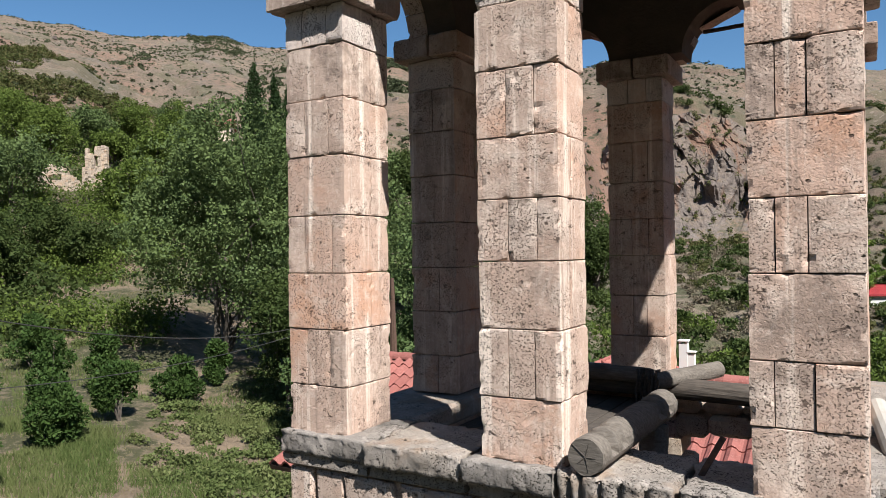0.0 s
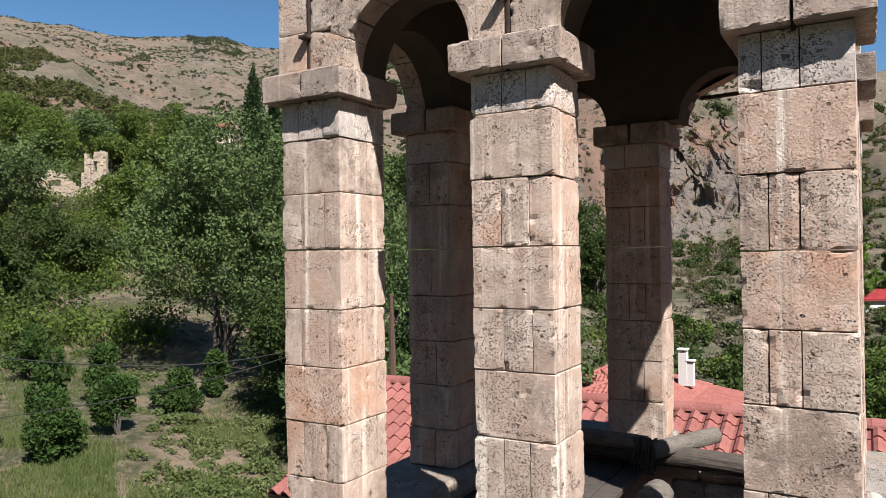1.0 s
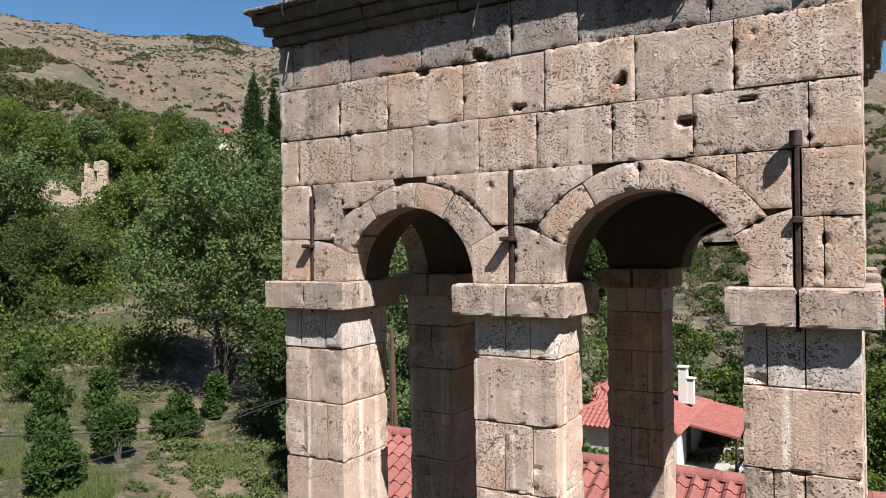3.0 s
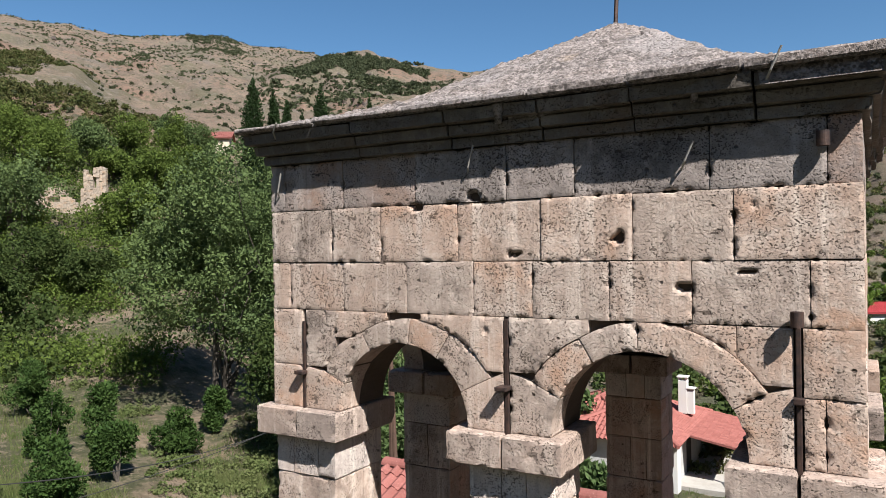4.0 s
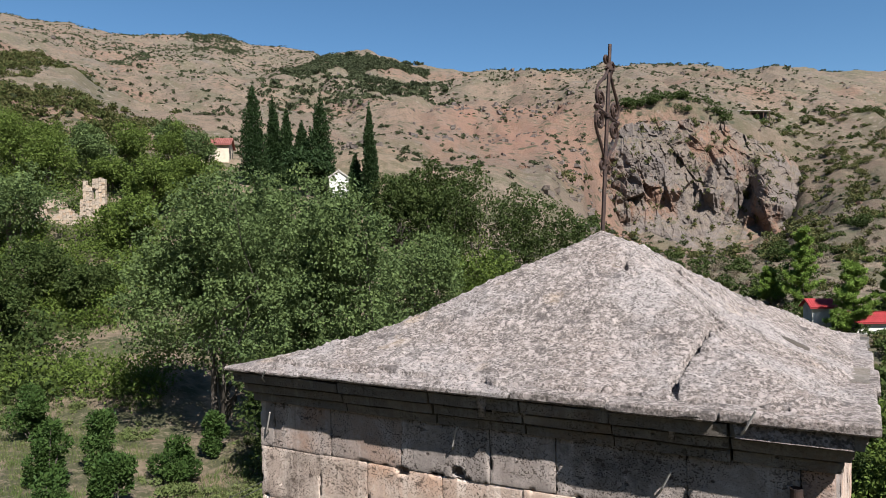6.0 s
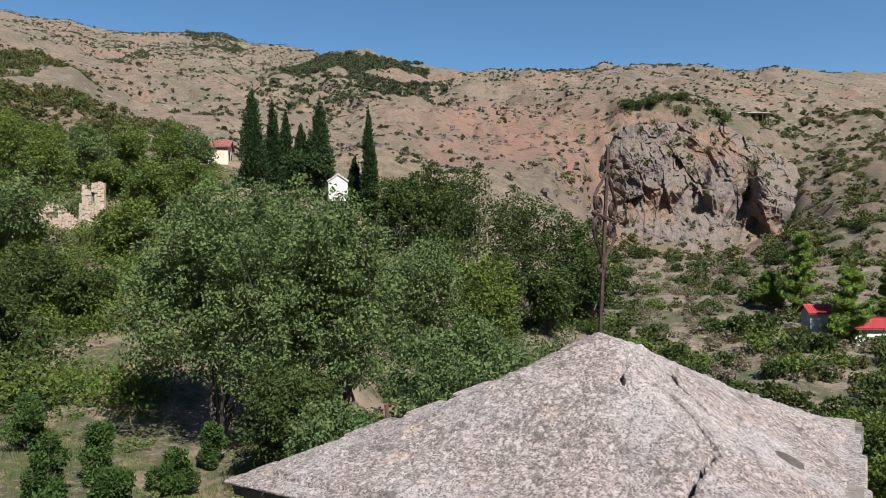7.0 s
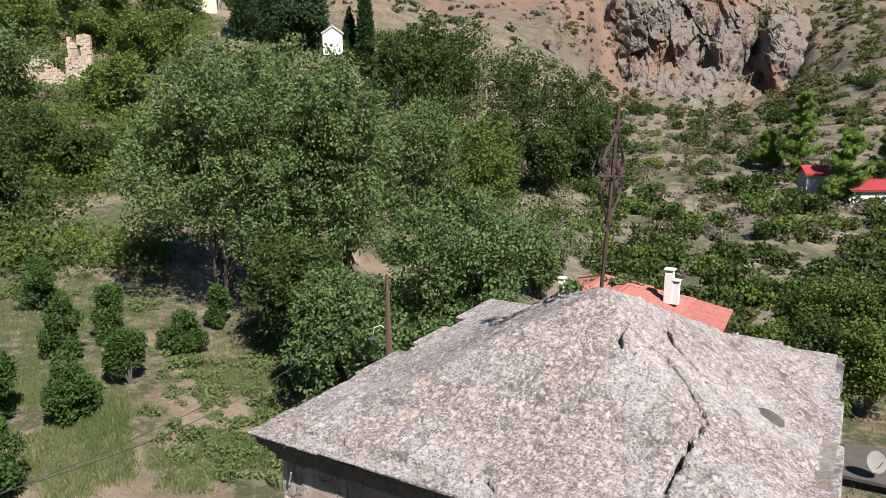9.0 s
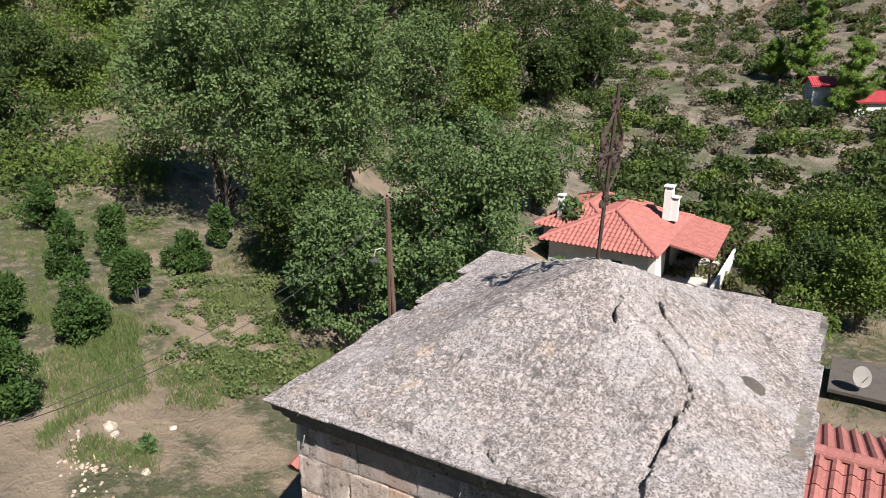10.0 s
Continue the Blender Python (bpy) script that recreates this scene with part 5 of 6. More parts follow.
rs = np.random.RandomState(8)
for k in range(16):
    x = -0.10 + 0.17 * rs.rand()
    y = 0.86 + 0.05 * rs.rand()
    bm = tube_bm([(x, y, 1.78), (x + rs.normal() * 0.012, y - 0.03, 1.72), (x + rs.normal() * 0.015, y - 0.02, 1.64), (x + rs.normal() * 0.02, y, 1.53 + 0.06 * rs.rand())], 0.009, 5)
    part("strand", bm, M_CHAR, rope)
pipe = thing("pipe", (1.45, -0.6, 1.66), "grey plastic pipe beside the tower sill", "pipe")
part("tube", tube_bm([(1.32, 0.1, 1.80), (1.40, -0.5, 1.66), (1.55, -1.1, 1.52)], 0.05, 14), M_CONC, pipe)
strap = thing("iron_strap", (0.72, -1.2, 1.70), "short rusted iron strap standing on the sill", "strap")
part("bar", box_bm(-0.012, 0.012, -0.006, 0.006, 0, 0.2, 0.002, turn=Matrix.Translation((0.70, -1.12, 1.69)) @ Matrix.Rotation(radians(28), 4, "Y")), M_IRON, strap)


# ---- the iron cross on the roof ----
def spiral(cx, cz, r0, r1, a0, a1, n=20):
    return [(cx + (r0 + (r1 - r0) * t) * math.cos(a0 + (a1 - a0) * t), cz + (r0 + (r1 - r0) * t) * math.sin(a0 + (a1 - a0) * t)) for t in np.linspace(0, 1, n)]


def build_cross():
    foot = Vector((0.075, 0.065, 6.03))
    root = thing("iron_cross", tuple(foot), "tall rusted wrought-iron cross with scrollwork on the roof peak", "cross")
    top = foot + Vector((0.045, 0.04, 1.10))
    way = (top - foot).normalized()
    part("shaft", tube_bm([foot - way * 0.05, foot * 0.5 + top * 0.5, top], [0.0125, 0.012, 0.0105], 6), M_IRON, root)
    ax = Vector((-0.02, 1.0, -0.10)).normalized()
    mid = foot + way * 0.685
    arm = part("crossbar", tube_bm([mid - ax * 0.22, mid + ax * 0.20], 0.010, 6), M_IRON, root)
    for s in (-1, 1):
        part("tip", tube_bm([mid + ax * s * 0.18, mid + ax * s * 0.205, mid + ax * s * 0.24], [0.010, 0.02, 0.003], 6), M_IRON, arm)
    curl = spiral(0.048, 0.30, 0.012, 0.036, -2.6 * math.pi, -0.55 * math.pi)
    swing = [(0.022, 0.262), (0.03, 0.235), (0.075, 0.185), (0.125, 0.14), (0.155, 0.09), (0.155, 0.055)]
    inner = spiral(0.10, 0.062, 0.055, 0.013, 0.0, -3.4 * math.pi, 26)
    for s in (-1, 1):
        for up in (1, -1):
            pts = [tuple(mid + ax * (s * a * 1.4) + way * (up * b)) for a, b in curl + swing + inner]
            part("scroll", tube_bm(pts, 0.0092, 6), M_IRON, root)
    for h in (-0.275, 0.0, 0.275):
        part("collar", tube_bm([mid + way * (h - 0.012), mid + way * (h + 0.012)], 0.021, 10), M_IRON, root)


build_cross()


# ---- tiled roofs ----
def tile_cells(eave_a, eave_b, up, inside, pitch, course):
    """Places of the tiles on a slope: from eave_a to eave_b and up the slope."""
    a, b, up = Vector(eave_a), Vector(eave_b), Vector(up)
    along = (b - a).normalized()
    climb = up.normalized()
    n, m = int((b - a).length / pitch), int(up.length / course + 0.5)
    out = []
    for j in range(m):
        for i in range(n):
            p = a + along * ((i + 0.5) * pitch) + climb * (j * course)
            if inside is None or inside((i + 0.5) * pitch, (j + 0.5) * course):
                out.append((p, along, climb))
    return out


def tile_shape(pitch, course):
    """One barrel tile with its pan, lifted at the lower lip."""
    prof = [(-0.5, 0.0), (-0.34, 0.012), (-0.22, 0.055), (0.0, 0.085), (0.22, 0.055), (0.34, 0.012), (0.5, 0.0)]
    verts, faces = [], []
    for row, (v, lift) in enumerate(((-0.06, -0.012), (-0.06, 0.022), (1.0, 0.0))):
        for u, h in prof:
            verts.append((u * pitch, v * course, h * (1.0 if row < 2 else 0.9) + lift))
    n = len(prof)
    for r in range(2):
        for i in range(n - 1):
            faces.append((r * n + i, r * n + i + 1, (r + 1) * n + i + 1, (r + 1) * n + i))
    return verts, faces


def joined_tiles(cells, pitch, course, material, parent, name="tiles"):
    tv, tf = tile_shape(pitch, course)
    tv = np.array(tv)
    vs = []
    for p, along, climb in cells:
        nrm = along.cross(climb)
        base = np.array([along, climb, nrm])
        vs.append(tv @ base + np.array(p - parent_origin(parent)))
    k = len(tv)
    f = np.array(tf)
    faces = (f[None] + (np.arange(len(cells)) * k)[:, None, None]).reshape(-1, 4)
    return tagged(quads(name, np.concatenate(vs), faces, material, False, parent), kind="stuff")


# ---- the church beside the tower: a long tiled roof ----
church = thing("church", (-1.5, 7.8, -4.6), "low church with a long red clay tile roof behind the tower", "church")
RIDGE_Z, EAVE_Z, RIDGE_Y, NEAR_Y, FAR_Y, CH_X0, CH_X1 = 0.52, -0.74, 7.85, 4.5, 11.0, -7.05, 7.5
bm = box_bm(CH_X0 + 0.35, CH_X1 - 0.35, NEAR_Y + 0.4, FAR_Y - 0.4, -4.8, EAVE_Z - 0.02)
part("wall", bm, M_CREAM, church)
link_mesh("gable", [(CH_X0 + 0.35, NEAR_Y + 0.4, EAVE_Z), (CH_X0 + 0.35, FAR_Y - 0.4, EAVE_Z), (CH_X0 + 0.35, RIDGE_Y, RIDGE_Z - 0.2), (CH_X0 + 0.7, NEAR_Y + 0.4, EAVE_Z), (CH_X0 + 0.7, FAR_Y - 0.4, EAVE_Z), (CH_X0 + 0.7, RIDGE_Y, RIDGE_Z - 0.2)],
          [(0, 1, 2), (5, 4, 3), (0, 2, 5, 3), (1, 4, 5, 2), (0, 3, 4, 1)], M_CREAM, church)
bm = bmesh.new()
for y in (NEAR_Y, FAR_Y):
    tilt = math.atan2(RIDGE_Z - EAVE_Z, abs(RIDGE_Y - y))
    ln = math.hypot(RIDGE_Z - EAVE_Z, RIDGE_Y - y)
    turn = Matrix.Translation(((CH_X0 + CH_X1) / 2, (RIDGE_Y + y) / 2, (RIDGE_Z + EAVE_Z) / 2 - 0.06)) @ Matrix.Rotation(tilt if y < RIDGE_Y else -tilt, 4, "X")
    box_bm(-(CH_X1 - CH_X0) / 2, (CH_X1 - CH_X0) / 2, -ln / 2, ln / 2, -0.04, 0.04, bm=bm, turn=turn)
deck = part("roof", bm, M_POLE, church)
PITCH, COURSE = 0.245, 0.36
near_cells = tile_cells((CH_X0, NEAR_Y, EAVE_Z), (CH_X1, NEAR_Y, EAVE_Z), (0, RIDGE_Y - NEAR_Y, RIDGE_Z - EAVE_Z), None, PITCH, COURSE)
far_cells = tile_cells((CH_X1, FAR_Y, EAVE_Z), (CH_X0, FAR_Y, EAVE_Z), (0, RIDGE_Y - FAR_Y, RIDGE_Z - EAVE_Z), None, PITCH, COURSE)


def single(c):
    return -2.6 < c[0].x < 3.6 and c[0].y > 5.4


joined_tiles([c for c in near_cells if not single(c)], PITCH, COURSE, M_TILE, deck)
joined_tiles(far_cells, PITCH, COURSE, M_TILE, deck)
tv, tf = tile_shape(PITCH, COURSE)
tile_me = bpy.data.meshes.new("tile")
tile_me.from_pydata(tv, [], tf)
tile_me.materials.append(M_TILE)
for p, along, climb in [c for c in near_cells if single(c)]:
    ob = new("tile", tile_me)
    ob.parent = deck
    nrm = along.cross(climb)
    rot = Matrix((along, climb, nrm)).transposed().to_4x4()
    ob.matrix_local = Matrix.Translation(p - parent_origin(deck)) @ rot @ Matrix.Rotation(radians(rng.uniform(-0.8, 0.8)), 4, "Z")
cap_prof = [math.pi * k / 8 for k in range(9)]
cap_v = [(x, 0.15 * math.cos(a), 0.11 * math.sin(a) * (1 + 0.12 * (x < 0))) for x in (-0.22, 0.2) for a in cap_prof]
cap_f = [(i, i + 1, 9 + i + 1, 9 + i) for i in range(8)] + [tuple(range(9))[::-1]]
cap_me = bpy.data.meshes.new("ridge_tile")
cap_me.from_pydata(cap_v, [], cap_f)
cap_me.materials.append(M_TILE)
x = CH_X0 + 0.2
while x < CH_X1:
    ob = new("ridge_tile", cap_me)
    ob.parent = deck
    ob.location = Vector((x, RIDGE_Y, RIDGE_Z + 0.0)) - parent_origin(deck)
    ob.rotation_euler = (0, radians(rng.uniform(-1, 1)), radians(rng.uniform(-1, 1)))
    x += 0.4


# ---- the house behind, with a hipped roof and a covered porch ----
def chimney(parent, x, y, z0, z1, wide, tier=True):
    c = part("chimney", box_bm(x - wide / 2, x + wide / 2, y - wide / 2, y + wide / 2, z0, z1, 0.02), M_WHITE, parent, "whitewashed chimney with a flat cap")
    for sx in (-1, 1):
        for sy in (-1, 1):
            px, py = x + sx * (wide / 2 - 0.06), y + sy * (wide / 2 - 0.06)
            part("vent_post", box_bm(px - 0.05, px + 0.05, py - 0.05, py + 0.05, z1, z1 + 0.16), M_WHITE, c)
    part("cap", box_bm(x - wide * 0.62, x + wide * 0.62, y - wide * 0.62, y + wide * 0.62, z1 + 0.16, z1 + 0.24, 0.015), M_WHITE, c)
    if tier:
        part("flue", box_bm(x + wide / 2, x + wide * 1.25, y - wide * 0.4, y + wide * 0.4, z0, z1 - 0.55, 0.02), M_WHITE, c)
        part("flue_cap", box_bm(x + wide * 0.42, x + wide * 1.4, y - wide * 0.55, y + wide * 0.55, z1 - 0.45, z1 - 0.38, 0.015), M_WHITE, c)


def build_house():
    g = -7.8
    root = thing("house", (-10, 36.5, g), "single-storey house with faded red tile roof and covered porch", "house")
    p, c = 0.26, 0.38

    def hip_roof(name, x0, x1, y0, y1, ez, rz, wall):
        """A hipped roof with its ridge running away from the yard."""
        part(wall, box_bm(x0 + 0.45, x1 - 0.45, y0 + 0.45, y1 - 0.45, g - 0.6, ez + 0.02), M_GREYP, root)
        half, mid = (x1 - x0) / 2, (x0 + x1) / 2
        A, B, C, D = (x0, y0, ez), (x1, y0, ez), (x1, y1, ez), (x0, y1, ez)
        P, Q = (mid, y0 + half, rz), (mid, y1 - half, rz)
        roof = link_mesh(name, [A, B, C, D, P, Q], [(0, 1, 4), (1, 2, 5, 4), (2, 3, 5), (3, 0, 4, 5), (3, 2, 1, 0)], M_TILE_PALE, root)
        run = math.hypot(half, rz - ez)

        def inside(w):
            return lambda s, t: half * t / run < s < w - half * t / run

        for a, b, up, w in ((A, B, (0, half, rz - ez), x1 - x0), (B, C, (-half, 0, rz - ez), y1 - y0), (C, D, (0, -half, rz - ez), x1 - x0), (D, A, (half, 0, rz - ez), y1 - y0)):
            joined_tiles(tile_cells(a, b, up, inside(w), p, c), p, c, M_TILE_PALE, roof)
        for a, b in ((A, P), (B, P), (P, Q), (C, Q), (D, Q)):
            a, b = Vector(a) + Vector((0, 0, 0.05)), Vector(b) + Vector((0, 0, 0.05))
            part("ridge_cap", tube_bm([a, (a + b) / 2, b], 0.11, 8), M_TILE_PALE, roof)

    hip_roof("roof", -13.4, -6.75, 32.1, 41.0, -5.05, -3.75, "wall")
    hip_roof("wing_roof", -14.6, -9.6, 34.2, 42.0, -4.9, -3.85, "wing_wall")
    win = part("window", box_bm(-9.5, -8.7, 32.5, 32.6, -6.5, -5.7), M_DARK, root)
    part("sill", box_bm(-9.6, -8.6, 32.45, 32.57, -6.58, -6.5, 0.01), M_WHITE, win)
    part("pilaster", box_bm(-7.3, -6.9, 32.5, 33.3, g, -5.02), M_WHITE, root)
    door = part("door", box_bm(-7.24, -7.16, 36.0, 37.0, g + 0.45, -5.5), M_DARK, root)
    chimney(root, -7.75, 38.0, -4.6, -2.75, 0.48)
    chimney(root, -13.3, 35.2, -4.6, -3.35, 0.36, False)
    # porch
    f0, f1, k0, k1 = (-6.85, 34.7, -5.0), (-4.3, 34.4, -5.35), (-4.55, 40.9, -5.35), (-6.9, 40.6, -5.0)
    porch = link_mesh("porch_roof", [f0, f1, k0, k1] + [tuple(Vector(q) - Vector((0, 0, 0.1))) for q in (f0, f1, k0, k1)],
                      [(0, 1, 2, 3), (7, 6, 5, 4), (0, 4, 5, 1), (1, 5, 6, 2), (2, 6, 7, 3), (3, 7, 4, 0)], M_TILE_PALE, root)
    s = tile_cells(f1, k0, Vector(f0) - Vector(f1), None, p, c)
    joined_tiles(s, p, c, M_TILE_PALE, porch)
    for px, py in ((-4.5, 34.7), (-4.7, 40.4)):
        part("post", box_bm(px - 0.05, px + 0.05, py - 0.05, py + 0.05, g, -5.42), M_IRON, root)
    part("terrace", box_bm(-7.2, -4.1, 33.6, 41.2, g - 1.2, g + 0.45), M_CONC, root, "pale concrete terrace")
    rail = part("railing", box_bm(-7.1, -4.2, 40.9, 40.96, g + 1.3, g + 1.36), M_IRON, root)
    for i in range(22):
        px = -7.0 + i * 0.13
        part("baluster", box_bm(px, px + 0.02, 40.92, 40.945, g + 0.45, g + 1.3), M_IRON, rail)
    part("parapet", box_bm(-4.22, -4.08, 33.6, 41.0, g + 0.45, g + 1.15), M_WHITE, root)


build_house()


# ---- the white chapel, the hillside houses and the ruin ----
def small_house(name, bearing, depth, wide, deep, wall, rise, face, label, wall_mat, roof_mat, sink=0.3, windows=()):
    x, y, z = stand(bearing, depth, sink)
    root = thing(name, (x, y, z), label, name.split("_")[-1])
    turn = Matrix.Translation((x, y, z)) @ Matrix.Rotation(radians(face), 4, "Z")
    h = wide / 2
    pent = [(-h, 0), (h, 0), (h, wall), (0, wall + rise), (-h, wall)]
    vs = [tuple(turn @ Vector((a, -deep / 2, b))) for a, b in pent] + [tuple(turn @ Vector((a, deep / 2, b))) for a, b in pent]
    link_mesh("wall", vs, [(0, 1, 2, 3, 4), (9, 8, 7, 6, 5), (0, 5, 6, 1), (1, 6, 7, 2), (4, 9, 5, 0), (2, 7, 8, 3), (3, 8, 9, 4)], wall_mat, root)
    o = 0.12 if wide < 2.3 else 0.35
    k = rise / h
    vs = []
    for yy in (-deep / 2 - o, deep / 2 + o):
        for a, b in ((-h - o, wall - k * o), (0, wall + rise), (h + o, wall - k * o)):
            vs += [tuple(turn @ Vector((a, yy, b + 0.04))), tuple(turn @ Vector((a, yy, b + 0.16)))]
    roof = link_mesh("roof", vs, [(1, 3, 9, 7), (3, 5, 11, 9), (0, 6, 8, 2), (2, 8, 10, 4), (0, 2, 3, 1), (2, 4, 5, 3), (6, 7, 9, 8), (8, 9, 11, 10), (0, 1, 7, 6), (4, 10, 11, 5)], roof_mat, root)
    for s in (-1, 1):
        a = turn @ Vector((s * (h + o), -s * (-deep / 2 - o), wall - k * o + 0.17))
        b = turn @ Vector((s * (h + o), -s * (deep / 2 + o), wall - k * o + 0.17))
        up = turn.to_3x3() @ Vector((-s * (h + o), 0, rise + k * o))
        joined_tiles(tile_cells(b, a, up, None, 0.26, 0.4), 0.26, 0.4, roof_mat, roof)
    for a, zz, ww, hh, what in windows:
        q = turn @ Matrix.Translation((a, -deep / 2 - 0.02, zz))
        part(what, box_bm(-ww / 2, ww / 2, -0.03, 0.03, 0, hh, turn=q), M_DARK, root)
    return root


LINE = math.degrees(math.atan2(-AHEAD[0], AHEAD[1]))
small_house("chapel", -8.35, 86, 2.2, 4.4, 2.2, 0.75, LINE + 14, "small whitewashed chapel among dark cypresses", M_WHITE, M_CONC, 0.2)
small_house("hillside_house", -17.5, 104, 5.2, 4.5, 2.6, 1.1, LINE + 100, "cream hillside house with a red tile roof", M_CREAM, M_TILE, 0.9, ((-1.2, 0.8, 0.9, 1.1, "window"), (1.4, 0.0, 0.9, 1.9, "door")))
small_house("roadside_hut", 27.3, 81, 2.4, 2.3, 2.9, 0.7, LINE + 86, "small grey hut with a bright red tile roof", M_GREYP, M_TILE_RED, 0.3, ((0.5, 0.0, 0.7, 1.7, "door"),))
small_house("roadside_house", 31.5, 80, 3.4, 8.6, 2.7, 0.8, LINE + 88, "white roadside house with a bright red tile roof", M_WHITE, M_TILE_RED, 0.6)


def build_shelter():
    x, y, z = stand(23.2, 264)
    root = thing("shelter", (x, y, z), "long low open shelter with a flat pale roof on the ridge", "shelter")
    turn = Matrix.Translation((x, y, z)) @ Matrix.Rotation(radians(LINE), 4, "Z")
    part("roof", box_bm(-6.0, 6.0, -1.6, 1.6, 1.55, 1.8, 0.03, turn=turn), M_CONC, root, "pale flat roof")
    part("back_wall", box_bm(-5.8, 5.8, 1.2, 1.5, -0.8, 1.55, turn=turn), M_DARK, root)
    for k in range(6):
        px = -5.7 + k * 2.28
        part("post", box_bm(px - 0.12, px + 0.12, -1.45, -1.2, -1.5, 1.55, turn=turn), M_POLE, root)


build_shelter()


def build_ruin():
    x, y, z = stand(-28.3, 64, 0.3)
    root = thing("ruined_house", (x, y, z), "roofless ruined house of pale crumbling stone", "ruin")
    rnd = random.Random(12)
    t = radians(LINE)
    ux, uy = math.cos(t), math.sin(t)

    def wall(a, b, tops, off, gaps):
        n = int((b - a) / 0.27)
        for i in range(n):
            s = a + (b - a) * i / n
            top = np.interp(s, [p[0] for p in tops], [p[1] for p in tops]) + rnd.uniform(-0.15, 0.15)
            zz = 0.0
            while zz < top:
                h = rnd.uniform(0.13, 0.22)
                if not any(g0 < s < g1 and h0 < zz < h1 for g0, g1, h0, h1 in gaps):
                    w = (b - a) / n * rnd.uniform(0.9, 1.06)
                    m = Matrix.Translation((x, y, z)) @ Matrix.Rotation(t, 4, "Z") @ Matrix.Translation((s, off + rnd.uniform(-0.05, 0.05), zz + h / 2)) @ Matrix.Rotation(rnd.uniform(-0.05, 0.05), 4, "Y")
                    part("stone", box_bm(-w / 2, w / 2, -0.22, 0.22, -h / 2, h / 2, 0.03, turn=m), M_RUIN, root)
                zz += h
    wall(-1.6, 2.4, ((-1.6, 1.4), (-0.4, 2.3), (0.6, 2.0), (1.4, 1.3), (2.4, 0.7)), 0.0, ((-0.5, 0.6, 0.9, 1.4),))
    wall(1.6, 3.9, ((1.6, 2.2), (1.9, 4.0), (2.4, 3.2), (2.8, 4.3), (3.9, 4.1)), 1.8, ((2.5, 2.8, 2.4, 3.4),))


build_ruin()


# ---- trees ----
tree(stand(-17.2, 33.5), 13.4, 0.5, 5.7, "broad grey-green tree with a dense rounded crown", M_TREE, 21, 54000, 0.1, 1100, 0.16)
tree(stand(-8.0, 35.5), 14.0, 1.6, 5.4, "spreading grey-green tree with a leaning dark trunk", M_TREE, 22, 48000, 0.102, 1000, 0.2)
tree(stand(-13.0, 43), 14.0, 3.0, 4.6, "grey-green tree behind a broad crown", M_TREE, 23, 24000, 0.12, 500, 0.3)
tree(stand(-2.2, 58), 12.5, 1.0, 4.6, "grey-green tree in the wooded gully", M_TREE, 28, 15000, 0.14, 320, 0.2)
tree(stand(2.6, 62), 11.5, 0.6, 4.4, "green tree in the wooded gully", M_BUSH, 29, 13000, 0.15, 300, 0.2)
tree(stand(-12.6, 28.5), 6.2, 0.2, 2.7, "dark green tree under a broad crown", M_OAK, 27, 16000, 0.09, 300, 0.1)
tree(stand(0.4, 25.5), 9.6, 0.2, 4.2, "bright green walnut tree with large drooping leaves", M_WALNUT, 24, 48000, 0.09, 520, 0.22, category="walnut tree")
tree(stand(-7.6, 25), 6.4, 0.2, 3.4, "low bright green walnut tree", M_WALNUT, 25, 34000, 0.09, 380, 0.16, category="walnut tree")
tree(stand(7.8, 47), 6.6, 0.4, 2.8, "round green tree behind the house", M_TREE, 26, 16000, 0.11, 260, 0.2)
for k, (b, d, h, s) in enumerate(((-1.5, 90, 12, 4.6), (2.5, 94, 18.5, 6.0), (6.5, 92, 18.5, 6.4), (10.0, 93, 15.5, 5.8), (-3.6, 84, 11, 4.0), (0.4, 84, 13, 4.6), (4.4, 78, 9, 3.6), (8.4, 80, 9, 4.0), (11.6, 88, 10, 4.0))):
    tree(stand(b, d), h, 0.6, s, "dark evergreen oak with a dense rounded crown", M_OAK, 40 + k, 10000, 0.2, 420, 0.3, category="oak tree")


def cypress(bearing, depth, height, wide, seed, sharp=1.0):
    x, y, z = stand(bearing, depth, 0.3)
    rs = np.random.RandomState(seed)
    root = thing("cypress", (x, y, z), "tall narrow dark green cypress", "cypress tree", "cypresses by the chapel")
    part("trunk", tube_bm([(x, y, z), (x, y, z + height * 0.5), (x, y, z + height * 0.93)], [0.2, 0.13, 0.03], 8), M_BARK, root)
    cs, rd = [], []
    for t in np.linspace(0.05, 0.97, 46):
        w = wide * 0.5 * min(1.0, (t / 0.18) ** 0.5) * (1 - t ** (2.2 * sharp)) + 0.08
        a = rs.uniform(0, 6.283)
        cs.append((x + 0.22 * w * math.cos(a), y + 0.22 * w * math.sin(a), z + height * t))
        rd.append((w * rs.uniform(0.75, 0.95), w * rs.uniform(0.75, 0.95), height * 0.07))
    leaf_mesh("crown", leaf_arrays(cs, np.array(rd), 10000, 0.145, rs, 0.4, 1, -0.8, 2.4), M_CYPRESS, root)


for k, (b, d, h, w) in enumerate(((-14.7, 88, 12.6, 3.9), (-13.2, 90, 11.6, 2.7), (-12.2, 91, 10.4, 2.4), (-9.6, 90, 12.6, 4.3), (-11.0, 92, 8.5, 3.4), (-5.8, 88, 14.3, 2.6), (-6.9, 91, 6.5, 2.4))):
    cypress(b, d, h, w, 60 + k)
tree(stand(-10.6, 84), 6.5, 1.5, 3.2, "dark spreading pine beside the chapel", M_CYPRESS, 70, 8000, 0.24, 200, 0.2)


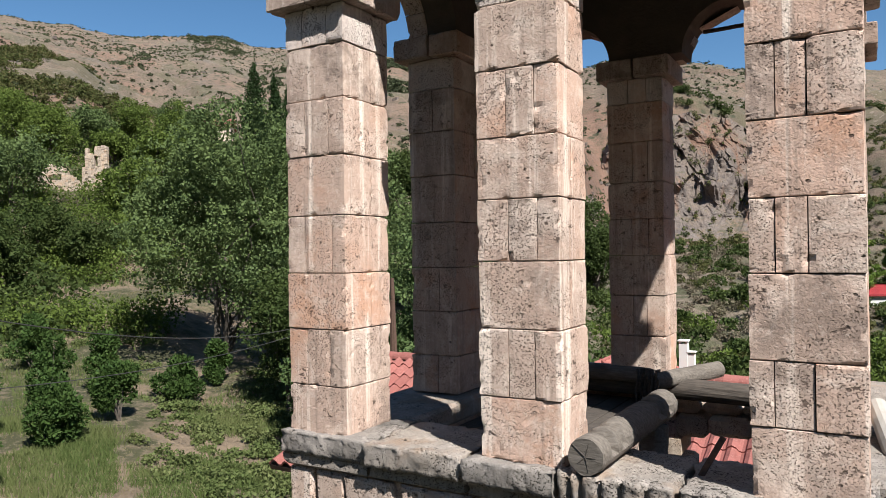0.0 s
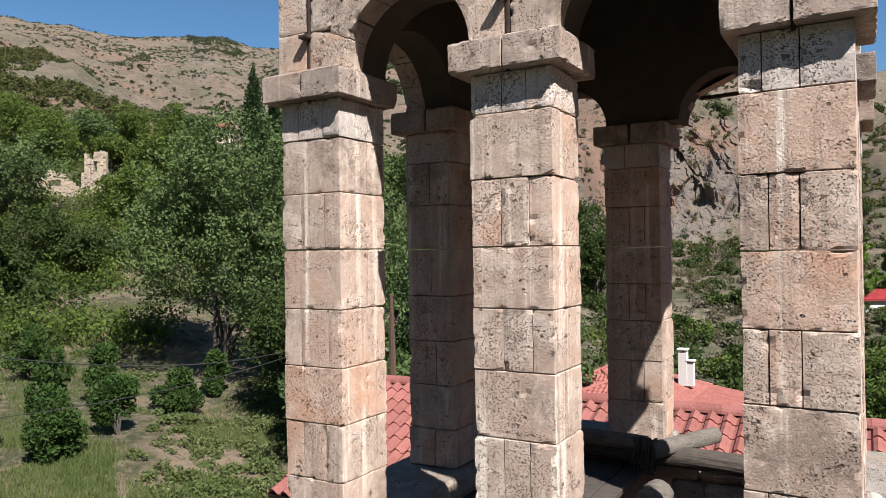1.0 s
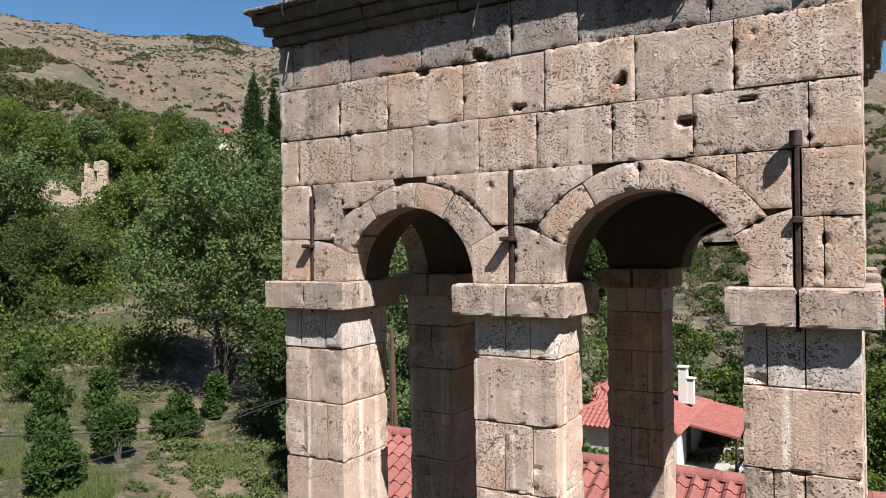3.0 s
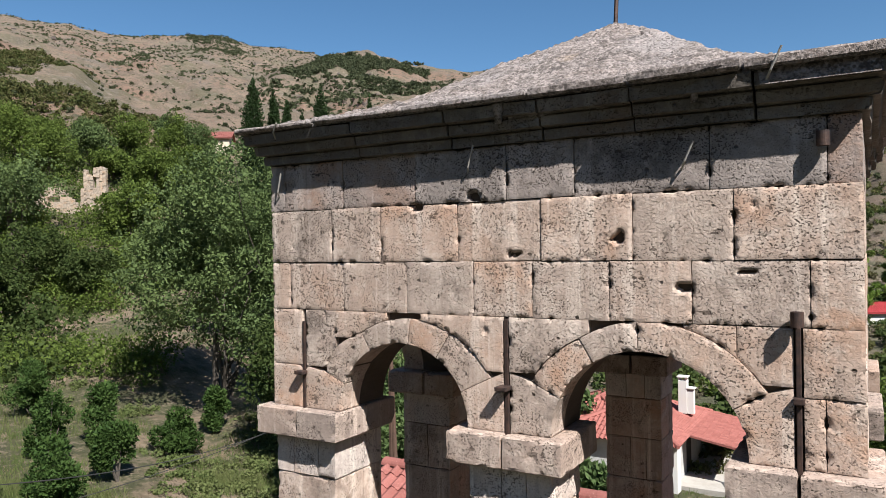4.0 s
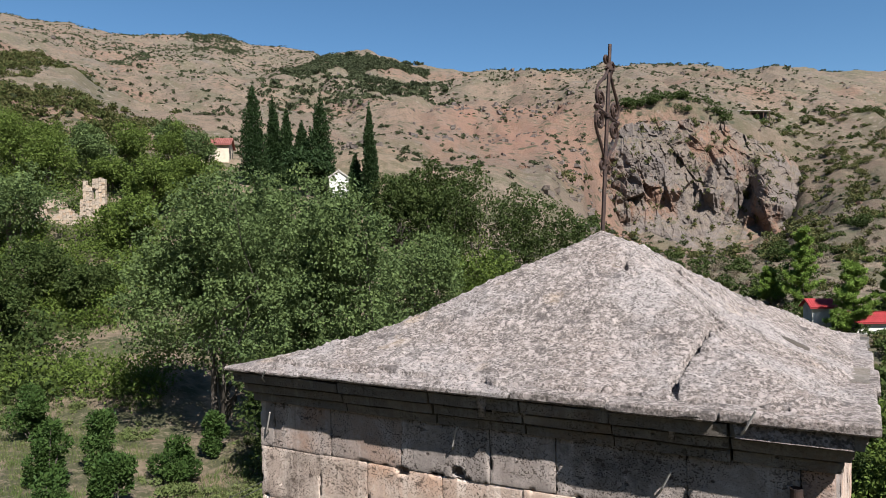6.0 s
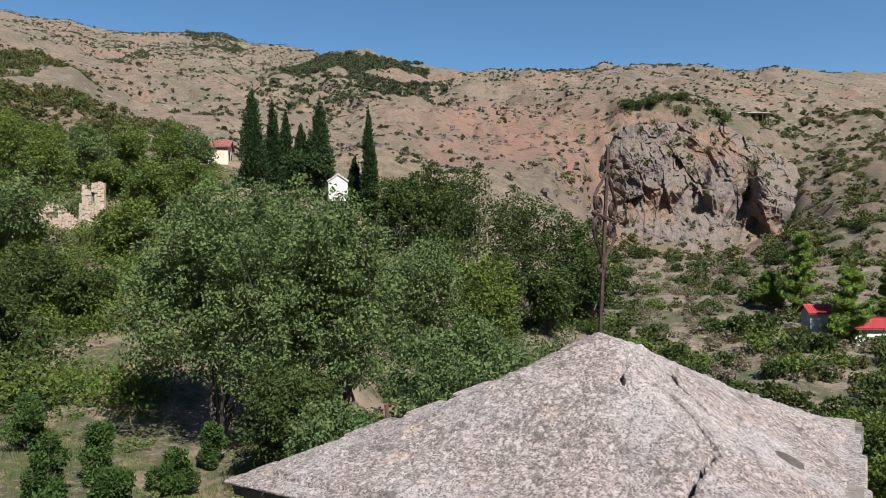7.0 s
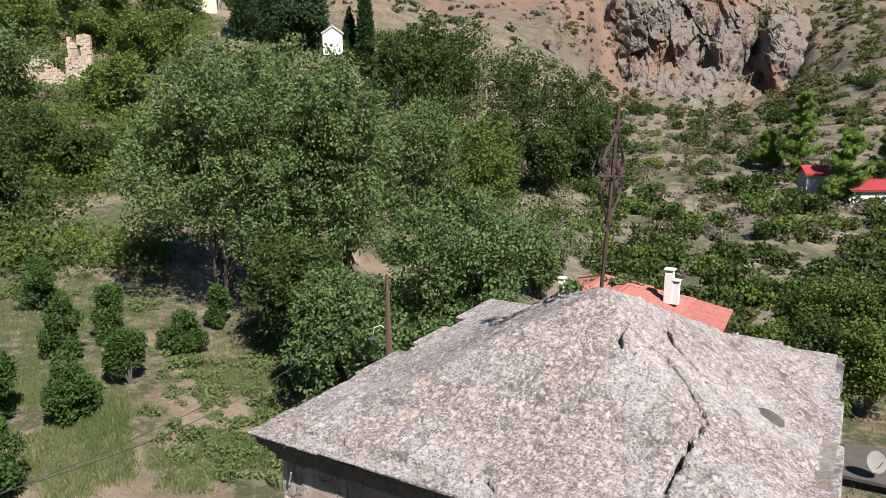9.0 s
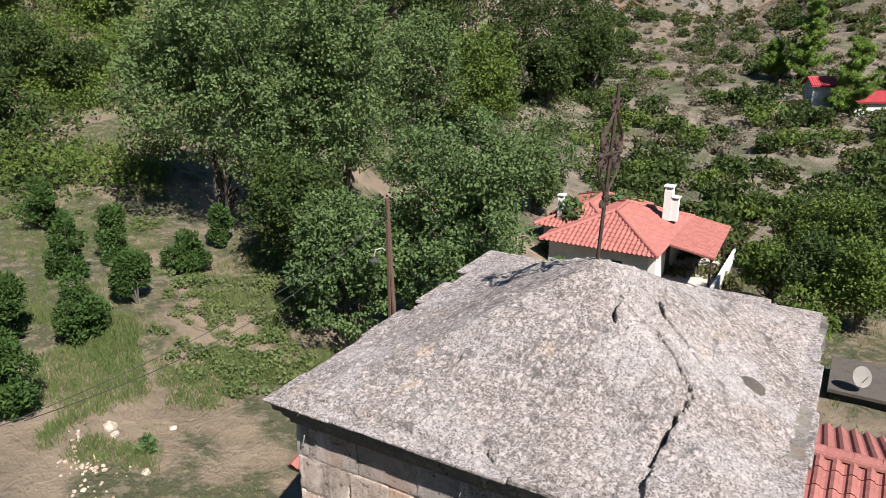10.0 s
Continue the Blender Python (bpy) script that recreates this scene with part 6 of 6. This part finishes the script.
def pine(bearing, depth, height, wide, seed):
    """A pine with tiers of upswept feathery boughs."""
    x, y, z = stand(bearing, depth, 0.2)
    rs = np.random.RandomState(seed)
    root = thing("pine", (x, y, z), "light green pine with feathery branches", "pine tree", "pines by the road")
    part("trunk", tube_bm([(x, y, z), (x + 0.1, y, z + height * 0.5), (x, y, z + height * 0.95)], [0.16, 0.11, 0.03], 8), M_BARK, root)
    cs, rd = [], []
    for t in np.linspace(0.16, 0.97, 34):
        w = wide * 0.5 * (1.08 - t) ** 0.7 * rs.uniform(0.75, 1.25)
        a = rs.uniform(0, 6.283)
        for q in (0.25, 0.6, 0.95):
            cs.append((x + w * q * math.cos(a), y + w * q * math.sin(a), z + height * t + 0.35 * w * q * q))
            rd.append((0.55 * (1.2 - q * 0.5), 0.55 * (1.2 - q * 0.5), 0.3))
    leaf_mesh("crown", leaf_arrays(cs, np.array(rd), 15000, 0.085, rs, 0.2, 1, -0.7, 6.0), M_PINE, root)


for k, (b, d, h, w) in enumerate(((26.3, 92, 10.5, 6.4), (29.4, 78, 8.6, 5.4), (31.8, 92, 7.5, 4.0), (24.2, 96, 5.0, 3.4))):
    pine(b, d, h, w, 72 + k)
# trees of the left slope
rs = np.random.RandomState(3)
for k, (b, d, h, s) in enumerate(((-31, 58, 8, 4), (-28.5, 75, 7, 3.6), (-30.5, 84, 7.5, 4), (-26, 84, 6, 3.2), (-23, 90, 7, 3.4), (-20.5, 95, 7, 3.2), (-18.6, 96, 6, 2.8), (-31.5, 100, 7, 4), (-28.6, 112, 6, 3.5), (-26.2, 122, 5, 3), (-23.5, 60, 5.5, 3), (-22, 70, 6, 3),
                                   (-33, 120, 7, 4), (-19.8, 76, 6, 3.0), (-34, 40, 5, 2.3), (-20.6, 112, 6, 3), (-24.8, 76, 5, 2.5))):
    tree(stand(b, d), h, 0.5, s, "leafy green tree on the hillside", M_BUSH if k % 3 else M_TREE, 80 + k, 6800, 0.155, 300, 0.2)
for k, (b, d, h, s) in enumerate(((26.2, 34, 4.4, 2.1), (29.0, 32, 4.8, 2.5), (32.2, 30, 5.0, 2.6), (28.0, 39, 5.0, 2.3), (30, 37, 6, 2.8), (33.5, 36, 6, 3), (29, 25.5, 3.6, 1.7))):
    tree(stand(b, d), h, 0.3, s, "dark green leafy tree in the valley", M_OAK if k % 2 else M_BUSH, 110 + k, 7600, 0.105, 260, 0.14)
for k, (b, d, w, h) in enumerate(((14.5, 43.5, 4.5, 3.2), (12.5, 44, 4.0, 3.2), (17.4, 43.5, 3.2, 2.2), (10.4, 41, 3.4, 3.4), (9.2, 32.0, 2.6, 2.2), (11.5, 31.0, 2.6, 1.8))):
    bush(stand(b, d), w, h, "bright green vine bush beside the house", M_WALNUT, 130 + k, 2600, 0.2)
for k, (b, d, h, s) in enumerate(((-32, 50, 6.5, 3.2), (-29.2, 53, 5.2, 3.0), (-26.4, 52, 4.2, 2.4), (-32.5, 43, 5.0, 2.2))):
    tree(stand(b, d), h, 0.2, s, "dark green tree at the terrace edge", M_OAK, 180 + k, 9000, 0.13, 300, 0.15)
# the planted rows in the yard
for k, (b, d, w, h) in enumerate(((-29.7, 32.2, 2.2, 2.5), (-25.5, 29.2, 1.9, 2.2), (-20.5, 28.6, 1.9, 1.7), (-17.8, 31.9, 1.5, 2.0), (-24.6, 25.0, 1.8, 2.1), (-28.9, 26.9, 1.8, 2.4), (-28.8, 22.0, 2.0, 2.2), (-33.5, 21.5, 1.9, 2.3), (-34.5, 18.1, 2.0, 2.3))):
    bush(stand(b, d), w, h, "glossy dark green laurel bush in the dry yard", M_LAUREL, 150 + k, 5200, 0.07, group="planted bushes")
bush(stand(-25.6, 16.9), 0.55, 0.45, "small bright green seedling on bare soil", M_WALNUT, 170, 160, 0.1, "seedling")

# ---- uncounted growth ----
thicket("hedge", ((-33, -22, 37, 41, 30), (-29.8, -24, 58, 62.5, 40), (-33, -29.8, 52, 66, 60), (-24, -20, 52, 66, 50), (-29.8, -24, 50, 58, 70), (-33, -17, 67, 100, 260), (-21, -14, 46, 62, 50)), "dense green hedge and bramble on the terraces", M_BUSH, 200, 0.13, 190, 1.5)
thicket("dark_hedge", ((-33, -20, 68, 100, 100), (-33, -28, 36, 48, 40), (-16, 2, 48, 82, 130), (-9, 13, 60, 90, 190), (-2, 13, 84, 104, 120)), "dark green undergrowth below the trees", M_OAK, 201, 0.2, 105, 1.6)
thicket("brambles", ((-23, -11, 20, 28, 120), (-33, -22, 33, 40, 90), (-16, -8, 28, 34, 60)), "low tangled green brambles in the yard", M_BRAMBLE, 217, 0.075, 150, 0.42, tall=0.6)
thicket("valley_scrub", ((13, 34, 50, 82, 200), (8, 34, 80, 125, 200), (13, 34, 38, 54, 170)), "low green and brown scrub on the valley side", M_SCRUB, 202, 0.19, 150, 1.0, patchy=11)
thicket("valley_bushes", ((12, 34, 44, 78, 60), (10, 34, 78, 150, 95)), "dark green rounded bushes on the valley side", M_OAK, 203, 0.27, 420, 1.9)
thicket("light_bushes", ((12, 34, 44, 78, 36), (10, 34, 78, 130, 30)), "light green rounded bushes on the valley side", M_BUSH, 212, 0.22, 300, 1.5)
thicket("dry_shrubs", ((14, 34, 56, 140, 420),), "grey brown dry shrubs on the valley side", M_DRY, 213, 0.2, 110, 1.0)
thicket("hill_bushes", ((-33, 34, 130, 420, 5200), (12, 34, 235, 262, 45)), "scattered dark bushes on the bare hills", M_FAR, 204, 0.36, 30, 0.8, patchy=30, sparse=-0.16)
thicket("far_bushes", ((-33, 34, 420, 900, 13000),), "far dark shrubs dotted over the ridges", M_FAR, 205, 0.75, 10, 1.2, patchy=70, sparse=-0.08)
thicket("spur_scrub", ((-33, -25.5, 122, 245, 950), (-26, -20, 125, 200, 300)), "green scrub over the near spur", M_SCRUB, 214, 0.36, 90, 1.8, patchy=45, sparse=-0.14)
thicket("ridge_scrub", ((-12.5, -6.6, 430, 560, 4600), (-6.6, -1.0, 400, 556, 2600), (-14, 1, 300, 480, 1300)), "dense dark green scrub over the domed hill", M_FAR, 208, 1.0, 14, 1.8, patchy=22, sparse=-0.13)
thicket("far_scrub", ((-19.5, -15.5, 700, 890, 900), (-27, -22, 480, 620, 500)), "dark green scrub patches on the far ridge", M_FAR, 215, 0.9, 14, 2.0, patchy=60)
thicket("crest_bushes", ((14.0, 21.5, 246.5, 254, 34), (22, 33, 256, 300, 22)), "large dark bushes along the cliff top", M_OAK, 207, 0.4, 220, 2.3)
thicket("scree_bushes", ((9, 28, 165, 192, 80), (24, 34, 120, 300, 420)), "green shrubs at the foot of the cliff", M_SCRUB, 206, 0.4, 80, 1.5)


def hill_rocks(areas, seed):
    """Uncounted grey boulders and outcrops on the open slopes."""
    rs = np.random.RandomState(seed)
    out = []
    cube = np.array([(a, b, c) for c in (-1, 1) for b in (-1, 1) for a in (-1, 1)], float)
    for b0, b1, d0, d1, n, size in areas:
        b, d = rs.uniform(b0, b1, n), np.sqrt(rs.uniform(d0 ** 2, d1 ** 2, n))
        s = d * np.tan(np.radians(b))
        x, y = EYE[0] + d * AHEAD[0] + s * ASIDE[0], EYE[1] + d * AHEAD[1] + s * ASIDE[1]
        keep = fractal(x / 22 + seed, y / 22, 4) > 0.1
        x, y = x[keep], y[keep]
        r = size * (0.4 + rs.rand(len(x)) ** 2 * 1.3)
        v = cube[None] * rs.uniform(0.55, 1.0, (len(x), 8, 3)) * np.stack([r, r * 0.8, r * 0.6], -1)[:, None]
        a = rs.uniform(0, 6.283, len(x))[:, None]
        v = np.stack([v[..., 0] * np.cos(a) - v[..., 1] * np.sin(a), v[..., 0] * np.sin(a) + v[..., 1] * np.cos(a), v[..., 2] + 0.35 * v[..., 0]], -1)
        out.append((v + np.stack([x, y, ground_z(x, y) + r * 0.15], -1)[:, None]).reshape(-1, 3))
    verts = np.concatenate(out)
    box = np.array([(0, 2, 3, 1), (4, 5, 7, 6), (0, 1, 5, 4), (2, 6, 7, 3), (0, 4, 6, 2), (1, 3, 7, 5)])
    faces = (box[None] + (np.arange(len(verts) // 8) * 8)[:, None, None]).reshape(-1, 4)
    tagged(quads("hill_rocks", verts, faces, M_CLIFF), "grey broken rocks strewn over the hill slopes", "rocks", kind="stuff")


hill_rocks(((-10, 13, 140, 330, 900, 0.75), (-33, 34, 250, 480, 700, 0.8), (8, 30, 160, 196, 400, 0.6), (-33, 10, 480, 880, 500, 1.3)), 216)


def ledge_bushes(n, seed):
    rs = np.random.RandomState(seed)
    at = LEDGES[rs.randint(len(LEDGES), size=n)]
    r = 0.5 + 1.4 * rs.rand(n) ** 2.5
    cs = np.repeat(at, 3, 0) + rs.normal(size=(n * 3, 3)) * np.repeat(r, 3)[:, None] * 0.45
    ob = leaf_mesh("ledge_bushes", leaf_arrays(cs, np.repeat(r, 3) * 0.6, n * 40, 0.36, rs, 0.3), M_SCRUB)
    return tagged(ob, "small green shrubs rooted on the cliff ledges", "shrubs", kind="stuff")


ledge_bushes(330, 209)


def tufts(name, areas, label, material, seed, high, width, per=9):
    rs = np.random.RandomState(seed)
    out = []
    for b0, b1, d0, d1, n in areas:
        b, d = rs.uniform(b0, b1, n), np.sqrt(rs.uniform(d0 ** 2, d1 ** 2, n))
        s = d * np.tan(np.radians(b))
        x, y = EYE[0] + d * AHEAD[0] + s * ASIDE[0], EYE[1] + d * AHEAD[1] + s * ASIDE[1]
        keep = fractal(x / 2.6 + seed, y / 2.6, 3) > -0.02
        x, y = np.repeat(x[keep], per), np.repeat(y[keep], per)
        x, y = x + rs.normal(size=len(x)) * 0.12, y + rs.normal(size=len(x)) * 0.12
        z = ground_z(x, y) - 0.03
        a = rs.uniform(0, 6.283, len(x))
        h = high * rs.uniform(0.4, 1.2, len(x))
        w = width * rs.uniform(0.6, 1.3, len(x))
        tilt = rs.normal(size=(2, len(x))) * 0.3 * h
        cx, sx = np.cos(a) * w, np.sin(a) * w
        out.append(np.stack([np.stack([x - cx, y - sx, z], -1), np.stack([x + cx, y + sx, z], -1),
                             np.stack([x + tilt[0] * 0.5 + cx * 0.7, y + tilt[1] * 0.5 + sx * 0.7, z + h * 0.6], -1),
                             np.stack([x + tilt[0], y + tilt[1], z + h], -1)], 1).reshape(-1, 3))
    ob = leaf_mesh(name, np.concatenate(out), material)
    return tagged(ob, label, "grass", kind="stuff")


tufts("green_grass", ((-33, -8, 21, 34, 3400), (-33, -25, 16, 24, 2600), (-24, -9, 19, 27, 3600), (-12, 12, 14, 40, 2200), (12, 34, 20, 44, 2500), (-33, -20, 34, 52, 1800)), "rough green grass in the yard", M_GRASS, 210, 0.24, 0.013, 9)
tufts("dry_grass", ((-33, -6, 12, 34, 2200), (-33, -20, 44, 52, 900), (5, 34, 40, 90, 2600)), "dry straw-coloured grass in the yard", M_STRAW, 211, 0.09, 0.011, 8)


# ---- rocks, pole, lamp and cables ----
def rock(x, y, z, size, seed, label="pale rounded field stone on dry soil"):
    rs = np.random.RandomState(seed)
    bm = bmesh.new()
    bmesh.ops.create_icosphere(bm, subdivisions=2, radius=size)
    f = rs.uniform(0.6, 1.1, 3)
    for v in bm.verts:
        n = noise.noise(v.co * (1.7 / size) + Vector((seed, 0, 0)))
        v.co = Vector((v.co.x * f[0], v.co.y * f[1], v.co.z * f[2] * 0.75)) * (1 + 0.35 * n)
    bmesh.ops.translate(bm, verts=bm.verts, vec=(x, y, z + size * 0.25))
    me = bpy.data.meshes.new("rock")
    bm.to_mesh(me)
    bm.free()
    me.materials.append(M_RUIN)
    tagged(new("rock", me), label, "rock", "stones in the yard")


rs = np.random.RandomState(31)
for k, (b, d, s) in enumerate(((-28.1, 17.6, 0.26), (-27.8, 17.3, 0.16), (-23.4, 18.0, 0.12), (-21.4, 20.7, 0.1), (-26.0, 15.9, 0.12))):
    rock(*stand(b, d), s, 300 + k)
for k in range(60):
    rock(*stand(-30.2 + rs.normal() * 1.0, 16.0 + rs.normal() * 0.7), rs.uniform(0.03, 0.08), 320 + k, "pale broken rubble stone on dry soil")

px, py, pz = -10.99, 13.75, -4.8
post = thing("utility_pole", (px, py, pz), "brown wooden utility pole with a small lamp", "pole")
part("pole", tube_bm([(px + 0.35, py - 0.1, pz), (px + 0.1, py, -1.0), (px, py, 1.86)], [0.085, 0.075, 0.065], 10), M_POLE, post)
part("plank", box_bm(px + 0.02, px + 0.1, py - 0.16, py - 0.1, -2.5, 1.2, 0.005), M_POLE, post)
arm = part("lamp_arm", tube_bm([(px, py - 0.05, 0.1), (px - 0.12, py - 0.2, 0.28), (px - 0.3, py - 0.3, 0.2), (px - 0.34, py - 0.32, -0.05)], 0.02, 6), M_CONC, post)
part("lamp_shade", tube_bm([(px - 0.34, py - 0.32, 0.0), (px - 0.34, py - 0.32, -0.08), (px - 0.34, py - 0.32, -0.15)], [0.03, 0.06, 0.17], 12), M_DARK, post, "green enamel lamp shade")


def cable(a, b, sag, label):
    a, b = Vector(a), Vector(b)
    pts = [tuple(a + (b - a) * t - Vector((0, 0, sag * 4 * t * (1 - t)))) for t in np.linspace(0, 1, 22)]
    bm = tube_bm(pts, 0.0085, 5)
    me = bpy.data.meshes.new("cable")
    bm.to_mesh(me)
    bm.free()
    me.materials.append(M_DARK)
    tagged(new("cable", me), label, "cable")


ex, ey = spot(-34, 9.0)
cable((px, py, 1.5), (ex, ey, 1.9), 0.75, "black overhead cable running from the pole")
cable((px, py, 1.3), (ex - 2.5, ey + 0.5, 0.6), 0.5, "thin black overhead cable below another")

# ---- the shed with a satellite dish ----
shed = thing("shed", (2.6, 24.5, -7.6), "dark shed with a flat blackened roof", "shed")
part("wall", box_bm(1.9, 4.6, 23.4, 26.0, -7.6, -6.0), M_DARK, shed)
part("roof", box_bm(1.8, 4.7, 23.2, 26.2, -6.0, -5.85, 0.02), M_CHAR, shed)
dish = thing("satellite_dish", (2.8, 23.5, -5.85), "white satellite dish on a shed roof", "dish")
part("mast", tube_bm([(2.8, 23.6, -5.9), (2.8, 23.6, -5.4)], 0.025, 8), M_CONC, dish)
bm = bmesh.new()
axis = Vector((0.5, -0.75, 0.43)).normalized()
turn = axis.to_track_quat("Z", "Y").to_matrix().to_4x4()
rings = []
for i in range(7):
    r = 0.36 * i / 6
    rings.append([bm.verts.new(Matrix.Translation((2.8, 23.5, -5.25)) @ turn @ Vector((r * math.cos(a), r * math.sin(a) * 1.08, 0.35 * r * r))) for a in (2 * math.pi * k / 24 for k in range(24))])
for r0, r1 in zip(rings[1:], rings[2:]):
    for k in range(24):
        bm.faces.new((r0[k], r0[(k + 1) % 24], r1[(k + 1) % 24], r1[k]))
bm.faces.new(rings[1])
bmesh.ops.solidify(bm, geom=bm.faces[:], thickness=0.015)
part("reflector", bm, M_CONC, dish)
part("feed_arm", tube_bm([Vector((2.8, 23.5, -5.6)), Vector((2.8, 23.5, -5.25)) + axis * 0.35], 0.012, 6), M_IRON, dish)
